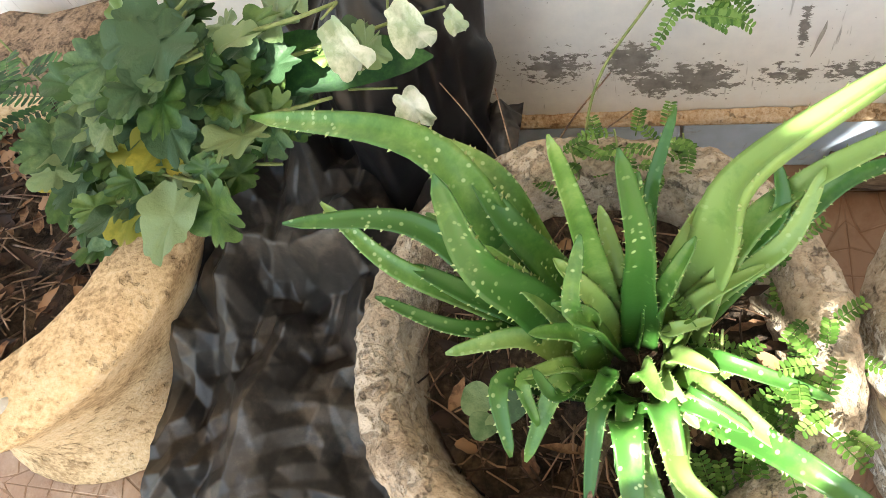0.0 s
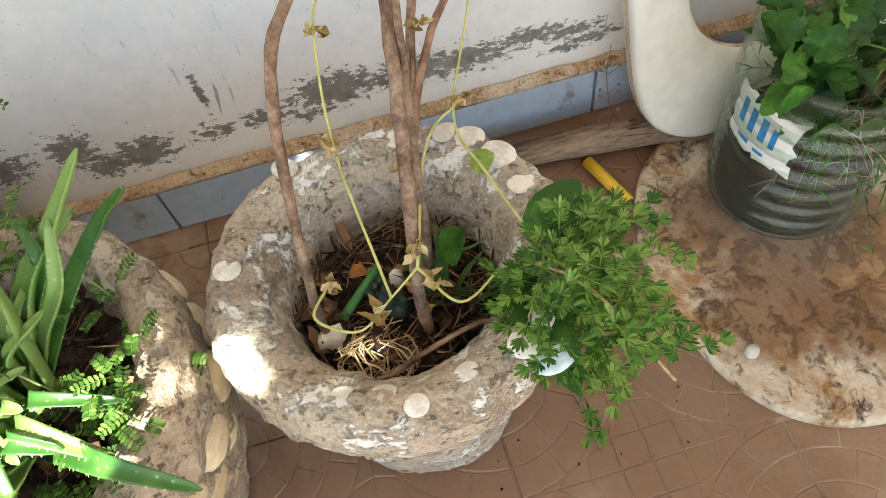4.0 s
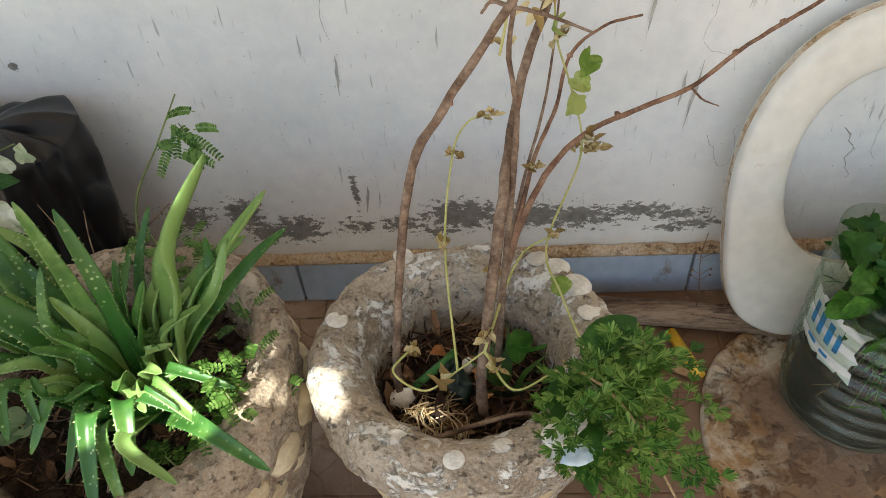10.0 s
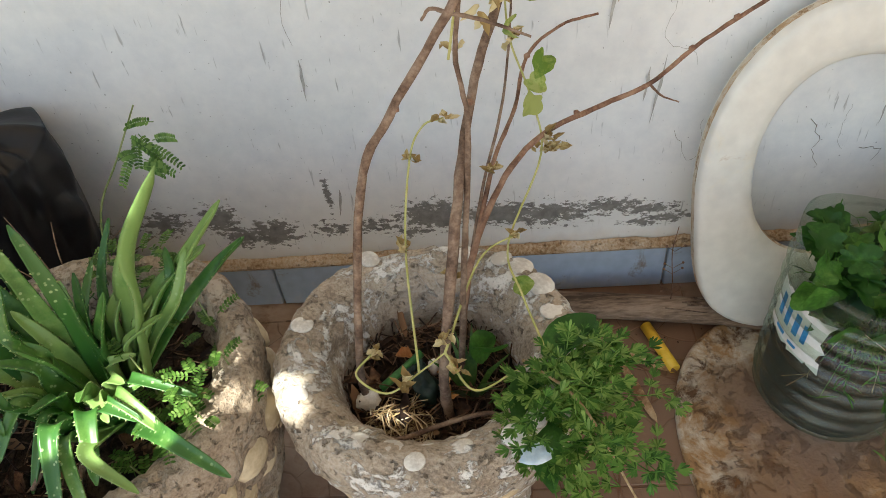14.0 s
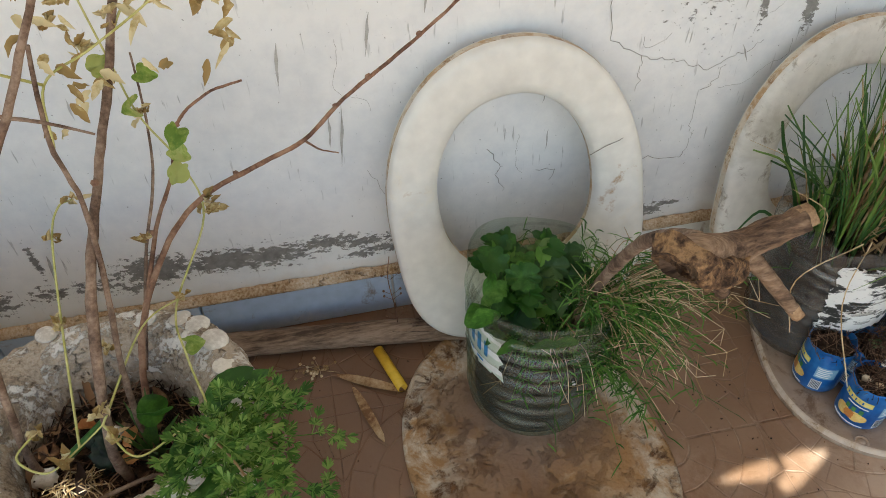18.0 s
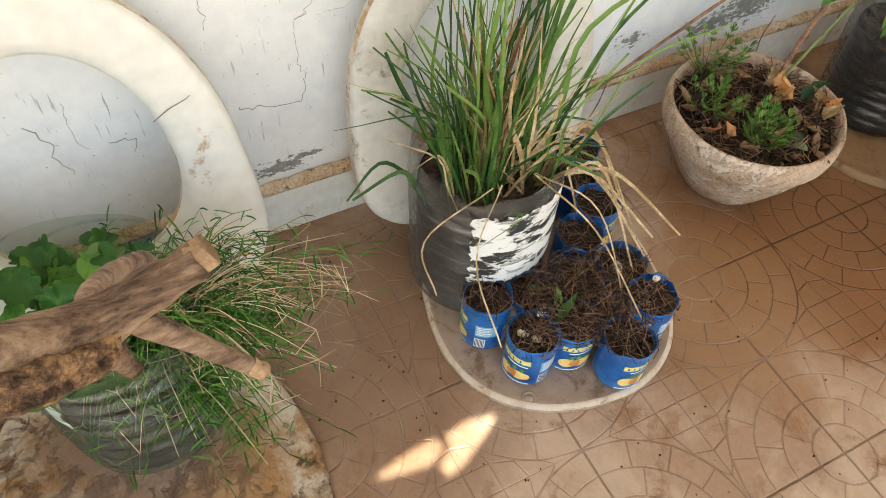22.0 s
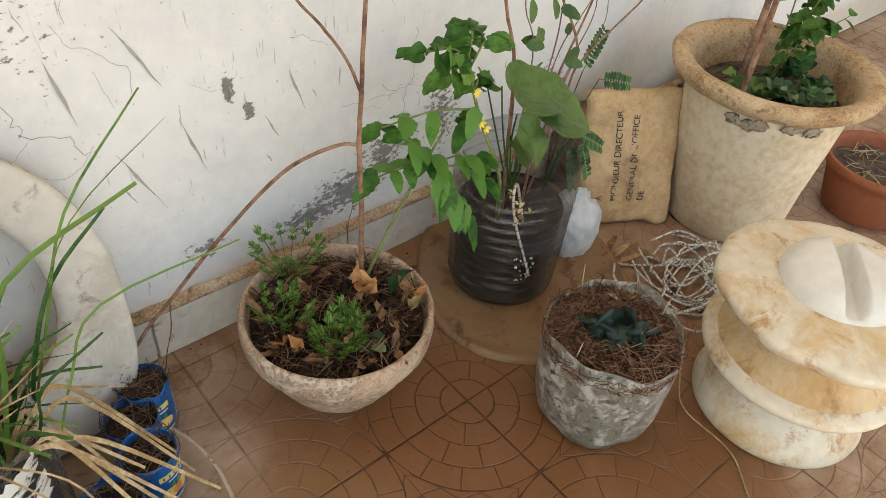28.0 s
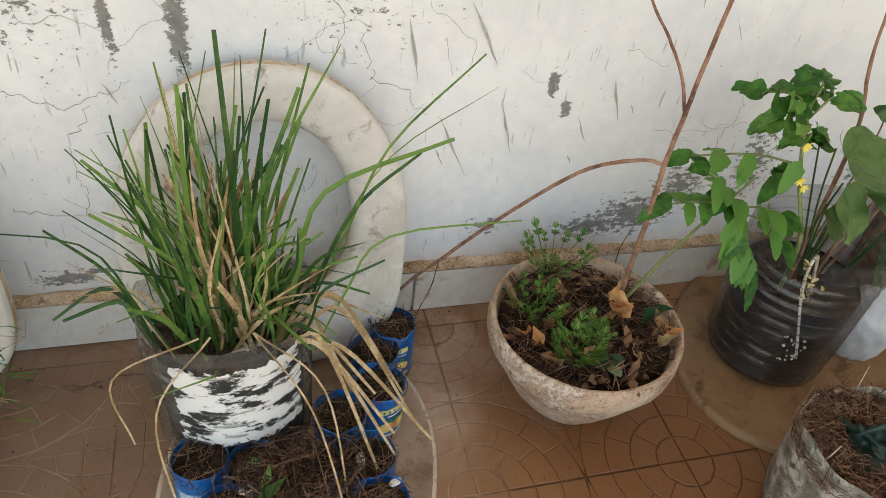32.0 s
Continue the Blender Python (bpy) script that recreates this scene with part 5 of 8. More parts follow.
# inner leaves
aloe_ring((((0.476, -0.521, 0.36), (0.428, -0.493, 0.372), 0.016), ((0.55, -0.51, 0.36), (0.497, -0.482, 0.375), 0.019), ((0.464, -0.459, 0.37), (0.432, -0.447, 0.378), 0.019), ((0.418, -0.296, 0.46), (0.405, -0.327, 0.42), 0.011), ((0.509, -0.318, 0.44), (0.468, -0.345, 0.42), 0.022), ((0.474, -0.324, 0.445), (0.476, -0.346, 0.42), 0.013), ((0.497, -0.332, 0.45), (0.481, -0.357, 0.41), 0.015), ((0.46, -0.347, 0.41), (0.445, -0.373, 0.4), 0.01), ((0.34, -0.442, 0.4), (0.353, -0.454, 0.39), 0.011), ((0.351, -0.41, 0.425), (0.371, -0.407, 0.405), 0.011), ((0.458, -0.421, 0.375), (0.436, -0.433, 0.37), 0.011), ((0.3, -0.343, 0.47), (0.322, -0.361, 0.43), 0.024), ((0.252, -0.377, 0.405), (0.291, -0.393, 0.4), 0.019), ((0.306, -0.377, 0.435), (0.334, -0.392, 0.41), 0.017), ((0.397, -0.32, 0.43), (0.4, -0.375, 0.41), 0.013), ((0.443, -0.395, 0.38), (0.421, -0.402, 0.38), 0.01)))
# young leaves round the heart
aloe_ring((((.415, -.452, .392), (.405, -.43, .378), 0.015), ((.372, -.46, .388), (.382, -.436, .378), 0.015), ((.338, -.425, .415), (.362, -.414, .392), 0.017), ((.352, -.388, .44), (.372, -.394, .402), 0.018), ((.43, -.372, .44), (.414, -.386, .4), 0.016), ((.445, -.43, .385), (.424, -.418, .376), 0.015),
            ((.405, -.36, .455), (.402, -.38, .405), 0.015), ((.328, -.445, .39), (.356, -.43, .378), 0.014), ((.375, -.345, .43), (.386, -.374, .395), 0.018), ((.39, -.49, .362), (.392, -.452, .368), 0.014), ((.435, -.46, .37), (.416, -.436, .372), 0.016), ((.28, -.43, .385), (.325, -.416, .385), 0.017),
            ((.265, -.352, .43), (.32, -.372, .41), 0.022), ((.44, -.335, .43), (.422, -.366, .405), 0.018), ((.47, -.37, .405), (.436, -.386, .39), 0.014)))
# low leaves over the front of the bowl
aloe_ring((((.429, -.505, .345), (.415, -.455, .375), 0.024), ((.487, -.468, .358), (.44, -.44, .378), 0.022), ((.508, -.438, .372), (.452, -.424, .382), 0.014), ((.332, -.484, .345), (.352, -.444, .38), 0.017), ((.372, -.508, .340), (.378, -.456, .374), 0.015)))
b_tips = [(-0.020, -0.105, 0.045), (0.012, -0.11, 0.030)]
for p in b_tips:
    part("withered_leaf", tube(bmesh.new(), smooth_path([(0, -0.03, 0.01), (p[0] * .6, p[1] * .6, p[2]), p], 5), 0.005, 0.002, 6), bark, t, "withered brown leaf")

t = thing("feathery_seedling", "tall feathery seedling growing behind the aloe", "plant", 0.366, -0.262, 0.25, group="feathery seedlings")
part("stem", tube(bmesh.new(), smooth_path([(0, 0, 0), (-0.012, 0.02, 0.09), (0.0, 0.035, 0.16), (0.035, 0.05, 0.215), (.07, .06, .27)], 5), 0.0015, 0.0008, 6), stem_green, t)
bm = bmesh.new()
for _ in range(13):
    f = R.uniform(.60, 1)
    p = Vector((-.012, .02, .09)).lerp(Vector((.075, .06, .275)), f) + Vector((R.uniform(-.01, .03), R.uniform(-.015, .015), R.uniform(-.02, .02)))
    feather(bm, p, (R.uniform(-.5, 1), R.uniform(-.6, .2), R.uniform(-.6, .5)), R.uniform(.020, .034), 10, 0.0056, R, (R.uniform(-.5, .5), -1, .5), .3, .5)
part("foliage", bm, leaf_feather, t)
for cx, cy, n, z, lit in ((0.447, -0.408, 7, 0.385, 1), (0.485, -0.428, 12, 0.375, 1), (0.503, -0.445, 10, 0.365, 1), (0.475, -0.455, 9, 0.35, 1), (0.377, -0.248, 12, 0.37, 0), (0.425, -0.245, 10, 0.36, 0), (0.487, -0.335, 8, 0.37, 0), (0.515, -0.385, 5, 0.355, 0), (0.45, -0.485, 9, 0.33, 1), (0.345, -0.255, 8, 0.36, 0)):
    t = thing("feathery_seedling", "low feathery yellow-green seedling among the aloe", "plant", cx, cy, 0.29, group="feathery seedlings")
    part("stem", tube(bmesh.new(), [(0, 0, 0), (0.003, 0.002, (z - .29) * .6), (0, 0, z - .28)], 0.0012, 0.0008, 6), stem_green, t)
    bm = bmesh.new()
    for j in range(n):
        a = R.uniform(0, 6.28)
        feather(bm, (R.uniform(-.016, .016), R.uniform(-.016, .016), (z - .29) * R.uniform(.3, 1.1)), (math.cos(a), math.sin(a), R.uniform(0.1, .9)), R.uniform(.018, .030), 7, 0.0062, R, wide=0.46)
    part("foliage", bm, leaf_feather, t)
t = thing("succulent_seedling", "small blue-green round-leaved seedling by the rim", "plant", 0.304, -0.450, 0.315)
bm = bmesh.new()
for a, s in ((0.4, .03), (2.6, .026), (4.4, .024), (5.4, .018)):
    lobed(bm, (0, 0, 0.02), (math.cos(a), math.sin(a), .25), s, R, (0, 0, 1), 5, .06, .95, .1, .1, .1)
part("foliage", bm, leaf_kale, t)
part("stem", tube(bmesh.new(), [(0, 0, 0), (0, 0, 0.022)], 0.0015, 0.001, 6), stem_green, t)
t = thing("dry_twig", "thin dry branching twig standing behind the aloe", "twig", 0.30, -0.255, 0.29)
bm = bmesh.new()
for e in ((-.06, .05, .10), (-.09, .02, .075), (-.02, .06, .08), (.07, .08, .07), (.09, .06, .05)):
    tube(bm, smooth_path([(0, 0, 0), (e[0] * .5, e[1] * .5, e[2] * .7), e], 4), 0.0011, 0.0006, 4)
part("twig", bm, bark, t)

# ---------- shell planter with shrub ----------
R = random.Random(21)
POT2 = (0.712, -0.362)
t = thing("shell_planter", "concrete bowl planter studded with white shells, whitewash worn", "planter", POT2[0] - .007, POT2[1] + .003, 0)
t.scale = (1, .925, 1)
part("body", rough_pot([(0.085, 0), (0.098, 0.008), (0.100, 0.05), (0.112, 0.12), (0.132, 0.2), (0.150, 0.26), (0.157, 0.292), (0.153, 0.318), (0.138, 0.332), (0.117, 0.326), (0.099, 0.305), (0.091, 0.27), (0.092, 0.22)], 180, 90, 0.006, 0.0024, 0.002, 31), concrete_pale, t)
part("soil", cap(bmesh.new(), 0.1, 0.25, 36, 0.014, 24, 7), soil, t, "dark soil full of litter")
one = lathe([(0.0005, 0.006), (0.004, 0.0058), (0.009, 0.004), (0.0125, 0.0015), (0.0135, -0.002), (0.012, -0.004)], 14, 0.0012, 120, 2)
disc_me = bpy.data.meshes.new("shell")
one.to_mesh(disc_me)
one.free()
disc_me.shade_smooth()
disc_me.materials.append(shell_white)
for j in range(24):
    a = math.radians(-150 + 15 * j + R.uniform(-5, 5))
    s = new("shell", disc_me)
    s.parent = t
    if 90 < math.degrees(a) % 360 < 200 and j % 3:
        s.location.z = -5
        bpy.data.objects.remove(s)
        continue
    r = 0.136 + R.uniform(-.012, .006)
    sc = R.uniform(0.7, 1.05) if not -40 < math.degrees(a) < 130 else R.uniform(.9, 1.12)
    s.matrix_basis = Matrix.LocRotScale((math.cos(a) * r, math.sin(a) * r, 0.3330 - abs(r - .139) * .3), Euler((R.uniform(-.12, .12), R.uniform(-.1, .15) + (r - .137) * 18, a)), (sc, sc * R.uniform(.75, 1.2), sc * R.uniform(.3, .5)))
for row in range(3):
    for j in range(18):
        a = 2 * math.pi * (j + 0.5 * (row % 2)) / 18
        s = new("shell", shell_me)
        s.parent = t
        s.rotation_mode = "QUATERNION"
        r = 0.139 - row * 0.016
        s.location, s.rotation_quaternion, s.scale = (math.cos(a) * r, math.sin(a) * r, 0.255 - row * 0.045), Euler((0, radians(70), a)).to_quaternion(), (1.0, 1.35, 0.9)
part("needles", scatter(bmesh.new(), R, 300, 0.09, 0.262, 0.055, 0.0010, 0.35), needle, t)
bm = bmesh.new()
for _ in range(26):
    a, r = R.uniform(0, 6.28), 0.08 * math.sqrt(R.random())
    chip(bm, (math.cos(a) * r, math.sin(a) * r, 0.268), (R.gauss(0, 1), R.gauss(0, 1), .3), R.uniform(.02, .04), R.uniform(.008, .016), R)
part("leaf_litter", bm, litter, t)
W = Vector((POT2[0], POT2[1], 0.25))


def stick(parent, pts, r0, r1, mat, rnd, seg=8, label=""):
    path = smooth_path([Vector(p) - Vector(parent.location) for p in pts], 6)
    r0, r1 = r0 * .7, r1 * .7
    path = [p + Vector((rnd.uniform(-1, 1), rnd.uniform(-1, 1), rnd.uniform(-1, 1))) * r0 * 0.12 for p in path]
    return part("stem", tube(bmesh.new(), path, r0, r1, seg, 0.08, rnd), mat, parent, label)


t = thing("bare_shrub", "leggy woody shrub with bare brown stems and few buds", "shrub", W.x, W.y, W.z)
stick(t, [(.640, -.385, .26), (.642, -.383, .34), (.668, -.345, .515), (.70, -.335, .58), (.750, -.325, .655), (.80, -.31, .74)], .0062, .0042, bark, R)
stick(t, [(.750, -.325, .655), (.775, -.33, .650), (.807, -.335, .638)], .0026, .0014, bark, R)
stick(t, [(.750, -.325, .655), (.738, -.323, .658), (.731, -.32, .648)], .0026, .0014, bark, R)
stick(t, [(.722, -.400, .26), (.722, -.395, .33), (.742, -.33, .46), (.762, -.24, .53), (.79, -.20, .60), (.84, -.16, .74)], .0082, .0055, bark, R)
stick(t, [(.735, -.36, .26), (.742, -.35, .36), (.752, -.31, .46), (.758, -.29, .54), (.752, -.28, .60), (.765, -.27, .68)], .0052, .0025, bark, R)
stick(t, [(.735, -.33, .27), (.75, -.28, .35), (.785, -.22, .405), (.832, -.18, .437), (.90, -.145, .445), (.949, -.128, .455), (1.0, -.12, .497), (1.064, -.115, .54), (1.12, -.11, .58), (1.19, -.10, .635)], .0058, .0022, bark_red, R)
stick(t, [(.949, -.128, .455), (.965, -.125, .437), (.986, -.12, .424)], .0022, .001, bark_red, R)
stick(t, [(.755, -.27, .36), (.78, -.20, .42), (.805, -.16, .458), (.82, -.13, .50), (.855, -.11, .52), (.895, -.10, .525)], .0038, .0018, bark_red, R)
stick(t, [(.74, -.29, .30), (.765, -.23, .40), (.79, -.18, .47), (.80, -.16, .53), (.805, -.15, .60)], .003, .0015, bark, R)
for p in ((1.03, -.118, .52), (1.09, -.113, .56), (.87, -.155, .443), (.82, -.13, .50), (.775, -.205, .42), (.99, -.12, .49), (.705, -.333, .585), (.76, -.25, .53)):
    part("bud", blob(bmesh.new(), Vector(p) - W, (.0035, .0035, .0045), .3, R, 1), bark_red, t, "small brown bud")

t = thing("climbing_vine", "yellowing vine with withered leaves twined round the shrub", "vine", W.x, W.y, W.z)
for pts in ([(.655, -.38, .345), (.64, -.40, .338), (.67, -.42, .336), (.70, -.405, .345), (.725, -.395, .36)], [(.725, -.395, .36), (.75, -.42, .335), (.79, -.40, .335), (.82, -.39, .34)], [(.70, -.405, .345), (.69, -.30, .40), (.70, -.25, .47), (.715, -.24, .50), (.735, -.25, .515)],
            [(.82, -.39, .34), (.80, -.33, .36), (.79, -.27, .37), (.83, -.19, .42), (.82, -.17, .48), (.80, -.18, .55), (.795, -.19, .62), (.79, -.2, .70)], [(.795, -.19, .62), (.82, -.18, .66), (.85, -.18, .67), (.87, -.17, .70)], [(.745, -.26, .58), (.76, -.26, .64), (.80, -.25, .66), (.85, -.25, .69), (.89, -.25, .72)], [(.76, -.26, .64), (.72, -.27, .67), (.70, -.28, .71)], [(.725, -.395, .36), (.76, -.30, .38), (.80, -.26, .375)]):
    part("stem", tube(bmesh.new(), smooth_path([Vector(p) - W for p in pts], 7), .0013, .0009, 6), vine_yellow, t)
bm, bg = bmesh.new(), bmesh.new()
for p in ((.655, -.38, .345), (.685, -.415, .34), (.725, -.39, .37), (.735, -.40, .345), (.735, -.25, .515), (.70, -.25, .47), (.69, -.30, .40), (.83, -.185, .42), (.835, -.18, .435), (.845, -.19, .43), (.80, -.18, .55), (.79, -.2, .60), (.775, -.19, .63), (.81, -.19, .655),
          (.80, -.2, .70), (.82, -.18, .72), (.85, -.18, .67), (.87, -.17, .70), (.86, -.17, .72), (.78, -.2, .68), (.775, -.24, .44), (.80, -.26, .375), (.765, -.2, .66), (.84, -.175, .66), (.73, -.33, .39)):
    for _ in range(6):
        chip(bm, Vector(p) - W + Vector((R.uniform(-.005, .005), R.uniform(-.005, .005), R.uniform(-.005, .005))), (R.gauss(0, 1), R.gauss(0, 1), R.uniform(-1, .6)), R.uniform(.009, .017), R.uniform(.005, .009), R, R.uniform(.8, 2.0))
for _ in range(46):
    p = R.choice((Vector((R.uniform(.83, .93), R.uniform(-.28, -.24), R.uniform(.64, .72))), Vector((R.uniform(.745, .80), R.uniform(-.27, -.2), R.uniform(.58, .74)))))
    leaf(bm, p - W, (R.gauss(0, 1), R.gauss(0, .6), R.uniform(-1, .2)), R.uniform(.010, .020), R.uniform(.006, .010), R, (R.gauss(0, 1), -1, .5), .5, .15, 6, .2, .9, .10)
part("withered_leaves", bm, withered, t, "withered straw-coloured leaves")
for p, s in (((.835, -.18, .535), .034), ((.815, -.175, .505), .03), ((.80, -.18, .56), .032), ((.825, -.18, .49), .034), ((.80, -.19, .615), .032), ((.81, -.185, .60), .028), ((.79, -.30, .345), .03)):
    lobed(bg, Vector(p) - W, (R.gauss(0, 1), -.4, R.uniform(-.5, .3)), s * .85, R, (.3, -1, .6), 5, .16, .8, .6, .6, .5, .4)
part("green_leaves", bg, leaf_lime, t, "few small lime green leaves")

t = thing("parsley_like_herb", "dense ferny green herb spilling over the planter rim", "plant", 0.795, -0.42, 0.27)
O = Vector((0.795, -0.42, 0.27))
for j in range(31):
    a = R.uniform(-2.3, .8)
    out = R.uniform(0.03, 0.128)
    tipz = R.uniform(.02, .10) - max(0, out - .07) * R.uniform(.2, 1.1)
    e = Vector((math.cos(a) * out * 1.0 + .01, math.sin(a) * out * 1.1, tipz))
    root = Vector((R.uniform(-.035, .03), R.uniform(-.03, .03), 0))
    path = smooth_path([root, root.lerp(e, .5) + Vector((0, 0, .035)), e], 4)
    bm = tube(bmesh.new(), path, .0010, .0006, 4)
    for f in (2, 4, 5, 7, 8):
        p = path[min(f, len(path) - 1)]
        for s in (1, -1):
            dd = (e - root).normalized() * .6 + Vector((R.gauss(0, .7), R.gauss(0, .7), R.uniform(-.5, .4)))
            cut_leaf(bm, p, dd, R.uniform(.016, .028), R)
    part("frond", bm, leaf_herb if j % 4 else leaf_bright, t)
for base, d, ln, w in (((.0, .02, .06), (.12, -.72, .10), .11, .045), ((.02, .03, .07), (.6, .35, .55), .075, .04), ((.035, .05, .05), (.8, .6, .4), .06, .03), ((-.035, .05, .04), (-.1, .3, .9), .05, .035), ((-.03, .045, .06), (.1, -.3, .9), .04, .035)):
    bm = bmesh.new()
    leaf(bm, base, d, ln, w, R, (.1, .2, 1), .35, .04, 12, .2, .15)
    part("broad_leaf", bm, leaf_bright, t, "broad smooth green leaf")
part("runner", tube(bmesh.new(), smooth_path([(.0, .02, .08), (.045, -.03, .085), (.085, -.10, .045)], 6), .0016, .001, 6), dry_grass, t, "pale dry stalk")
t = thing("grass_tuft", "small tuft of dark grass blades in the planter", "grass", 0.745, -0.375, 0.25)
bm = bmesh.new()
for _ in range(16):
    a = R.uniform(0, 6.28)
    d = Vector((math.cos(a) * .04, math.sin(a) * .04, R.uniform(.05, .08)))
    blade(bm, [(0, 0, 0), d * .5 + Vector((0, 0, .012)), d], [.002, .003, .0003], (0, -1, .3))
part("foliage", bm, grass_green, t)
t = thing("plastic_shard", "pale blue plastic shard among the herb leaves", "litter", 0.80, -0.487, 0.333)
bm = bmesh.new()
blob(bm, (0, 0, .003), (.014, .009, .0035), .5, R, 3, .4)
part("shard", bm, blue_shard, t)
t = thing("green_plastic_scrap", "crumpled dark green plastic scrap in the soil", "litter", 0.70, -0.375, 0.268)
bm = bmesh.new()
blob(bm, (0, 0, .006), (.022, .013, .012), .7, R, 3)
blob(bm, (-.012, .022, .006), (.012, .012, .010), .7, R, 3)
part("scrap", bm, trash_green, t)
t = thing("green_stick", "short cut green stalk lying in the planter", "litter", 0.675, -0.355, 0.275)
part("stalk", tube(bmesh.new(), [(-.022, -.018, 0), (0, 0, .006), (.02, .016, .012)], .0042, .0042, 10), green_rod, t)
t = thing("orange_peel_scraps", "orange and white scraps lying on the soil", "litter", 0.695, -0.345, 0.268)
for p in ((0, 0, 0), (.02, -.02, .004), (-.012, .012, .004), (.03, -.03, 0)):
    part("peel", chip(bmesh.new(), p, (R.gauss(0, 1), R.gauss(0, 1), .5), .026, .018, R, 1.0), orange_leaf, t)
part("paper_scrap", blob(bmesh.new(), (.012, -.004, .006), (.012, .008, .006), .5, R, 2), shell_white, t, "pale paper scrap")
part("paper_scrap", blob(bmesh.new(), (-.052, -.045, .012), (.010, .012, .006), .7, R, 2), shell_white, t, "pale paper scrap")
t = thing("straw_clump", "clump of dry straw and roots in the planter", "litter", 0.675, -0.415, 0.262)
part("straw", scatter(bmesh.new(), R, 90, .03, .005, .045, .0008, .8, curve=.8), dry_grass, t)
bm = tube(bmesh.new(), smooth_path([(-.04, -.025, .03), (.0, -.03, .035), (.05, -.02, .045), (.09, -.015, .05), (.105, -.03, .045)], 5), .0030, .0016, 6)
part("root", bm, bark, t, "curved dry root lying across")

# ---------- along the wall: pole, leaves, tube ----------
t = thing("wooden_pole", "weathered split wooden pole lying along the wall", "pole", 0.66, -0.045, 0.0)
path = smooth_path([(-.06, .012, .022), (.10, -.002, .022), (.28, -.022, .022), (.44, -.045, .022), (.56, -.07, .022)], 10)
part("pole", tube(bmesh.new(), path, .021, .019, 14, .04, R), pole_wood, t)
bm = bmesh.new()
for _ in range(40):
    p = R.choice(path[25:])
    q = p + Vector((R.uniform(-.02, .02), R.uniform(-.015, .015), .016 + R.uniform(0, .006)))
    tube(bm, [q, q + Vector((R.uniform(.05, .12), R.uniform(-.02, .0), R.uniform(-.003, .003)))], .0012, .0007, 4)
part("splinters", bm, bark, t, "loose dark fibres along the pole")
t = thing("yellow_tube", "short piece of yellow plastic tube on the floor", "tube", 1.0, -0.10, 0.0)
bm = lathe([(.0065, 0), (.0085, 0), (.0085, .085), (.0065, .085), (.0062, .0)], 20)
bm.transform(pose(.0, .0, .0095, 90, 0, 18) @ Matrix())
part("pipe", bm, tube_yellow, t)
t = thing("dry_long_leaf", "long dry brown leaves lying on the floor", "leaf", 0.93, -0.13, 0.0)
for a, b, w in (((0, 0, .004), (.10, -.055, .004), .016), ((.022, -.028, .004), (.055, -.135, .004), .014)):
    bm = bmesh.new()
    a, b = Vector(a), Vector(b)
    leaf(bm, a, b - a, (b - a).length, w, R, (0, 0, 1), -.03, 0, 10, .8, .25)
    part("leaf", bm, dead_leaf, t)
t = thing("seed_stalk", "sprig of small dry round seeds on the floor", "twig", 0.905, -0.115, 0.0)
bm = tube(bmesh.new(), [(.03, -.01, .003), (0, 0, .004), (-.02, .012, .004)], .0007, .0005, 4)
for _ in range(26):
    p = Vector((R.gauss(-.008, .014), R.gauss(.004, .012), .0035))
    tube(bm, [(0, 0, .004), p], .0004, .0003, 3)
    blob(bm, p, (.0028, .0028, .0028), .1, R, 1)
part("seeds", bm, dry_grass, t)
for x, y, dx, dy in ((.80, -.09, .12, -.02), (.78, -.16, .02, -.12), (.44, -.05, .1, .0), (.47, -.07, .08, -.03), (.50, -.045, .06, -.05), (.88, -.17, .03, -.10), (1.46, -.10, .14, .03), (1.40, -.07, .1, -.03), (2.34, -.05, .07, -.03), (2.36, -.09, .08, .02)):
    t = thing("dry_twig", "thin dry twig lying on the floor", "twig", x, y, 0.0, group="floor twigs")
    path = smooth_path([(0, 0, .002), (dx * .4, dy * .6, .003), (dx * .7, dy * .6, .002), (dx, dy, .002)], 5)
    part("twig", tube(bmesh.new(), path, .0012, .0007, 5), bark, t)
t = thing("dry_twig", "long dry brown branch lying between the planters", "twig", 0.82, -0.145, 0.0, group="floor twigs")
part("twig", tube(bmesh.new(), smooth_path([(0, 0, .004), (.024, -.051, .005), (.022, -.15, .004), (.044, -.245, .004), (.05, -.33, .004)], 6), .0026, .0018, 6, .1, R), bark, t)
part("twig", tube(bmesh.new(), smooth_path([(-.014, -.111, .003), (.0, -.14, .004), (.018, -.173, .004)], 4), .0016, .0012, 5), bark, t)
t = thing("weed_stalk", "thin dry weed stalk with seeds against the pole", "twig", 1.035, -0.085, 0.0)
bm = tube(bmesh.new(), smooth_path([(0, 0, 0), (.003, .01, .06), (-.004, .02, .13), (.002, .03, .17)], 5), .0009, .0006, 4)
for z in (.05, .06, .09, .10, .13):
    for s in (-1, 1):
        tube(bm, [(0, z * .16, z), (s * .012, z * .16, z + .01)], .0005, .0004, 3)
        blob(bm, (s * .013, z * .16, z + .011), (.0022, .0022, .0022), .1, R, 1)
part("stalk", bm, bark_red, t)

# ---------- seats and lids ----------
def egg(a, w, l, foot=0.78):
    """An egg outline: round at +y, fuller and flatter at -y."""
    c, s = math.cos(a), math.sin(a)
    return w * 0.5 * math.copysign(abs(c) ** (0.92 if s > 0 else 0.92 - (0.78 - foot)), c) * (1 + 0.05 * -s), l * 0.5 * math.copysign(abs(s) ** (0.92 if s > 0 else foot), s)


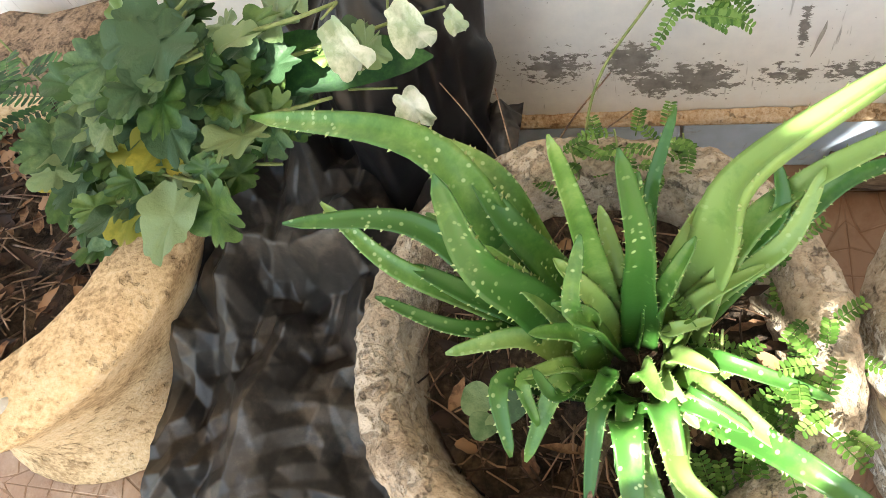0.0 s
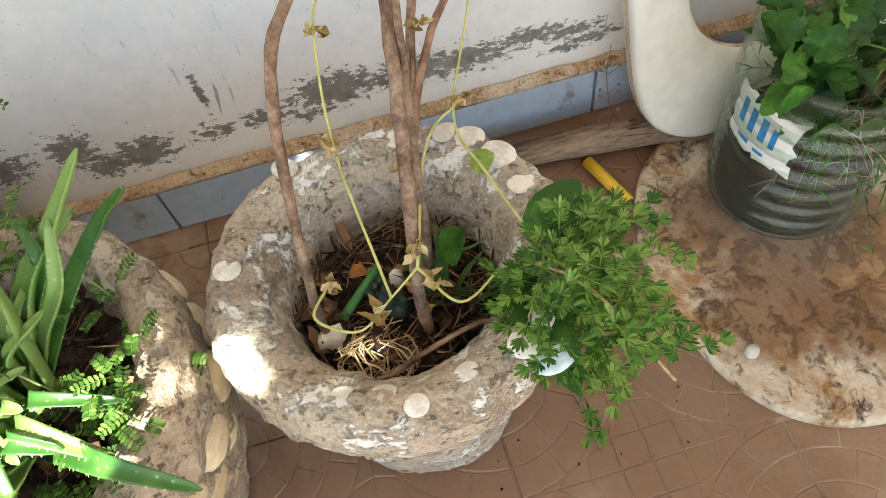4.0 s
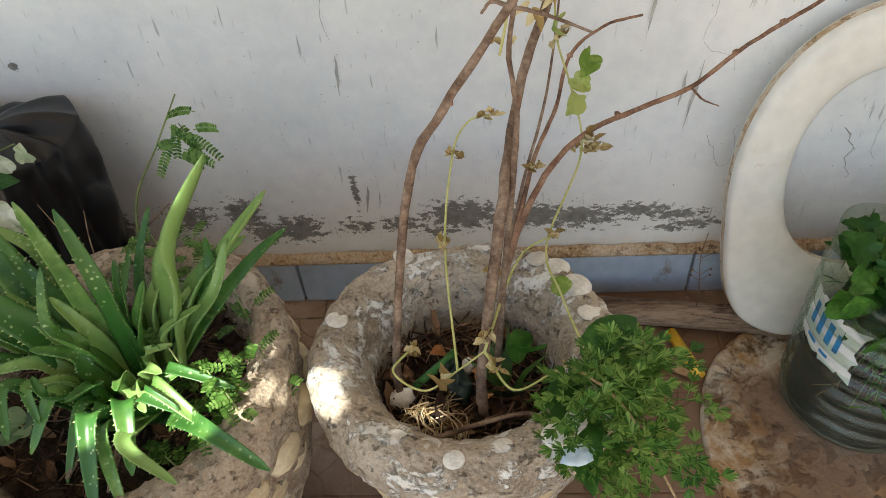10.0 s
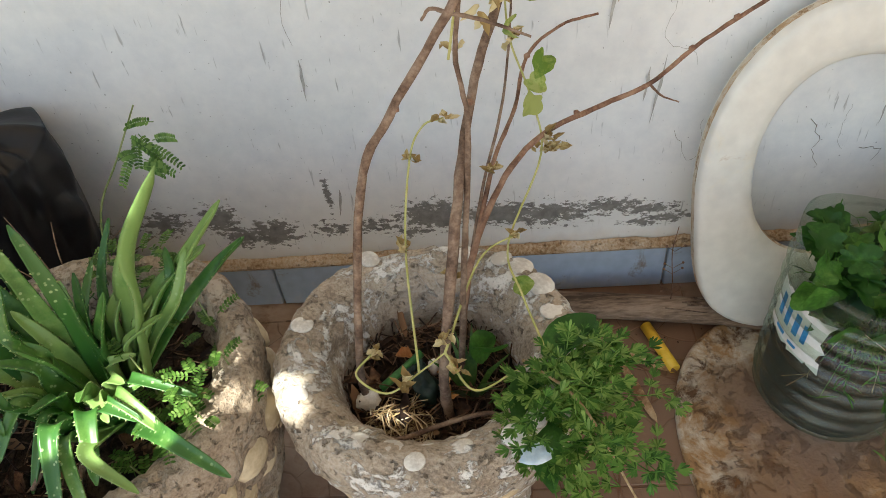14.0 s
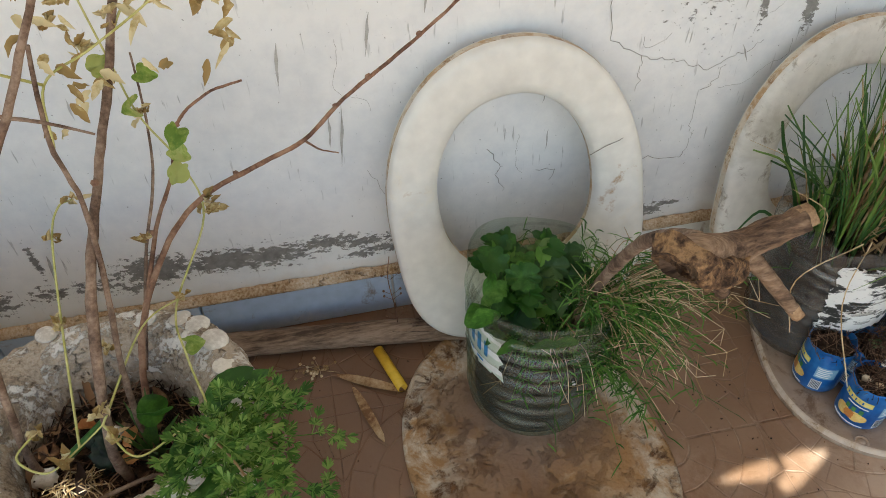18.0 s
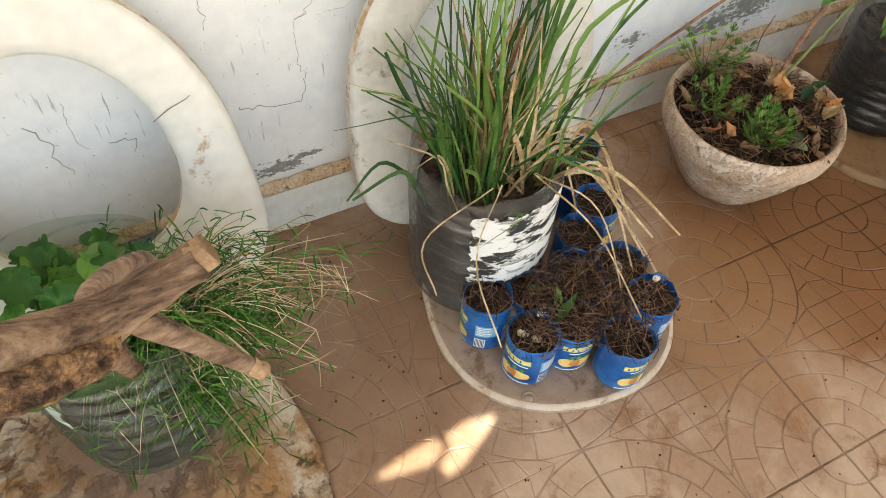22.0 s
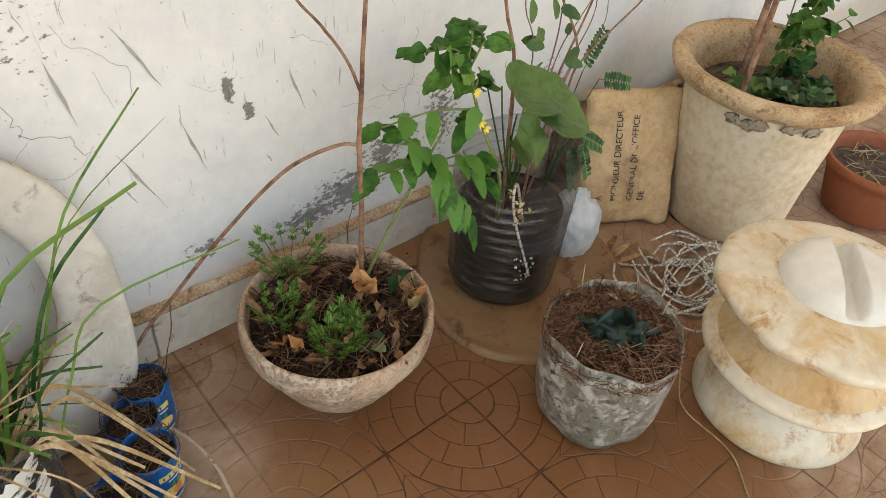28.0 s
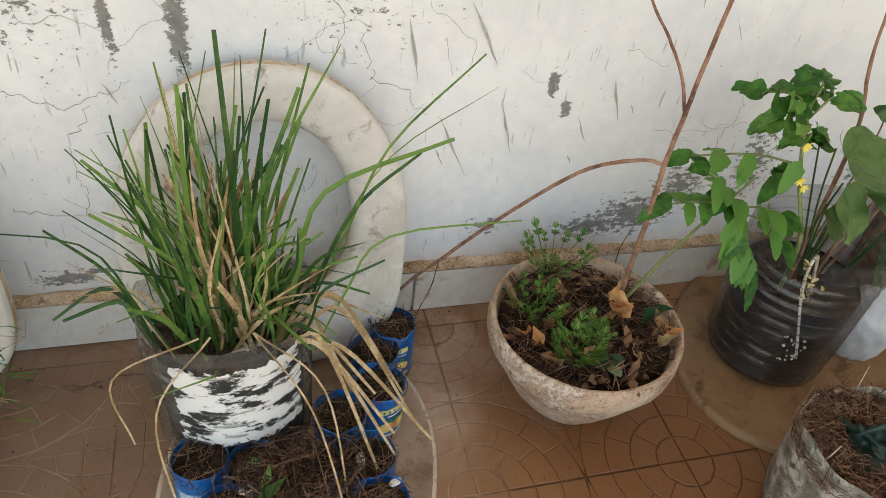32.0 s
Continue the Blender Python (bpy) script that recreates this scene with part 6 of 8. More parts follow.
def seat_ring(w, l, hw, hl, hy, thick=0.022, seg=72):
    bm = bmesh.new()
    prof = ((0, 0.0), (0.008, 0.5), (0.03, 0.80), (0.08, 0.95), (0.2, 1.0), (0.75, 0.95), (0.9, 0.80), (0.97, 0.55), (0.995, 0.25), (1.0, 0.0))
    rings = []
    for f, h in prof:
        ring = []
        for i in range(seg):
            a = 2 * math.pi * i / seg
            ox, oy = egg(a, w, l, .55)
            ix, iy = egg(a, hw, hl, .85)
            iy += hy
            ring.append(bm.verts.new((ox + (ix - ox) * f, oy + (iy - oy) * f, thick * h)))
        rings.append(ring)
    rings.append([bm.verts.new((v.co.x, v.co.y, -0.002)) for v in rings[-1]])
    rings.append([bm.verts.new((v.co.x, v.co.y, -0.002)) for v in rings[0]])
    rings.append(rings[0])
    for a, b in zip(rings, rings[1:]):
        for i in range(seg):
            f = bm.faces.new((a[i], a[(i + 1) % seg], b[(i + 1) % seg], b[i]))
            f.material_index = 1 if a is rings[0] or b is rings[-4] or a is rings[-4] else 0
    return bm


def lid_plate(w, l, thick=0.012, seg=72, dish=0.004):
    bm = bmesh.new()
    rings = []
    for f, h in ((1.0, 0.0), (1.0, 0.6), (0.985, 0.95), (0.965, 1.0), (0.93, 0.78), (0.85, 0.66), (0.6, 0.62), (0.3, 0.6), (0.02, 0.6)):
        rings.append([bm.verts.new((egg(2 * math.pi * i / seg, w * f, l * f)[0], egg(2 * math.pi * i / seg, w * f, l * f)[1], thick * h)) for i in range(seg)])
    for a, b in zip(rings, rings[1:]):
        for i in range(seg):
            f = bm.faces.new((a[i], a[(i + 1) % seg], b[(i + 1) % seg], b[i]))
            f.material_index = 1 if a in rings[1:3] else 0
    bm.faces.new(rings[-1])
    return bm


def leaning(ob, x, y, z, lean, spin):
    """Stands a flat thing on its edge against the wall."""
    ob.matrix_basis = pose(x, y, z) @ pose(0, 0, 0, 90 - lean, 0, 0) @ pose(0, 0, 0, 0, 0, spin)


t = thing("toilet_ring", "cream white plastic toilet seat leaning against the wall", "toilet seat", group="toilet seats")
part("ring", seat_ring(0.375, 0.485, 0.225, 0.285, 0.022), [plastic_cream, plastic_edge], t)
bm = tube(bmesh.new(), [(.108, .05, .016), (.128, .062, .023), (.15, .066, .0225), (.172, .075, .017)], .0007, .0004, 4)
part("crack", bm, crack_dark, t, "hairline crack")
leaning(t, 1.228, -0.062, 0.2535, 10, 6)
t = thing("toilet_ring", "dirty off-white toilet seat leaning behind the grass", "toilet seat", group="toilet seats")
part("ring", seat_ring(0.368, 0.445, 0.215, 0.262, 0.020), [plastic_dirty, plastic_edge], t)
leaning(t, 1.738, -0.058, 0.2335, 9, -2)

for lab, x, y, turn, w, l, mat, name in (("toilet lid lying on the floor, caked with brown mud", 1.192, -0.312, 8, .365, .455, plastic_mud, 1), ("dusty toilet lid lying on the floor under cans", 1.762, -0.258, -14, .350, .415, plastic_dust, 2),
                                         ("tan dirty toilet lid lying on the floor", 2.545, -0.195, -30, .37, .43, plastic_tan, 3)):
    t = thing("toilet_cover", lab, "toilet lid", x, y, 0.0, turn, "toilet lids")
    part("lid", lid_plate(w, l), [mat, plastic_rim if name == 2 else mat], t)
    rot = Matrix.Rotation(radians(-turn), 3, "Z")
    bolts = {1: ((1.074, -.423), (1.32, -.449)), 2: ((1.647, -.416), (1.876, -.399)), 3: ()}[name]
    for bx, by in bolts:
        q = rot @ Vector((bx - x, by - y, 0))
        if name == 1:
            bm = lathe([(.0075, .006), (.008, .012), (.0075, .018), (.005, .0205), (.0003, .021)], 18, centre=(q.x, q.y, 0))
            part("bumper", bm, shell_white, t, "round white bumper")
        else:
            bm = lathe([(.0105, .007), (.0105, .0112), (.008, .0114), (.0075, .0095), (.0055, .0095), (.005, .0115), (.0003, .0115)], 18, centre=(q.x, q.y, 0))
            part("bumper_socket", bm, plastic_dust, t, "round bumper socket")

# ---------- bottle planters ----------
def ribs(z, pitch=0.021):
    return (0.0014 if pitch < .03 else .0032) * math.sin(z * 2 * math.pi / pitch)


def bottle_profile(r, h, foot=0.012, n=96, pitch=0.021):
    out = [(0.02, 0.004), (r * 0.7, 0.0), (r * 0.9, 0.002), (r * 0.985, foot)]
    for k in range(1, n + 1):
        z = foot + (h - foot) * k / n
        out.append((r + (ribs(z, pitch) if z < h * 0.86 else 0.0) + 0.002 * math.sin(z * 9), z))
    return out


def cut_top(bm, h, fn):
    for v in bm.verts:
        a = math.atan2(v.co.y, v.co.x)
        if v.co.z > 0.5 * h:
            f = (v.co.z - 0.5 * h) / (0.5 * h)
            v.co.z = 0.5 * h + f * (fn(a) - 0.5 * h)


def bottle(x, y, z, r, h, label, mats, fill, cut, lean=1.0, turn=0.0, pitch=0.021):
    """The lower half of a large water bottle, filled with soil to a height."""
    t = thing("bottle_planter", label, "planter", x, y, z, turn, "cut bottle planters")
    bm = lathe([p for p in bottle_profile(r, h, pitch=pitch)], 56, 0.0022, 14, x * 9, lambda a, k: 0.0)
    cut_top(bm, h, cut)
    if lean != 1.0:
        for v in bm.verts:
            f = 1 + (lean - 1) * v.co.z / h
            v.co.x, v.co.y = v.co.x * f, v.co.y * f
    part("wall", bm, mats[0], t)
    inner = lathe([(r * 0.9, 0.009), (r - 0.0085, 0.02), ((r - 0.0085) * (1 + (lean - 1) * fill / h), fill)], 48, 0.0015, 20, x)
    part("earth", inner, mats[1], t, "dark soil seen through the plastic")
    part("soil", cap(bmesh.new(), (r - 0.0085) * (1 + (lean - 1) * fill / h), fill - 0.003, 32, 0.008, 28, x, 5, 0.006), soil, t)
    return t


R = random.Random(33)
B1 = (1.217, -0.222)
t = bottle(B1[0], B1[1], 0.0085, 0.092, 0.27, "cut clear greenish water bottle used as a planter", (film_green, bottle_grey), 0.105, lambda a: 0.262 + 0.022 * math.cos(a - 2.6) + 0.006 * math.sin(3 * a), 1.04, pitch=.031)
part("label", strip_on_round(.0935, radians(168), radians(222), .135, .215, .0012, 14, 8, .006, R), label_white, t, "torn white paper label")
for k, (a0, z0, w, h) in enumerate(((176, .168, .9, .035), (186, .166, .9, .035), (196, .165, .9, .034), (205, .164, .7, .03), (180, .148, 1.8, .006), (196, .146, 1.4, .005))):
    part("print", strip_on_round(.0935, radians(a0), radians(a0 + 6 * w), z0, z0 + h, .0022, 4, 1), ink_blue, t, "blue print")
bm = bmesh.new()
blob(bm, (.021, -.0945, .139), (.004, .002, .003), .3, R, 2)
part("lime_spot", bm, shell_white, t, "white splash")


def weeds(name, label, x, y, z, n, rx, mat, drymat, rnd, lean=(0, 0), tall=.1, dry=0.3):
    """A tangle of thin-bladed grass with dry stalks."""
    t = thing(name, label, "grass", x, y, z)
    g, d = bmesh.new(), bmesh.new()
    for k in range(n):
        a = rnd.uniform(0, 6.28)
        root = Vector((math.cos(a) * rx * rnd.random(), math.sin(a) * rx * rnd.random(), 0))
        out = Vector((math.cos(a) * rnd.uniform(.1, .8) + lean[0], math.sin(a) * rnd.uniform(.1, .8) + lean[1], rnd.uniform(.3, 1.0))) * tall * rnd.uniform(.5, 1.15)
        bend = Vector((out.x * .7, out.y * .7, -tall * rnd.uniform(.0, .7)))
        path = smooth_path([root, root + out * .55, root + out * .9 + bend * .25, root + out + bend], 3)
        if rnd.random() < dry:
            tube(d, path, .0007, .0004, 3)
            if rnd.random() < .4:
                for q in range(3):
                    e = Vector((rnd.gauss(0, 1), rnd.gauss(0, 1), rnd.gauss(0, 1))).normalized() * .03
                    tube(d, [path[-1], path[-1] + e], .0006, .0004, 3)
        else:
            tube(g, path, .0006, .0004, 3)
            for q in range(2, len(path), 1):
                e = Vector((rnd.gauss(0, 1), rnd.gauss(0, 1), rnd.uniform(-.3, .7))).normalized() * rnd.uniform(.014, .030)
                blade(g, [path[q], path[q] + e * .4, path[q] + e * .8 - Vector((0, 0, .003)), path[q] + e - Vector((0, 0, .006))], [.0006, .0010, .0008, .0001], (rnd.gauss(0, .5), rnd.gauss(0, .5), 1))
    part("foliage", g, mat, t)
    part("straw", d, drymat, t, "straw-coloured dry stalks")
    return t


weeds("wild_grass", "tangle of green and dry wild grass overflowing the bottle", 1.255, -0.225, 0.135, 330, .055, leaf_bright, dry_grass, R, (.25, -.10), .112, .12)
weeds("dry_grass_fringe", "fringe of dry yellow grass hanging over the bottle edge", 1.29, -0.245, 0.22, 190, .03, leaf_bright, dry_grass, R, (.42, -.30), .085, .6)
t = thing("lobed_leaf_seedlings", "green lobed seedlings growing inside the cut bottle", "plant", B1[0] - .03, B1[1], 0.125)
for (dx, dy, z, s) in ((-.035, .03, .16, .05), (-.03, .0, .15, .045), (-.045, .01, .17, .05), (.0, .04, .15, .05), (.02, .03, .165, .045), (-.02, .045, .17, .045), (.035, .045, .18, .035), (-.01, .02, .13, .045), (-.05, -.01, .12, .05), (.0, -.01, .12, .035), (.055, .04, .16, .04), (.06, .02, .13, .05), (.03, .0, .14, .045)):
    tip = Vector((dx * .8 + .016, dy, z - .035))
    bm = tube(bmesh.new(), smooth_path([(dx * .3, dy * .3, 0), (dx * .6, dy * .5, z * .6), tip], 4), .0012, .0008, 5)
    for j in range(4):
        a = R.uniform(0, 6.28)
        lobed(bm, tip, (math.cos(a), math.sin(a), R.uniform(-.3, .6)), s * 1.05, R, (R.uniform(-.5, .5), -.8, 1), R.choice((7, 9)), .27, .75, .35, .35, .5)
    part("seedling", bm, (leaf_dark, leaf_broad, leaf_bright)[R.choice((0, 2, 2, 2, 1))], t)
for (dx, dy, z, a) in ((-.058, -.035, .10, 2.6), (-.03, -.07, .085, 4.2), (.005, -.078, .088, 4.7), (.03, -.078, .085, 5.0), (-.055, -.05, .12, 3.4)):
    bm = bmesh.new()
    leaf(bm, (dx, dy, z), (math.cos(a) * .3, math.sin(a) * .3, .9), .045, .04, R, (0, -1, .2), .05, .05, 9, .1, .2)
    part("round_leaf", bm, leaf_bright, t, "rounded bright green leaf")

# driftwood on its stick
t = thing("driftwood", "knotted dry driftwood piece held up on a curved stick", "driftwood", 1.235, -0.225, 0.12)
O = Vector((1.235, -0.225, 0.12))
part("stick", tube(bmesh.new(), smooth_path([(.03, 0, 0), (.045, -.02, .12), (.05, -.09, .27), (.03, -.19, .385), (.02, -.25, .43)], 8), .0085, .0065, 10, .1, R), bark, t, "curved dark stick")


def wood_lump(pts, radii, rnd, amp, seg=18, cap_in=True):
    path = smooth_path(pts, 6)
    fr = frames_along(path)
    rs = np.interp(np.linspace(0, 1, len(path)), np.linspace(0, 1, len(radii)), radii)
    bm = bmesh.new()
    rings = []
    for (p, tt, s, u), r in zip(fr, rs):
        ring = []
        for i in range(seg):
            a = 2 * math.pi * i / seg
            d = (s * math.cos(a) + u * math.sin(a))
            q = p + d * r
            q += d * (noisy(q, amp, 45, 3) + noisy(q, amp * .6, 120, 5) + amp * .7 * (abs(math.sin(2 * a + .6)) - .6))
            ring.append(bm.verts.new(q))
        rings.append(ring)
    for a, b in zip(rings, rings[1:]):
        for i in range(seg):
            bm.faces.new((a[i], a[(i + 1) % seg], b[(i + 1) % seg], b[i]))
    for ring, d in ((rings[0], 1), (rings[-1], -1)):
        c = sum((v.co for v in ring), Vector()) / seg
        inn = [bm.verts.new(c.lerp(v.co, .55) + (fr[0][1] if d > 0 else -fr[-1][1]) * .006) for v in ring]
        cc = bm.verts.new(c + (fr[0][1] if d > 0 else -fr[-1][1]) * .010)
        for i in range(seg):
            bm.faces.new((ring[i], ring[(i + 1) % seg], inn[(i + 1) % seg], inn[i]))
            bm.faces.new((inn[i], inn[(i + 1) % seg], cc))
    return bm


P0 = [Vector(p) - O for p in LOG_MAIN]
P1 = [Vector(p) - O for p in LOG_LEG]
log = part("log", wood_lump(P0, (.0135, .0165, .0150, .0122, .0098), R, .0026, 34), driftwood, t)
part("knot", wood_lump([P0[0] + Vector((.006, .004, .004)), P0[0] + Vector((-.004, -.004, -.001))], (.0215, .0175), R, .005, 30), rot_dark, log, "dark rotten knot")
part("hollow", wood_lump([P0[0] + Vector((.006, -.006, .002)), P0[1] + Vector((.004, -.011, -.006)), P0[1].lerp(P0[2], .5) + Vector((.004, -.013, -.006)), P0[2] + Vector((.004, -.012, -.005)), P0[2].lerp(P0[3], .6) + Vector((0, -.009, -.004))], (.010, .0125, .0115, .0085, .004), R, .005, 26), rot_dark, log, "rotten golden-brown hollow")
part("broken_end", wood_lump([P0[-1] + Vector((-.004, 0, -.001)), P0[-1] + Vector((.006, .001, .003))], (.0095, .0085), R, .003, 14), wood_raw, log, "pale splintered end")
part("branch_stub", wood_lump(P1, (.0085, .0066, .0056), R, .0016, 14), driftwood, log, "broken branch stub")
part("stub_end", wood_lump([P1[-1] + Vector((-.004, .002, .005)), P1[-1] + Vector((.003, -.002, -.004))], (.0062, .0052), R, .002, 12), wood_raw, log, "pale broken end")
part("branch_stub", wood_lump([Vector(p) - O for p in LOG_STUB], (.010, .009, .006), R, .002, 14), driftwood, log, "short side stub")

# ---------- lemongrass bottle ----------
R = random.Random(44)
B2 = (1.683, -0.196)
t = bottle(B2[0], B2[1], 0.0085, 0.093, 0.255, "cut clear water bottle planter with flaking white paint", (film_grey, bottle_dark), 0.19, lambda a: 0.252 + 0.008 * math.sin(4 * a + 1) + 0.005 * math.sin(9 * a), 1.02)
part("paint_patch", strip_on_round(.0962, radians(-128), radians(-38), .095, .222, .0014, 40, 18, .004, R), paint_flake, t, "flaking white paint with dark cracks")
t = thing("lemongrass", "large clump of green lemongrass with cut blade tips", "grass", B2[0], B2[1], 0.15)
O = Vector((B2[0], B2[1], 0.15))
TIPS = [(1.63, -.17, .494), (1.675, -.2, .522), (1.704, -.23, .586), (1.723, -.2, .548), (1.748, -.16, .554), (1.772, -.22, .526), (1.812, -.2, .557), (1.785, -.18, .529), (1.952, -.2, .545), (1.97, -.2, .509), (1.931, -.2, .45), (1.897, -.2, .435), (1.593, -.24, .461),
        (1.575, -.22, .471), (1.582, -.26, .429), (1.564, -.25, .41), (1.581, -.28, .389), (1.591, -.3, .331), (1.63, -.24, .479), (1.852, -.26, .344), (2.026, -.2, .333), (1.456, -.3, .455), (1.66, -.3, .45), (1.76, -.3, .44)]
for k in range(150):
    if k < len(TIPS):
        tip = Vector(TIPS[k]) - O
    else:
        a = R.uniform(0, 6.28)
        s = R.uniform(.15, 1.0)
        tip = Vector((math.cos(a) * .185 * s, math.sin(a) * .13 * s, .37 - .20 * s * s + R.uniform(-.15, .03)))
    root = Vector((tip.x * .26 + R.uniform(-.036, .036), tip.y * .26 + R.uniform(-.036, .036), .03))
    bend = Vector((R.uniform(-.022, .022) + tip.x * -.10, R.uniform(-.02, .02), .24 * math.hypot(tip.x, tip.y)))
    mid = root.lerp(tip, .55) + bend
    path = smooth_path([root, root.lerp(mid, .5) + Vector((R.uniform(-.006, .006), 0, .01)), mid, tip], 4)
    w = R.choice((.0009, .0014, .0018, .0023, .0030)) if k not in (8, 9, 20, 21) else .0014
    ws = [w * (.75 + .4 * min(1, f * 3)) * (1 - (.45 if k % 3 else .85) * f ** 3) for f in [i / (len(path) - 1) for i in range(len(path))]]
    bm = blade(bmesh.new(), path, ws, (R.uniform(-.8, .8), -1 + R.uniform(-.7, .7), R.uniform(0, .8)), .4)
    part("blade", bm, dry_grass if k > 84 and k % 3 == 0 else grass_green, t)
for k in range(40):
    a = R.uniform(-2.8, .6)
    if k < 8:
        e = Vector((R.uniform(.13, .25), R.uniform(-.16, -.03), R.uniform(-.10, .02)))
        mid = Vector((e.x * .62, e.y * .62, R.uniform(.07, .12)))
        start = (.05, -.04, .05)
    else:
        e = Vector((math.cos(a) * R.uniform(.02, .08), math.sin(a) * R.uniform(.02, .07), R.uniform(.06, .22)))
        mid = e * .5 + Vector((0, 0, .04))
        start = (e.x * .3, e.y * .3, 0)
    bm = blade(bmesh.new(), smooth_path([start, Vector(start).lerp(mid, .5) + Vector((0, 0, .02)), mid, e], 4), [.0022, .0026, .003, .003, .003, .0028, .0028, .0026, .0024, .0022, .002, .0018, .0014], (.3, -1, .5), .3)
    part("dry_blade", bm, dry_grass, t, "dry straw-coloured blade")
for k in range(26):
    a, s = R.uniform(0, 6.28), R.uniform(.1, .7)
    tip = Vector((math.cos(a) * .13 * s, math.sin(a) * .11 * s, R.uniform(.12, .30)))
    root = Vector((tip.x * .25, tip.y * .25, .03))
    path = smooth_path([root, root.lerp(tip, .5) + Vector((R.uniform(-.02, .02), R.uniform(-.02, .02), .02)), tip], 5)
    part("dry_blade", blade(bmesh.new(), path, [R.choice((.0018, .0026, .0034)) * (1 - .5 * i / 10) for i in range(len(path))], (R.uniform(-.8, .8), -1, .3), .5), dead_leaf if k % 2 else dry_grass, t, "dry straw-coloured blade")
for e, m in (((.115, -.225, -.05), (.085, -.13, .04)), ((-.062, -.175, -.06), (-.075, -.115, .05)), ((-.11, -.09, -.03), (-.12, -.07, .06)), ((.12, -.19, -.075), (.10, -.11, .05))):
    bm = blade(bmesh.new(), smooth_path([(e[0] * .25, -.06, .10), Vector(m), e], 6), [.0011] * 12 + [.0008], (0, -1, .5), .3)
    part("dry_blade", bm, dry_grass, t, "dry straw-coloured blade")

# ---------- cans ----------
CAN_R, CAN_H = 0.0325, 0.092


def can(x, y, face, h, rnd, tilt=0.0, z=0.0105, label="cut blue drink can used as a seedling pot"):
    """A drink can with its top cut off, printed, filled with soil and needles. face: the angle to which the fruit picture looks."""
    t = thing("can_planter", label, "can", x, y, z, face, "blue can planters")
    rr = CAN_R
    bm = lathe([(rr * .72, .004), (rr * .78, 0), (rr * .86, .003), (rr, .010)] + [(rr, .010 + (h - .010) * f) for f in (.25, .5, .75, .93)] + [(rr + rnd.uniform(-.001, .001), h), (rr - .0006, h - .001), (rr - .0008, h * .6)], 36, .0006, 30, x * 7)
    jag = [rnd.uniform(-.004, .003) for _ in range(12)]
    for v in bm.verts:
        if v.co.z > h * .9:
            v.co.z += jag[int((math.atan2(v.co.y, v.co.x) + math.pi) / 6.2832 * 11.99)]
    part("body", bm, can_blue, t)
    part("soil", cap(bmesh.new(), rr - .001, h - .014, 20, .004, 60, x * 3, 3, .004), soil, t)
    part("needles", scatter(bmesh.new(), rnd, 60, rr * 1.0, h - .010, .05, .0006, .5, curve=.6), needle, t)
    pr = lambda nm, a0, a1, z0, z1, mat, off=.0006, sg=5: part(nm, strip_on_round(rr, radians(a0), radians(a1), z0, z1, off, sg), mat, t)
    pr("print_band", -38, 38, .058, .068, print_gold)
    for k, (a, wd) in enumerate(((-30, 10), (-17, 9), (-5, 8), (6, 3), (13, 10))):
        pr("print_gap", a, a + wd * .38, .0605, .0655, can_blue, .0010, 2)
    pr("print_line", -20, 34, .0515, .0540, print_white)
    for a, r2, mat in ((-20, .011, fruit_yellow), (16, .0105, fruit_yellow), (0, .0085, fruit_orange), (28, .008, fruit_yellow)):
        g = bmesh.new()
        vs = [g.verts.new((math.cos(radians(a) + math.cos(q) * r2 / rr) * (rr + .0007), math.sin(radians(a) + math.cos(q) * r2 / rr) * (rr + .0007), .030 + math.sin(q) * r2 * .95)) for q in [2 * math.pi * i / 16 for i in range(16)]]
        c = g.verts.new((math.cos(radians(a)) * (rr + .0010), math.sin(radians(a)) * (rr + .0010), .030))
        for i in range(16):
            g.faces.new((c, vs[i], vs[(i + 1) % 16]))
        part("fruit_picture", g, mat, t)
    for a in (-12, 4, 22):
        pr("leaf_picture", a - 5, a + 5, .039, .048, print_green, .0009, 3)
    pr("print_line", -42, 42, .0115, .0140, print_white)
    pr("text_panel", 62, 112, .040, .064, can_pale, .0006, 6)
    for k in range(5):
        pr("text_line", 66, 66 + rnd.uniform(28, 42), .0435 + k * .004, .0455 + k * .004, print_white, .0009, 4)
    pr("barcode_panel", 62, 88, .014, .034, print_white, .0006, 4)
    for k in range(7):
        pr("barcode_bar", 64 + k * 3.2, 65.6 + k * 3.2, .016, .033, ink_dark, .0010, 1)
    for k in range(10):
        pr("text_line", 128 + (k % 2), 128 + rnd.uniform(40, 62), .018 + k * .0038, .0195 + k * .0038, print_white, .0006, 5)
    return t


R = random.Random(55)
for x, y, face, h in ((1.640, -.302, -205, .093), (1.666, -.373, -160, .089), (1.724, -.378, -105, .084), (1.772, -.431, -92, .089), (1.836, -.392, -160, .09), (1.833, -.329, 40, .088), (1.806, -.263, 30, .09), (1.700, -.314, 120, .082), (1.864, -.224, -60, .088), (1.902, -.116, -95, .092), (1.768, -.325, 200, .083), (1.868, -.160, -80, .080)):
    can(x, y, face, h, R, z=0.0105 if not (x > 1.895) else 0.0)
for x, y in ((1.735, -.345), (1.775, -.385), (1.77, -.335), (1.72, -.36)):
    t = thing("needle_tangle", "tangle of dry brown needles lying over the cans", "needles", x, y, 0.092, group="needle tangles")
    part("needles", scatter(bmesh.new(), R, 150, .05, .0, .08, .0006, .6, curve=.7), needle, t)
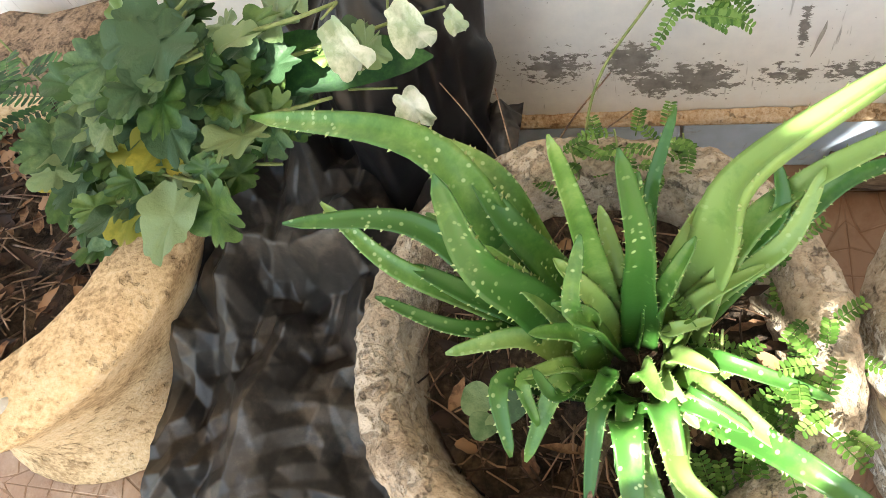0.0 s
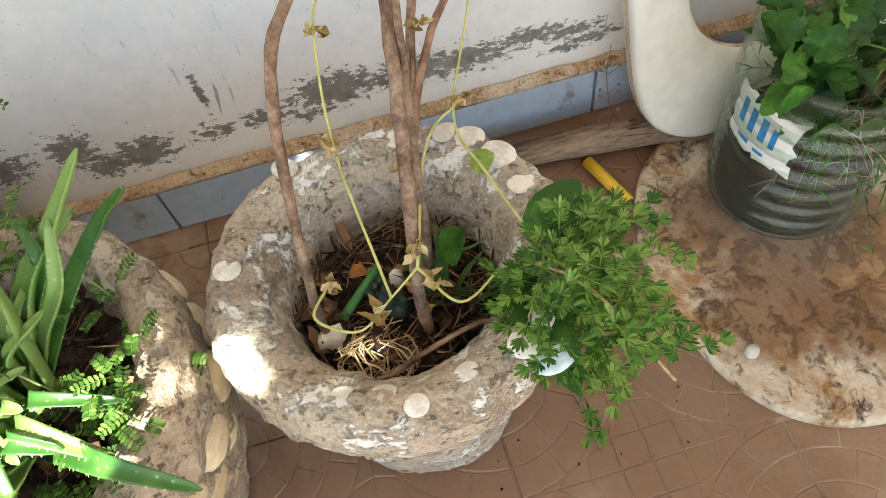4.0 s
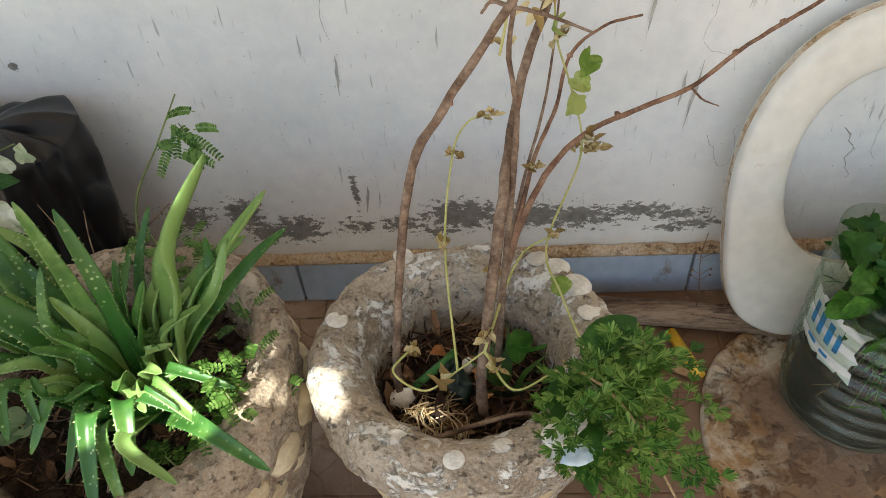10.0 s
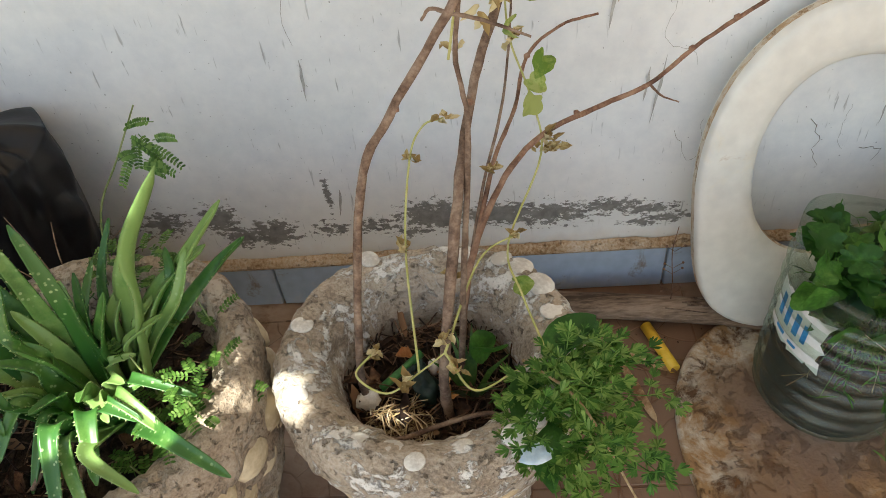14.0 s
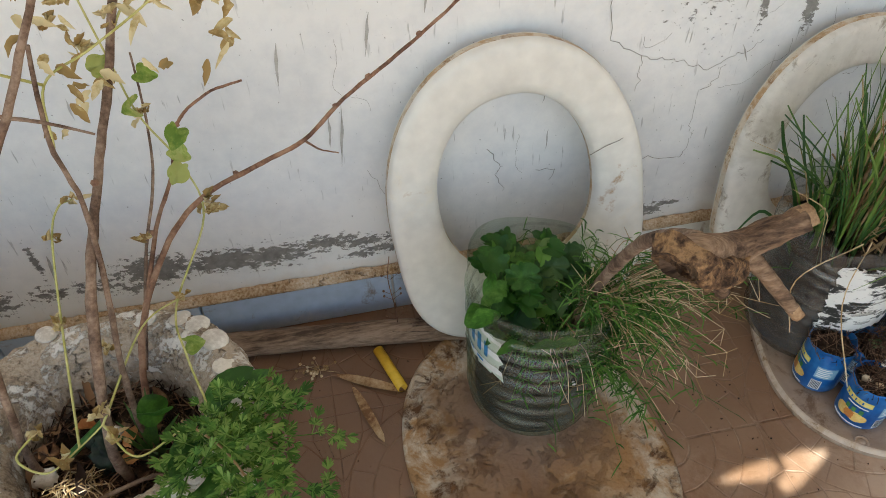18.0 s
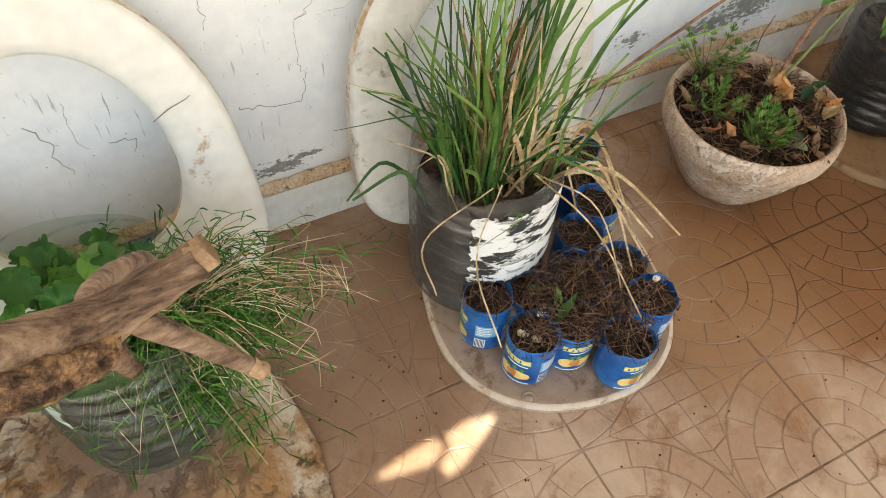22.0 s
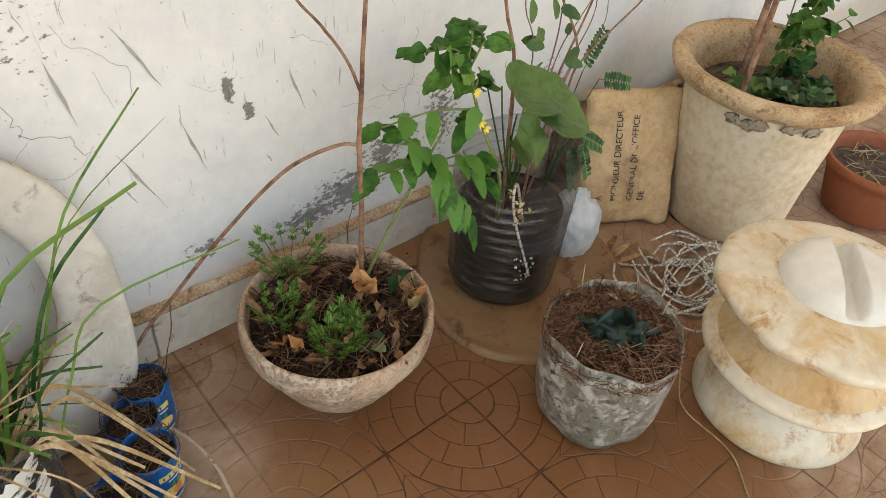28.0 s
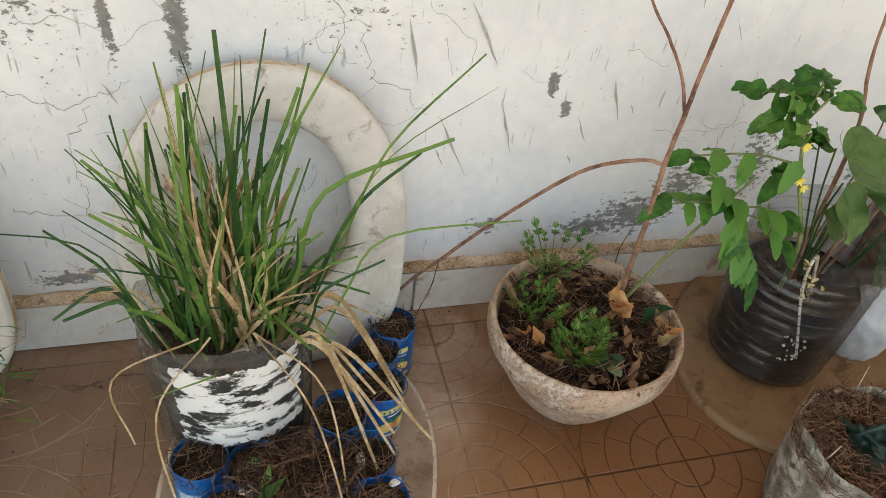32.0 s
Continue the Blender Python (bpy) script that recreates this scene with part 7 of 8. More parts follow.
for x, y, col in ((1.690, -.352, can_metal), (1.856, -.372, can_metal)):
    t = thing("can_lid_flap", "shiny bent metal flap of a cut can", "can lid", x, y, .100)
    bm = bmesh.new()
    blob(bm, (0, 0, 0), (.010, .006, .0012), .3, R, 2, .5)
    part("flap", bm, col, t)
t = thing("clover_seedling", "tiny green clover seedling in a can", "plant", 1.700, -.318, .083)
bm = bmesh.new()
for a in (0.5, 2.1, 3.6, 5.2):
    leaf(bm, (0, 0, .012), (math.cos(a), math.sin(a), .2), .012, .011, R, (0, 0, 1), .1, 0, 6, .1)
tube(bm, [(0, 0, -.005), (0, 0, .012)], .0006, .0005, 4)
part("foliage", bm, leaf_kale, t)
t = thing("curled_leaf", "curled olive green leaf on a can", "leaf", 1.70, -.372, .098)
bm = bmesh.new()
chip(bm, (0, 0, 0), (.7, .3, .3), .04, .014, R, .8)
chip(bm, (.01, .01, 0), (.2, .7, .4), .03, .012, R, .8)
part("leaf", bm, leaf_feather, t)
for x, y, z, m in ((1.825, -.395, .090, wood_raw), (1.822, -.332, .092, shell_white), (1.655, -.366, .090, dry_grass), (1.667, -.378, .088, dry_grass)):
    t = thing("bark_chip", "small pale chip lying on the soil of a can", "chip", x, y, z)
    bm = bmesh.new()
    blob(bm, (0, 0, 0), (.009, .007, .004), .5, R, 2)
    part("chip", bm, m, t)

# ---------- clay bowl ----------
R = random.Random(66)
CB = (2.150, -0.205)
t = thing("clay_bowl", "unglazed dusty clay bowl planter with a crack", "planter", CB[0], CB[1], 0)
part("body", lathe([(.02, .003), (.055, 0), (.066, .004), (.084, .03), (.108, .075), (.1245, .108), (.1275, .112), (.1325, .120), (.1345, .138), (.1335, .152), (.131, .158), (.1265, .1575), (.124, .150), (.121, .135), (.112, .11)], 72, .0022, 14, 40), clay_dry, t)
part("soil", cap(bmesh.new(), .121, .132, 40, .006, 26, 3, 6, .006), soil, t)
part("needles", scatter(bmesh.new(), R, 520, .113, .142, .05, .0008, .3, curve=.5), needle, t)
part("straw", scatter(bmesh.new(), R, 150, .108, .146, .045, .0009, .35, curve=.3), needle_red, t)
for pts in ([(.0, -.098, .062), (-.004, -.094, .052), (.006, -.088, .044), (.0, -.083, .033), (-.006, -.081, .028)], [(-.045, -.086, .06), (-.040, -.084, .052), (-.05, -.078, .05), (-.042, -.076, .042)]):
    part("crack", tube(bmesh.new(), pts, .0010, .0006, 5), ink_dark, t, "dark crack in the clay")
bm = bmesh.new()
for _ in range(110):
    a, r = R.uniform(0, 6.28), .110 * math.sqrt(R.random())
    chip(bm, (math.cos(a) * r, math.sin(a) * r, .143 + R.uniform(0, .008)), (R.gauss(0, 1), R.gauss(0, 1), R.uniform(0, .5)), R.uniform(.015, .035), R.uniform(.008, .016), R, .7)
part("leaf_litter", bm, litter, t)
for x, y, s, m in ((2.206, -.205, .045, orange_leaf), (2.245, -.255, .028, orange_leaf), (2.255, -.235, .025, orange_leaf), (2.075, -.235, .03, orange_leaf), (2.195, -.270, .026, dry_grass), (2.12, -.28, .03, dead_leaf), (2.22, -.17, .025, dry_grass), (2.17, -.13, .03, dead_leaf), (2.14, -.21, .03, leaf_feather), (2.235, -.262, .03, dry_grass), (2.248, -.245, .032, dead_leaf), (2.06, -.215, .03, orange_leaf), (2.175, -.215, .026, dead_leaf), (2.20, -.165, .03, dry_grass), (2.09, -.275, .034, dead_leaf), (2.23, -.22, .04, leaf_dark), (2.105, -.19, .026, dead_leaf), (2.13, -.16, .028, dead_leaf)):
    t = thing("fallen_leaf", "curled dry fallen leaf lying in the clay bowl", "leaf", x, y, .148, R.uniform(0, 360), "leaves in the bowl")
    bm = bmesh.new()
    for k in range(3 if s > .04 else 1):
        chip(bm, (0, 0, 0), (R.gauss(.6, .3), R.gauss(0, .4), .4 + .3 * k), s, s * .62, R, 1.0)
    part("leaf", bm, m, t)
for x, y, z, n, s in ((2.118, -.258, .155, 26, .022), (2.105, -.262, .15, 18, .020), (2.135, -.105, .19, 26, .024), (2.085, -.19, .16, 16, .020), (2.075, -.165, .155, 14, .019), (2.14, -.245, .155, 12, .017)):
    t = thing("ferny_seedling", "small bright ferny seedling in the clay bowl", "plant", x, y, .137, group="ferny seedlings")
    bm = bmesh.new()
    for j in range(n):
        a = R.uniform(0, 6.28)
        d = Vector((math.cos(a) * .6, math.sin(a) * .6, R.uniform(.5, 1.2)))
        p = d * (z - .12) * .8
        tube(bm, [(0, 0, 0), p], .0007, .0005, 3)
        cut_leaf(bm, p, d, s * R.uniform(.75, 1.25), R)
    part("foliage", bm, leaf_herb, t)
t = thing("lobed_seedling", "small lobed grey-green seedling in the clay bowl", "plant", 2.150, -.285, .138)
bm = bmesh.new()
for a, s in ((.4, .028), (1.8, .026), (3.2, .024), (5, .026)):
    leaf(bm, (0, 0, .01), (math.cos(a), math.sin(a), .5), s, s * .75, R, (0, 0, 1), .3, .25, 8)
part("foliage", bm, leaf_kale, t)
BR = (2.205, -0.175, 0.135)
t = thing("bare_branch", "bare forked brown branch planted in the clay bowl", "branch", *BR)
stick(t, [(2.208, -.178, .13), (2.205, -.185, .22), (2.185, -.210, .35), (2.180, -.214, .411), (2.183, -.214, .476), (2.187, -.212, .54), (2.20, -.205, .66), (2.21, -.20, .80)], .0058, .003, bark_red, R)
stick(t, [(2.183, -.214, .476), (2.165, -.214, .52), (2.135, -.214, .565), (2.10, -.214, .61), (2.06, -.21, .70)], .0028, .0018, bark_red, R)
stick(t, [(2.180, -.214, .411), (2.155, -.20, .41), (2.10, -.17, .375), (2.03, -.12, .27), (1.975, -.065, .155), (1.935, -.045, .095), (1.89, -.04, .03)], .0032, .0036, bark_red, R)
stick(t, [(2.215, -.172, .13), (2.24, -.18, .20), (2.28, -.19, .29), (2.33, -.195, .37)], .0042, .0025, stem_green, R, 8, "pale green stem")
for pts in ([(1.975, -.065, .155), (1.97, -.06, .10), (1.96, -.05, .05), (1.95, -.045, .0)], [(2.235, -.11, .13), (2.24, -.10, .18), (2.25, -.10, .22)]):
    stick(t, pts, .0014, .001, bark, R, 6)

# ---------- black bottle planter ----------
R = random.Random(77)
B3 = (2.503, -0.182)
t = bottle(B3[0], B3[1], 0.0085, 0.090, 0.27, "cut dark water bottle planter holding several plants", (film_dark, bottle_dark), 0.16, lambda a: 0.262 + 0.006 * math.sin(3 * a), 1.09)
bm = bmesh.new()
for _ in range(22):
    a = radians(R.uniform(232, 252))
    z = R.uniform(.07, .12)
    blob(bm, (math.cos(a) * .095, math.sin(a) * .095, z), (R.uniform(.0008, .003), .001, R.uniform(.0008, .003)), .4, R, 1)
part("lime_splash", bm, shell_white, t, "white lime splashes")
OB = Vector((B3[0], B3[1], 0.16))
t = thing("tomato_plant", "young tomato plant with yellow flowers and lobed leaves", "plant", OB.x, OB.y, OB.z)
MAIN = smooth_path([Vector(p) - OB for p in ((2.455, -.20, .165), (2.405, -.235, .29), (2.352, -.235, .40), (2.335, -.225, .47), (2.33, -.22, .515))], 6)
part("stem", tube(bmesh.new(), MAIN, .0032, .0016, 7), stem_green, t, "main green stem")
for tip, n in (((2.272, -.22, .505), 7), ((2.331, -.22, .518), 7), ((2.371, -.21, .490), 7), ((2.302, -.23, .478), 6), ((2.35, -.22, .445), 6), ((2.335, -.235, .405), 5), ((2.212, -.21, .350), 6), ((2.246, -.21, .395), 7), ((2.222, -.20, .412), 5), ((2.354, -.235, .340), 6), ((2.345, -.245, .250), 5), ((2.308, -.235, .312), 6), ((2.282, -.22, .358), 6), ((2.326, -.24, .278), 5), ((2.372, -.24, .30), 5)):
    tip = Vector(tip) - OB
    if tip.z > .24:
        root = MAIN[min(int((tip.z - .05) / .36 * (len(MAIN) - 1)), len(MAIN) - 1)]
    else:
        root = Vector((2.305, -.20, .325)) - OB
    path = smooth_path([root, root.lerp(tip, .5) + Vector((0, -.005, .012)), tip], 6)
    part("stem", tube(bmesh.new(), path, .0016, .0010, 6), stem_green, t)
    bm = bmesh.new()
    for j in range(n):
        p = path[-1 - min((j // 2) * 3, 9)] if j else path[-1]
        d = (path[-1] - path[-4]).normalized()
        sd = Vector((d.y, -d.x, 0)) * (1 if j % 2 else -1)
        if j == 0:
            sd = d
        way, up = sd + d * .4 + Vector((0, 0, R.uniform(-.5, .2))), (R.uniform(-.4, .4), -.6, 1)
        if tip.z > .28:
            lobed(bm, p, way, R.uniform(.030, .046), R, up, 7, .22, .62, .35, .3, .5)
        else:
            leaf(bm, p, way, R.uniform(.028, .044), R.uniform(.017, .026), R, up, .35, .10, 10, .3, .25, .03)
    part("foliage", bm, leaf_bright if tip.z < .25 or R.random() < .5 else leaf_herb, t)
for p in ((2.335, -.24, .445), (2.345, -.245, .40), (2.36, -.24, .385)):
    bm = blob(bmesh.new(), Vector(p) - OB, (.0018, .0018, .0018), .2, R, 1)
    for k in range(6):
        a = 6.28 * k / 6
        leaf(bm, Vector(p) - OB, (math.cos(a), -.5, math.sin(a)), .0085, .0034, R, (0, -1, 0), 0, 0, 5)
    part("flower", bm, petal_yellow, t, "small yellow star flower")
t = thing("broad_leaf_plant", "plant with large rounded dull green leaves", "plant", OB.x, OB.y, OB.z)
for p, d, s, w in (((2.385, -.235, .435), (.85, -.40, -.22), .112, .095), ((2.435, -.25, .385), (.90, -.35, -.12), .105, .088), ((2.405, -.25, .395), (.35, -.5, -.75), .085, .062), ((2.375, -.22, .43), (-.3, -.2, .5), .045, .04), ((2.50, -.225, .375), (.7, -.05, -.5), .07, .058), ((2.41, -.24, .355), (.3, -.5, -.5), .055, .045), ((2.46, -.235, .40), (.75, -.1, .1), .06, .05)):
    p = Vector(p) - OB
    bm = tube(bmesh.new(), smooth_path([(0, 0, 0), p * .55 + Vector((0, .01, .02)), p], 4), .0016, .0012, 6)
    lobed(bm, p, d, s, R, (.0, -.35, 1), 9, .06, w / s, .2, .22, .55, .35)
    part("leaf", bm, leaf_broad, t)
t = thing("pinnate_seedling", "seedling with dark feathery compound leaves", "plant", OB.x + .06, OB.y - .01, OB.z)
bm = bmesh.new()
for e, d in (((.06, -.01, .10), (.3, -.2, -.95)), ((.05, -.01, .11), (.8, -.1, -.5)), ((.09, .0, .19), (.85, -.1, -.25)), ((.07, .02, .20), (.4, .1, .4)), ((.05, .0, .09), (-.1, -.4, -.9))):
    tube(bm, smooth_path([(0, 0, 0), Vector(e) * .5 + Vector((0, 0, .03)), e], 4), .0012, .0008, 5)
    feather(bm, e, d, .075, 10, .016, R, (0, -1, .5), .05, .5)
part("foliage", bm, leaf_dark, t)
t = thing("bare_shrub", "thin bare reddish stems rising from the dark bottle", "shrub", OB.x, OB.y, OB.z)
for pts, r in (([(2.475, -.19, .16), (2.46, -.19, .36), (2.45, -.19, .44), (2.419, -.19, .524), (2.40, -.19, .62)], .0048), ([(2.52, -.19, .16), (2.53, -.19, .33), (2.541, -.19, .362), (2.597, -.19, .488), (2.63, -.19, .58)], .0035), ([(2.54, -.18, .16), (2.59, -.18, .33), (2.615, -.18, .388), (2.777, -.16, .45), (2.90, -.14, .52)], .003),
               ([(2.53, -.18, .20), (2.58, -.18, .36), (2.60, -.18, .40), (2.569, -.18, .461), (2.52, -.17, .53)], .004), ([(2.50, -.18, .2), (2.53, -.19, .42), (2.534, -.19, .50), (2.55, -.19, .58)], .002), ([(2.49, -.18, .2), (2.50, -.18, .42), (2.47, -.18, .50), (2.46, -.18, .58)], .0018),
               ([(2.51, -.18, .2), (2.55, -.18, .40), (2.60, -.17, .45), (2.66, -.16, .50)], .0018), ([(2.59, -.18, .40), (2.62, -.18, .46), (2.61, -.18, .52)], .0016), ([(2.615, -.18, .388), (2.65, -.18, .44), (2.64, -.18, .50)], .0014)):
    stick(t, pts, r, r * .5, bark_red, R, 7)
bm = bmesh.new()
for _ in range(16):
    p = Vector((R.uniform(2.45, 2.60), R.uniform(-.2, -.17), R.uniform(.40, .56))) - OB
    leaf(bm, p, (R.gauss(0, 1), R.gauss(0, .5), R.uniform(-.5, .5)), .03, .018, R, (0, -1, .3), .2, .1, 7)
part("foliage", bm, leaf_broad, t)
t = thing("hanging_cord", "speckled cord end hanging over the bottle planter", "cord", OB.x, OB.y, OB.z)
path = smooth_path([Vector(p) - OB for p in ((2.47, -.24, .18), (2.40, -.275, .30), (2.385, -.285, .285), (2.40, -.285, .235), (2.425, -.288, .17), (2.448, -.288, .115))], 7)
part("cord", tube(bmesh.new(), path, .0021, .0019, 8), rope_white, t)
for k in range(4, len(path) - 1, 2):
    part("fleck", tube(bmesh.new(), [path[k].lerp(path[k + 1], .1), path[k].lerp(path[k + 1], .35)], .0022, .0022, 6), rope_black, t)
bm = bmesh.new()
for _ in range(16):
    chip(bm, (R.uniform(-.11, -.06), R.uniform(-.10, -.07), R.uniform(.05, .12)), (R.gauss(0, 1), R.gauss(0, 1), R.gauss(0, 1)), R.uniform(.008, .018), .006, R, 1)
part("withered_leaves", bm, withered, t, "withered leaf scraps")

# ---------- frosted pot with needles ----------
R = random.Random(88)
P4 = (2.425, -0.468)
t = thing("bottle_planter", "squat frosted grey cut bottle base filled with needles", "planter", P4[0], P4[1], 0, 0, "cut bottle planters")
prof = [(.02, .012), (.05, .004), (.072, 0), (.083, .008), (.089, .03), (.091, .06), (.0925, .10), (.094, .14), (.095, .165), (.0925, .1652), (.091, .14)]
bm = lathe(prof, 96, .0035, 18, 3, lambda a, k: (.010 * (abs(math.cos(2.5 * a)) - .6) * max(0, 1 - k / 6.5)) if k > 1 else 0)
for v in bm.verts:
    if v.co.z > .15:
        v.co.z += .010 * math.sin(2 * math.atan2(v.co.y, v.co.x) + 1) + .004 * math.sin(7 * math.atan2(v.co.y, v.co.x))
    elif .02 < v.co.z < .15:
        f = 1 + .03 * noise.noise(Vector((v.co.x * 30, v.co.y * 30, v.co.z * 75))) + .016 * abs(noise.noise(v.co * 60))
        v.co.x, v.co.y = v.co.x * f, v.co.y * f
part("wall", bm, bottle_frost, t)
part("soil", cap(bmesh.new(), .09, .125, 36, .008, 30, 9), soil, t)
part("needles", scatter(bmesh.new(), R, 1700, .088, .146, .065, .0006, .42, curve=.9, hole=.45), needle_red, t, "nest of dry brown needles")
bm = bmesh.new()
for _ in range(5):
    blob(bm, (R.uniform(-.018, .026), R.uniform(-.026, .018), .154), (.034, .028, .010), .8, R, 3)
part("dark_film", bm, trash_green, t, "crumpled dark green film")
bm = bmesh.new()
for p, d in (((-.085, .03, .15), (-.3, -.1, .4)), ((.08, -.02, .16), (.2, 0, .6)), ((-.08, .0, .16), (-.2, -.2, .9)), ((.02, .08, .16), (0, .1, 1))):
    tube(bm, [p, Vector(p) + Vector(d) * .05], .0012, .0005, 4)
for _ in range(5):
    chip(bm, (.06, .03, .15), (R.gauss(0, 1), R.gauss(0, 1), .6), .03, .014, R)
part("straw", bm, dry_grass, t)

# ---------- bag, envelope, rope ----------
t = thing("white_plastic_bag", "crumpled bluish white plastic bag on the floor", "plastic bag", 2.665, -0.195, 0.0)
bm = bmesh.new()
bmesh.ops.create_icosphere(bm, subdivisions=4, radius=1.0)
for v in bm.verts:
    n0 = v.co.copy()
    rr = 1 + .45 * (1 - abs(noise.noise(n0 * 2.4)) * 2) * .5 + .2 * (1 - abs(noise.noise(n0 * 6)) * 2) * .5
    v.co = Vector((n0.x * .045 * rr, n0.y * .04 * rr, max(0, .055 + n0.z * .06 * rr)))
part("bag", bm, white_film, t)

t = thing("kraft_envelope", "stuffed brown kraft envelope with handwritten address leaning on the wall", "envelope")
bm = bmesh.new()
nu, nv = 26, 32
EW, EH = 0.19, 0.26
grid = {}
for sgn in (1, -1):
    for i in range(nu + 1):
        for j in range(nv + 1):
            u, v = i / nu, j / nv
            if sgn < 0 and (i in (0, nu) or j in (0, nv)):
                grid[sgn, i, j] = grid[1, i, j]
                continue
            puff = .026 * (math.sin(math.pi * u) ** .5) * (math.sin(math.pi * v) ** .5)
            q = Vector((u * 4, v * 5, sgn * 2))
            puff += (noise.noise(q * 1.6) * .006 + (1 - abs(noise.noise(q * 2.3)) * 2) * .005) * (1 if 0 < i < nu and 0 < j < nv else 0)
            wav = noise.noise((u * 3, v * 3, 7)) * .006
            grid[sgn, i, j] = bm.verts.new(((u - .5) * EW + noise.noise((v * 4, 3, u)) * .012, -sgn * puff, v * EH + noise.noise((u * 4, 8, v)) * .012 + wav * 0))
for sgn in (1, -1):
    for i in range(nu):
        for j in range(nv):
            f = [grid[sgn, i, j], grid[sgn, i + 1, j], grid[sgn, i + 1, j + 1], grid[sgn, i, j + 1]]
            if len(set(f)) == 4:
                bm.faces.new(f if sgn > 0 else f[::-1])
part("envelope", bm, kraft, t)
for txt, x, z in (("A", -.055, .05), ("MONSIEUR DIRECTEUR", -.028, .05), ("GENERAL DE L'OFFICE", .004, .05), ("DE", .026, .05)):
    cu = bpy.data.curves.new("writing", "FONT")
    cu.body, cu.size = txt, .0165
    cu.extrude = .0002
    tmp = new("tmp", cu)
    dg = bpy.context.evaluated_depsgraph_get()
    me = bpy.data.meshes.new_from_object(tmp.evaluated_get(dg))
    bpy.data.objects.remove(tmp)
    me.transform(Matrix.Scale(1.0, 4))
    me.materials.clear()
    me.materials.append(ink_dark)
    ob = new("writing", me)
    ob.parent = t
    ob["label"] = "dark handwritten capital letters"
    ob.matrix_basis = pose(x, -.0245, z, 90, -90, 0)
    for v in me.vertices:
        p = ob.matrix_basis @ v.co
        u, w = p.x / EW + .5, p.z / EH
        pf = .026 * (math.sin(math.pi * min(max(u, .02), .98)) ** .5) * (math.sin(math.pi * min(max(w, .02), .98)) ** .5)
        q = Vector((u * 4, w * 5, 2))
        pf += noise.noise(q * 1.6) * .006 + (1 - abs(noise.noise(q * 2.3)) * 2) * .005
        v.co += ob.matrix_basis.to_3x3().inverted() @ Vector((0, -pf - .0012 + .0245, 0))
t.matrix_basis = pose(2.812, -0.212, 0.002, 0, 0, -32) @ pose(0, 0, 0, -22, 0, 0)
t = thing("brown_parcel", "dark brown crumpled parcel behind the envelope", "parcel", 2.86, -0.085, 0.0, -10)
bm = bmesh.new()
bevel_box(bm, (.16, .12, .17), (0, 0, .0855), None, .012, 2)
bmesh.ops.subdivide_edges(bm, edges=bm.edges, cuts=4, use_grid_fill=True)
for v in bm.verts:
    v.co += Vector((noisy(v.co, .01, 18, 1), noisy(v.co, .01, 18, 2), noisy(v.co, .006, 18, 3)))
    v.co.z = max(v.co.z, 0.0)
part("parcel", bm, bark_red, t)

t = thing("rope_pile", "loose pile of white rope flecked with black", "rope", 2.775, -0.40, 0.0)
for k in range(15):
    rx, ry = R.uniform(.045, .105), R.uniform(.03, .09)
    cx, cy, ph = R.uniform(-.04, .04), R.uniform(-.045, .045), R.uniform(0, 6.28)
    tilt = R.uniform(-.8, .8)
    pts = []
    for q in [i * .7 for i in range(8)]:
        u, w = rx * math.cos(ph + q) + R.uniform(-.018, .018), ry * math.sin(ph + q) + R.uniform(-.018, .018)
        pts.append((cx + u * math.cos(tilt) - w * math.sin(tilt), cy + u * math.sin(tilt) + w * math.cos(tilt), .0032 + R.uniform(0, .022)))
    path = smooth_path(pts, 6)
    co_ = part("coil", tube(bmesh.new(), path, .0021, .0021, 8), rope_fleck, t)
path = smooth_path([(-.02, .07, .006), (-.06, .10, .005), (-.10, .145, .005), (-.14, .17, .005)], 7)
part("coil", tube(bmesh.new(), path, .0026, .0026, 8), rope_fleck, t)
t = thing("dry_long_leaf", "dry curled leaf lying beside the rope", "leaf", 2.69, -0.28, 0.0)
bm = bmesh.new()
for k in range(3):
    leaf(bm, (0, .01 * k, .004 + .002 * k), (1, -.3 + .3 * k, .05), .07, .014, R, (0, 0, 1), -.05, .05, 8, .6, .4)
part("leaf", bm, dead_leaf, t)
t = thing("thin_cord", "thin beige cord trailing across the floor", "cord", 2.50, -0.56, 0.0)
path = smooth_path([(.04, .07, .12), (.035, .03, .06), (.03, -.0, .004), (.02, -.09, .003), (-.03, -.16, .003), (-.04, -.24, .003)], 8)
part("cord", tube(bmesh.new(), path, .0015, .0013, 6), dry_grass, t)

# ---------- stacked cream flanges ----------
t = thing("plastic_flange_stack", "stack of stained cream moulded plastic discs with chipped rim", "plastic part", SPOOL[0], SPOOL[1], 0.0, 25)
def chipk(a, k):
    return -.016 * max(0, noise.noise((a * 1.5, 3, 0)) + .12) - .004 * max(0, noise.noise((a * 6, 1, 0)))


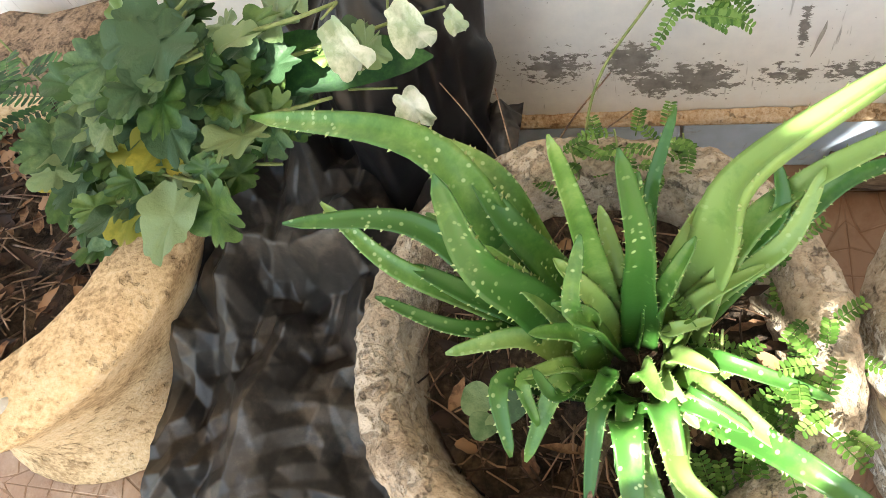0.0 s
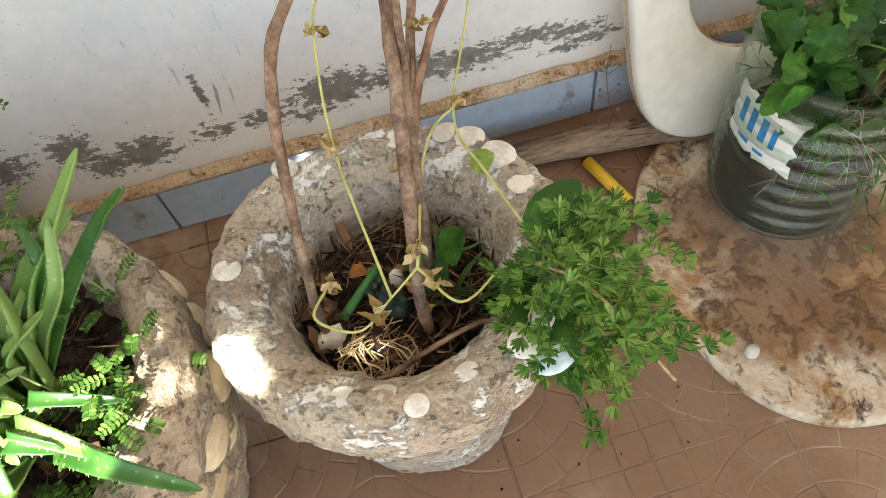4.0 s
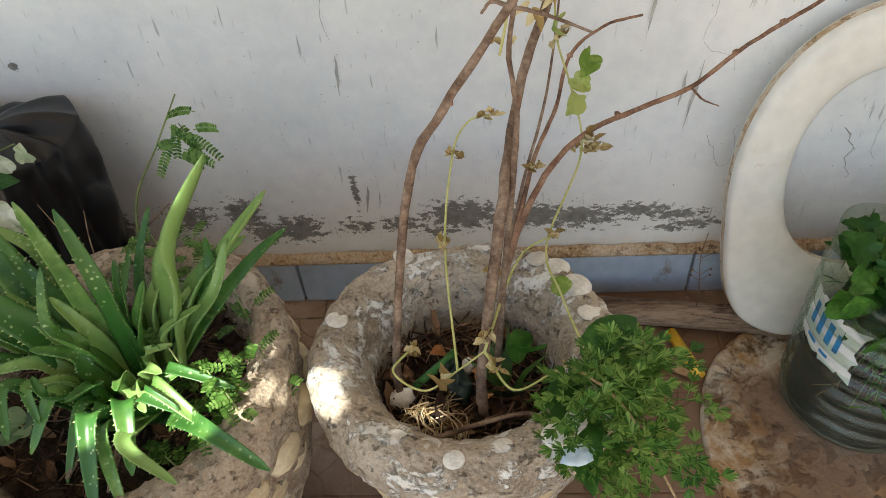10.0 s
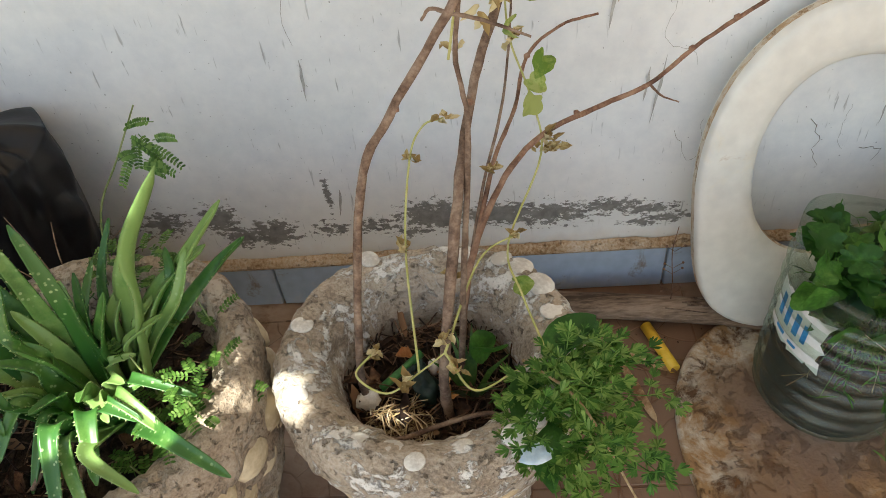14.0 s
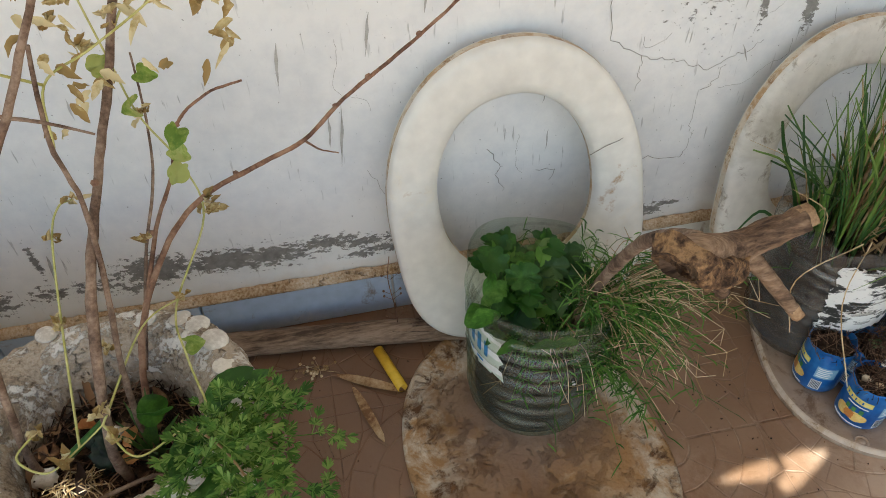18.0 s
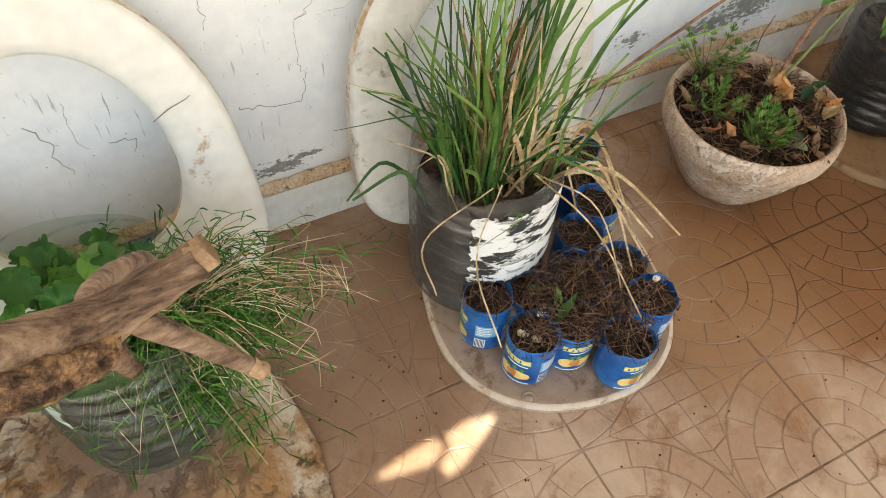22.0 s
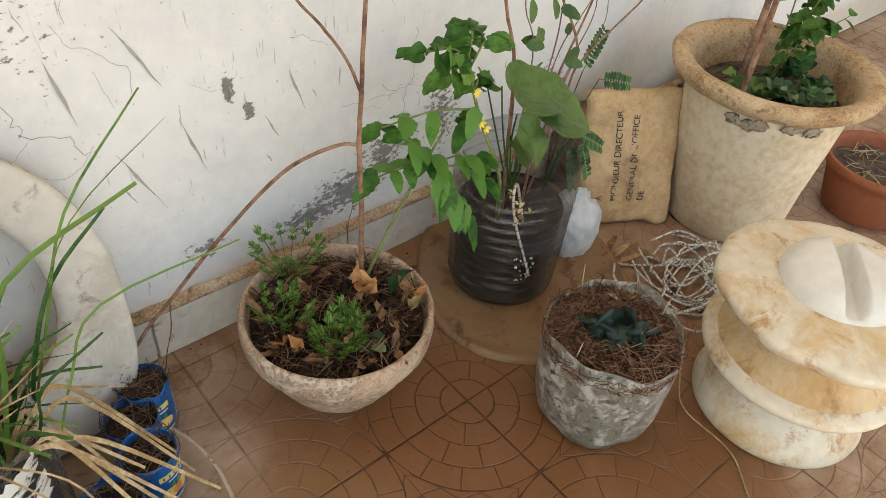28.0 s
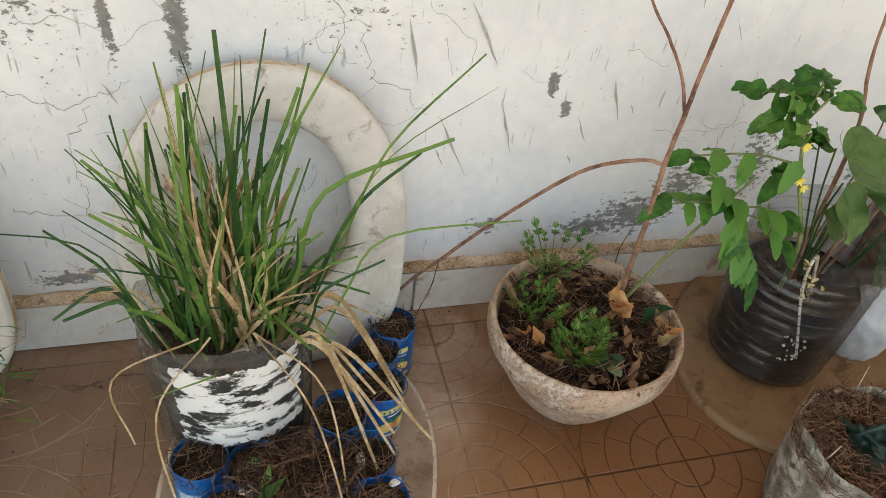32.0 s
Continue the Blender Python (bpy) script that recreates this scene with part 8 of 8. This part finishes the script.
part("lower_disc", lathe([(.11, 0), (.120, 0), (.125, .005), (.126, .014), (.121, .034), (.108, .058), (.09, .078), (.075, .088)], 72), spool_cream, t)
part("middle_disc", lathe([(.075, .086), (.105, .090), (.130, .101), (.141, .112), (.143, .119), (.139, .125), (.124, .131)], 72), spool_cream, t)
part("neck", lathe([(.1245, .1305), (.108, .148), (.098, .170), (.096, .184), (.112, .1880)], 72), spool_stain, t, "brown stained neck between the discs")
bm = lathe([(.095, .183), (.125, .195), (.146, .208), (.156, .220), (.159, .229), (.155, .236), (.14, .238), (.11, .243), (.085, .248), (.072, .25)], 96, 0, 6, 0, lambda a, k: chipk(a, k) if 1 < k < 7 else 0)
part("upper_disc", bm, spool_cream, t, "chipped upper disc")
GROOVE = radians(101.6)
bm = cap(bmesh.new(), .080, 0.0, 96, 0, 20, 0, 26)
for v in bm.verts:
    rr = min(1.0, math.hypot(v.co.x, v.co.y) / .080)
    top = .247 + .036 * (1 - rr ** 4) ** .5
    side = abs(v.co.x * math.cos(GROOVE) + v.co.y * math.sin(GROOVE))
    g = min(1.0, max(0.0, (side - .009) / .006))
    g = g * g * (3 - 2 * g)
    v.co.z = .254 * (1 - g) + top * g if rr < .97 else min(top, .256 * (1 - g) + top * g)
part("knob", bm, plastic_cream, t, "white slotted centre knob")

# ---------- big plaster pot ----------
R = random.Random(99)
t = thing("plaster_pot", "large tapered off-white plaster pot with a wide rolled rim", "planter", BIG[0], BIG[1], 0)
z1 = BIG[2]
part("body", lathe([(.05, .0), (.112, .0), (.118, .006), (.126, z1 * .3), (.138, z1 * .6), (.147, z1 - .045), (.150, z1 - .040)], 72, .0016, 12, 6), plaster_pot, t)
part("rim", lathe([(.148, z1 - .043), (.168, z1 - .036), (.181, z1 - .024), (.185, z1 - .010), (.180, z1 - .001), (.168, z1 + .001), (.152, z1 - .006), (.144, z1 - .02), (.140, z1 - .07), (.136, z1 - .10)], 80, .003, 16, 2), rim_sand, t, "sand-brown rolled rim")
part("soil", cap(bmesh.new(), .139, z1 - .075, 36, .008, 26, 1), soil_grey, t)
bm = bmesh.new()
for a in (188, 200, 226, 240, 205):
    blob(bm, (math.cos(radians(a)) * .149, math.sin(radians(a)) * .1485, z1 - .052 + R.uniform(-.012, .004)), (.016, .0022, .009), .9, R, 3, radians(a + 90))
part("flaked_patch", bm, concrete_grey, t, "flaked grey patches")
OBP = Vector((BIG[0], BIG[1], z1 - .08))
for n, (cx, cy, h, mat) in enumerate(((-.07, -.03, .05, leaf_kale), (-.03, -.06, .05, leaf_kale), (.02, -.05, .06, leaf_dark), (.0, -.075, .05, leaf_kale), (-.09, .0, .045, leaf_feather), (.06, .0, .06, leaf_dark))):
    t = thing("lobed_seedling", "low lobed green seedling in the plaster pot", "plant", OBP.x + cx, OBP.y + cy, OBP.z + .006, group="seedlings in the plaster pot")
    bm = bmesh.new()
    for j in range(14):
        a = R.uniform(0, 6.28)
        lobed(bm, (R.uniform(-.015, .015), R.uniform(-.015, .015), R.uniform(.01, h)), (math.cos(a), math.sin(a), R.uniform(0, .7)), R.uniform(.034, .05), R, (R.uniform(-.4, .4), -.4, 1), 9, .18, .7, .4, .3, .4)
    part("foliage", bm, mat, t)
t = thing("leafy_climber", "leafy light green climber rising from the plaster pot", "plant", OBP.x + .03, OBP.y + .02, OBP.z)
for tip in ((.02, -.03, .20), (.06, -.02, .22), (.10, .0, .17), (.03, .03, .26), (.12, -.05, .14), (.0, -.05, .15)):
    tip = Vector(tip)
    path = smooth_path([(0, 0, 0), tip * .5 + Vector((.01, 0, .03)), tip], 6)
    bm = tube(bmesh.new(), path, .0018, .001, 5)
    for j in range(18):
        p = path[R.randrange(4, len(path))]
        a = R.uniform(0, 6.28)
        part("leaf", leaf(bmesh.new(), p, (math.cos(a), math.sin(a), R.uniform(-.4, .4)), R.uniform(.022, .036), R.uniform(.018, .026), R, (R.uniform(-.4, .4), -.5, 1), .3, .12, 8, .2), leaf_feather if R.random() < .6 else leaf_bright, t)
    part("stem", bm, stem_green, t)
t = thing("bare_shrub", "two bare brown stems standing in the plaster pot", "shrub", OBP.x, OBP.y, OBP.z)
for pts, r in (([(-.12, -.01, 0), (-.118, -.008, .1), (-.112, -.005, .25), (-.10, 0, .42)], .0055), ([(-.02, .05, 0), (-.015, .05, .1), (-.005, .055, .25), (.01, .06, .4)], .0065)):
    path = smooth_path(pts, 6)
    part("stem", tube(bmesh.new(), path, r, r * .7, 8, .1, R), bark_red, t)
t = thing("fallen_leaf", "pale dry fallen leaf in the plaster pot", "leaf", OBP.x - .075, OBP.y + .02, OBP.z + .02)
bm = bmesh.new()
leaf(bm, (0, 0, 0), (1, .2, .1), .05, .026, R, (0, 0, 1), .05, .05, 8)
part("leaf", bm, dead_leaf, t)
t = thing("straw_clump", "clump of dry straw on the soil of the plaster pot", "straw", OBP.x, OBP.y, OBP.z + .004)
part("straw", scatter(bmesh.new(), R, 140, .11, .002, .05, .0007, .3, curve=.6), needle, t)

# ---------- far end ----------
t = thing("terracotta_pot", "low red terracotta pot with dry litter", "planter", 3.28, -0.475, 0)
part("body", lathe([(.03, 0), (.075, 0), (.08, .005), (.098, .08), (.104, .10), (.112, .104), (.114, .12), (.106, .122), (.102, .11), (.096, .085)], 56, .0012, 12, 4), terracotta, t)
part("soil", cap(bmesh.new(), .098, .092, 30, .006, 30, 2), soil_grey, t)
part("straw", scatter(bmesh.new(), R, 60, .085, .095, .05, .001, .3), dry_grass, t)
t = thing("black_plastic_bag", "black plastic bag lying behind the pots", "plastic bag", 3.34, -0.13, 0.0)
bm = bmesh.new()
bmesh.ops.create_icosphere(bm, subdivisions=4, radius=1.0)
for v in bm.verts:
    n0 = v.co.copy()
    rr = 1 + .35 * (1 - abs(noise.noise(n0 * 2.2)) * 2) * .5 + .2 * (1 - abs(noise.noise(n0 * 5)) * 2) * .5
    v.co = Vector((n0.x * .13 * rr, n0.y * .085 * rr, max(0, .10 + n0.z * .11 * rr)))
part("bag", bm, black_film, t)
for x, y in ((2.95, -.12), (3.12, -.14)):
    t = thing("firewood_stick", "short brown stick leaning behind the pots", "stick", x, y, 0.0)
    part("stick", tube(bmesh.new(), smooth_path([(0, 0, .012), (.05, .02, .07), (.10, .05, .13)], 5), .012, .009, 10, .1, R), bark_red, t)

# ---------- crumbs on the floor ----------
R = random.Random(123)
bm = bmesh.new()
for _ in range(420):
    x, y = R.choice(((R.uniform(.5, 2.9), -.02 - abs(R.gauss(0, .05))), (R.uniform(.75, 1.1), R.uniform(-.5, -.1)), (R.gauss(2.05, .25), R.gauss(-.40, .12)), (R.gauss(1.5, .12), R.gauss(-.3, .12))))
    c = R.uniform(.0007, .0022)
    blob(bm, (x, y, c * .5), (c, c * R.uniform(.5, 1), c * .6), .5, R, 1)
crumbs = tagged(part("floor_crumbs", bm, litter, None), "brown crumbs of soil and dry leaf on the floor", "crumbs", "", "stuff")

# ---------- tiles of the skirting and the floor ----------
def tile_box(w, d, h, b):
    bm = bmesh.new()
    bevel_box(bm, (w, d, h), (0, 0, 0), None, b, 1)
    me = bpy.data.meshes.new("tile")
    bm.to_mesh(me)
    bm.free()
    return me


# tiles left of x 1.30 carry the sky's blue reflection in their base colour
for mat, lo, hi in ((skirt_sky, -0.62, 1.30), (skirt_white, 1.30, 3.6)):
    me = tile_box(.301, .011, .083, .0012)
    me.materials.append(mat)
    x = -0.635 + .305 * (0 if lo < 0 else 6)
    while x < hi + .1:
        if lo <= x < hi:
            ob = new("skirting_tile", me)
            ob.parent = skirting
            ob.location = (x, -.0065, .0425)
        x += .305

PITCH = .302


def cobble_tile():
    """One floor tile: a plate with cobbles in rings about each corner and squares between, all standing a little proud."""
    verts, faces = [], []
    half = PITCH / 2 - .0008

    def cell(poly, top=0.0, shrink=.0021, low=-.0008):
        c = Vector((sum(p[0] for p in poly) / len(poly), sum(p[1] for p in poly) / len(poly)))
        n0, m = len(verts), len(poly)
        for s, z in ((.0005, low), (shrink, top)):
            for p in poly:
                v = Vector(p)
                d = v - c
                v = c + d * max(0.2, 1 - s / max(d.length, .004))
                verts.append((v.x, v.y, z))
        faces.append(tuple(range(n0 + m, n0 + 2 * m)))
        for i in range(m):
            j = (i + 1) % m
            faces.append((n0 + i, n0 + j, n0 + m + j, n0 + m + i))

    faces.append((0, 1, 2, 3))
    verts += [(-half, -half, -.0006), (half, -half, -.0006), (half, half, -.0006), (-half, half, -.0006)]
    rnd = random.Random(3)
    radii = (.0006, .040, .077, .113, .148)
    for sx in (-1, 1):
        for sy in (-1, 1):
            for k in range(4):
                nseg = (1, 2, 3, 4)[k]
                for s in range(nseg):
                    a0, a1 = math.pi / 2 * s / nseg, math.pi / 2 * (s + 1) / nseg
                    r0, r1 = radii[k], radii[k + 1]
                    arc = [a0 + (a1 - a0) * i / 3 for i in range(4)]
                    poly = [(r1 * math.cos(a), r1 * math.sin(a)) for a in arc] + [(r0 * math.cos(a), r0 * math.sin(a)) for a in reversed(arc)]
                    poly = [(max(p[0], .0), max(p[1], .0)) for p in poly]
                    poly = [(sx * (half - p[0]), sy * (half - p[1])) for p in poly]
                    if sx * sy < 0:
                        poly = poly[::-1]
                    cell(poly, rnd.uniform(-.0004, .0004))
    g = .0365
    for i in range(-4, 4):
        for j in range(-4, 4):
            poly = [(i * g, j * g), ((i + 1) * g, j * g), ((i + 1) * g, (j + 1) * g), (i * g, (j + 1) * g)]
            out, bad = [], 0
            for p in poly:
                x, y = max(-half, min(half, p[0])), max(-half, min(half, p[1]))
                cx, cy = math.copysign(half, x), math.copysign(half, y)
                d = math.hypot(x - cx, y - cy)
                if d < .150:
                    bad += 1
                    x, y = cx + (x - cx) * .150 / max(d, 1e-4), cy + (y - cy) * .150 / max(d, 1e-4)
                out.append((x, y))
            area = abs(sum(out[q][0] * out[(q + 1) % 4][1] - out[(q + 1) % 4][0] * out[q][1] for q in range(4))) / 2
            if bad < 4 and area > .00012:
                cell(out, rnd.uniform(-.0004, .0004))
    me = bpy.data.meshes.new("tile")
    me.from_pydata(verts, [], faces)
    return me


tile_me = cobble_tile()
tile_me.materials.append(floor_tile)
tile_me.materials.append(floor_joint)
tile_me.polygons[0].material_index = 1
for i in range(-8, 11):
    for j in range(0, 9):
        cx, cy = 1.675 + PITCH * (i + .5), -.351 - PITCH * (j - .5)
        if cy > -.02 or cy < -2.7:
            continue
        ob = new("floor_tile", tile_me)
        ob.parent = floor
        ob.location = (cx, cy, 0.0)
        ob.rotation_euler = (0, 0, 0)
for i in range(-8, 11):
    me = tile_box(PITCH - .003, .047, .006, .0006) if i == -8 else me
    if i == -8:
        me.materials.append(floor_tile)
    ob = new("floor_tile", me)
    ob.parent = floor
    ob.location = (1.675 + PITCH * (i + .5), -.0245, -.003)
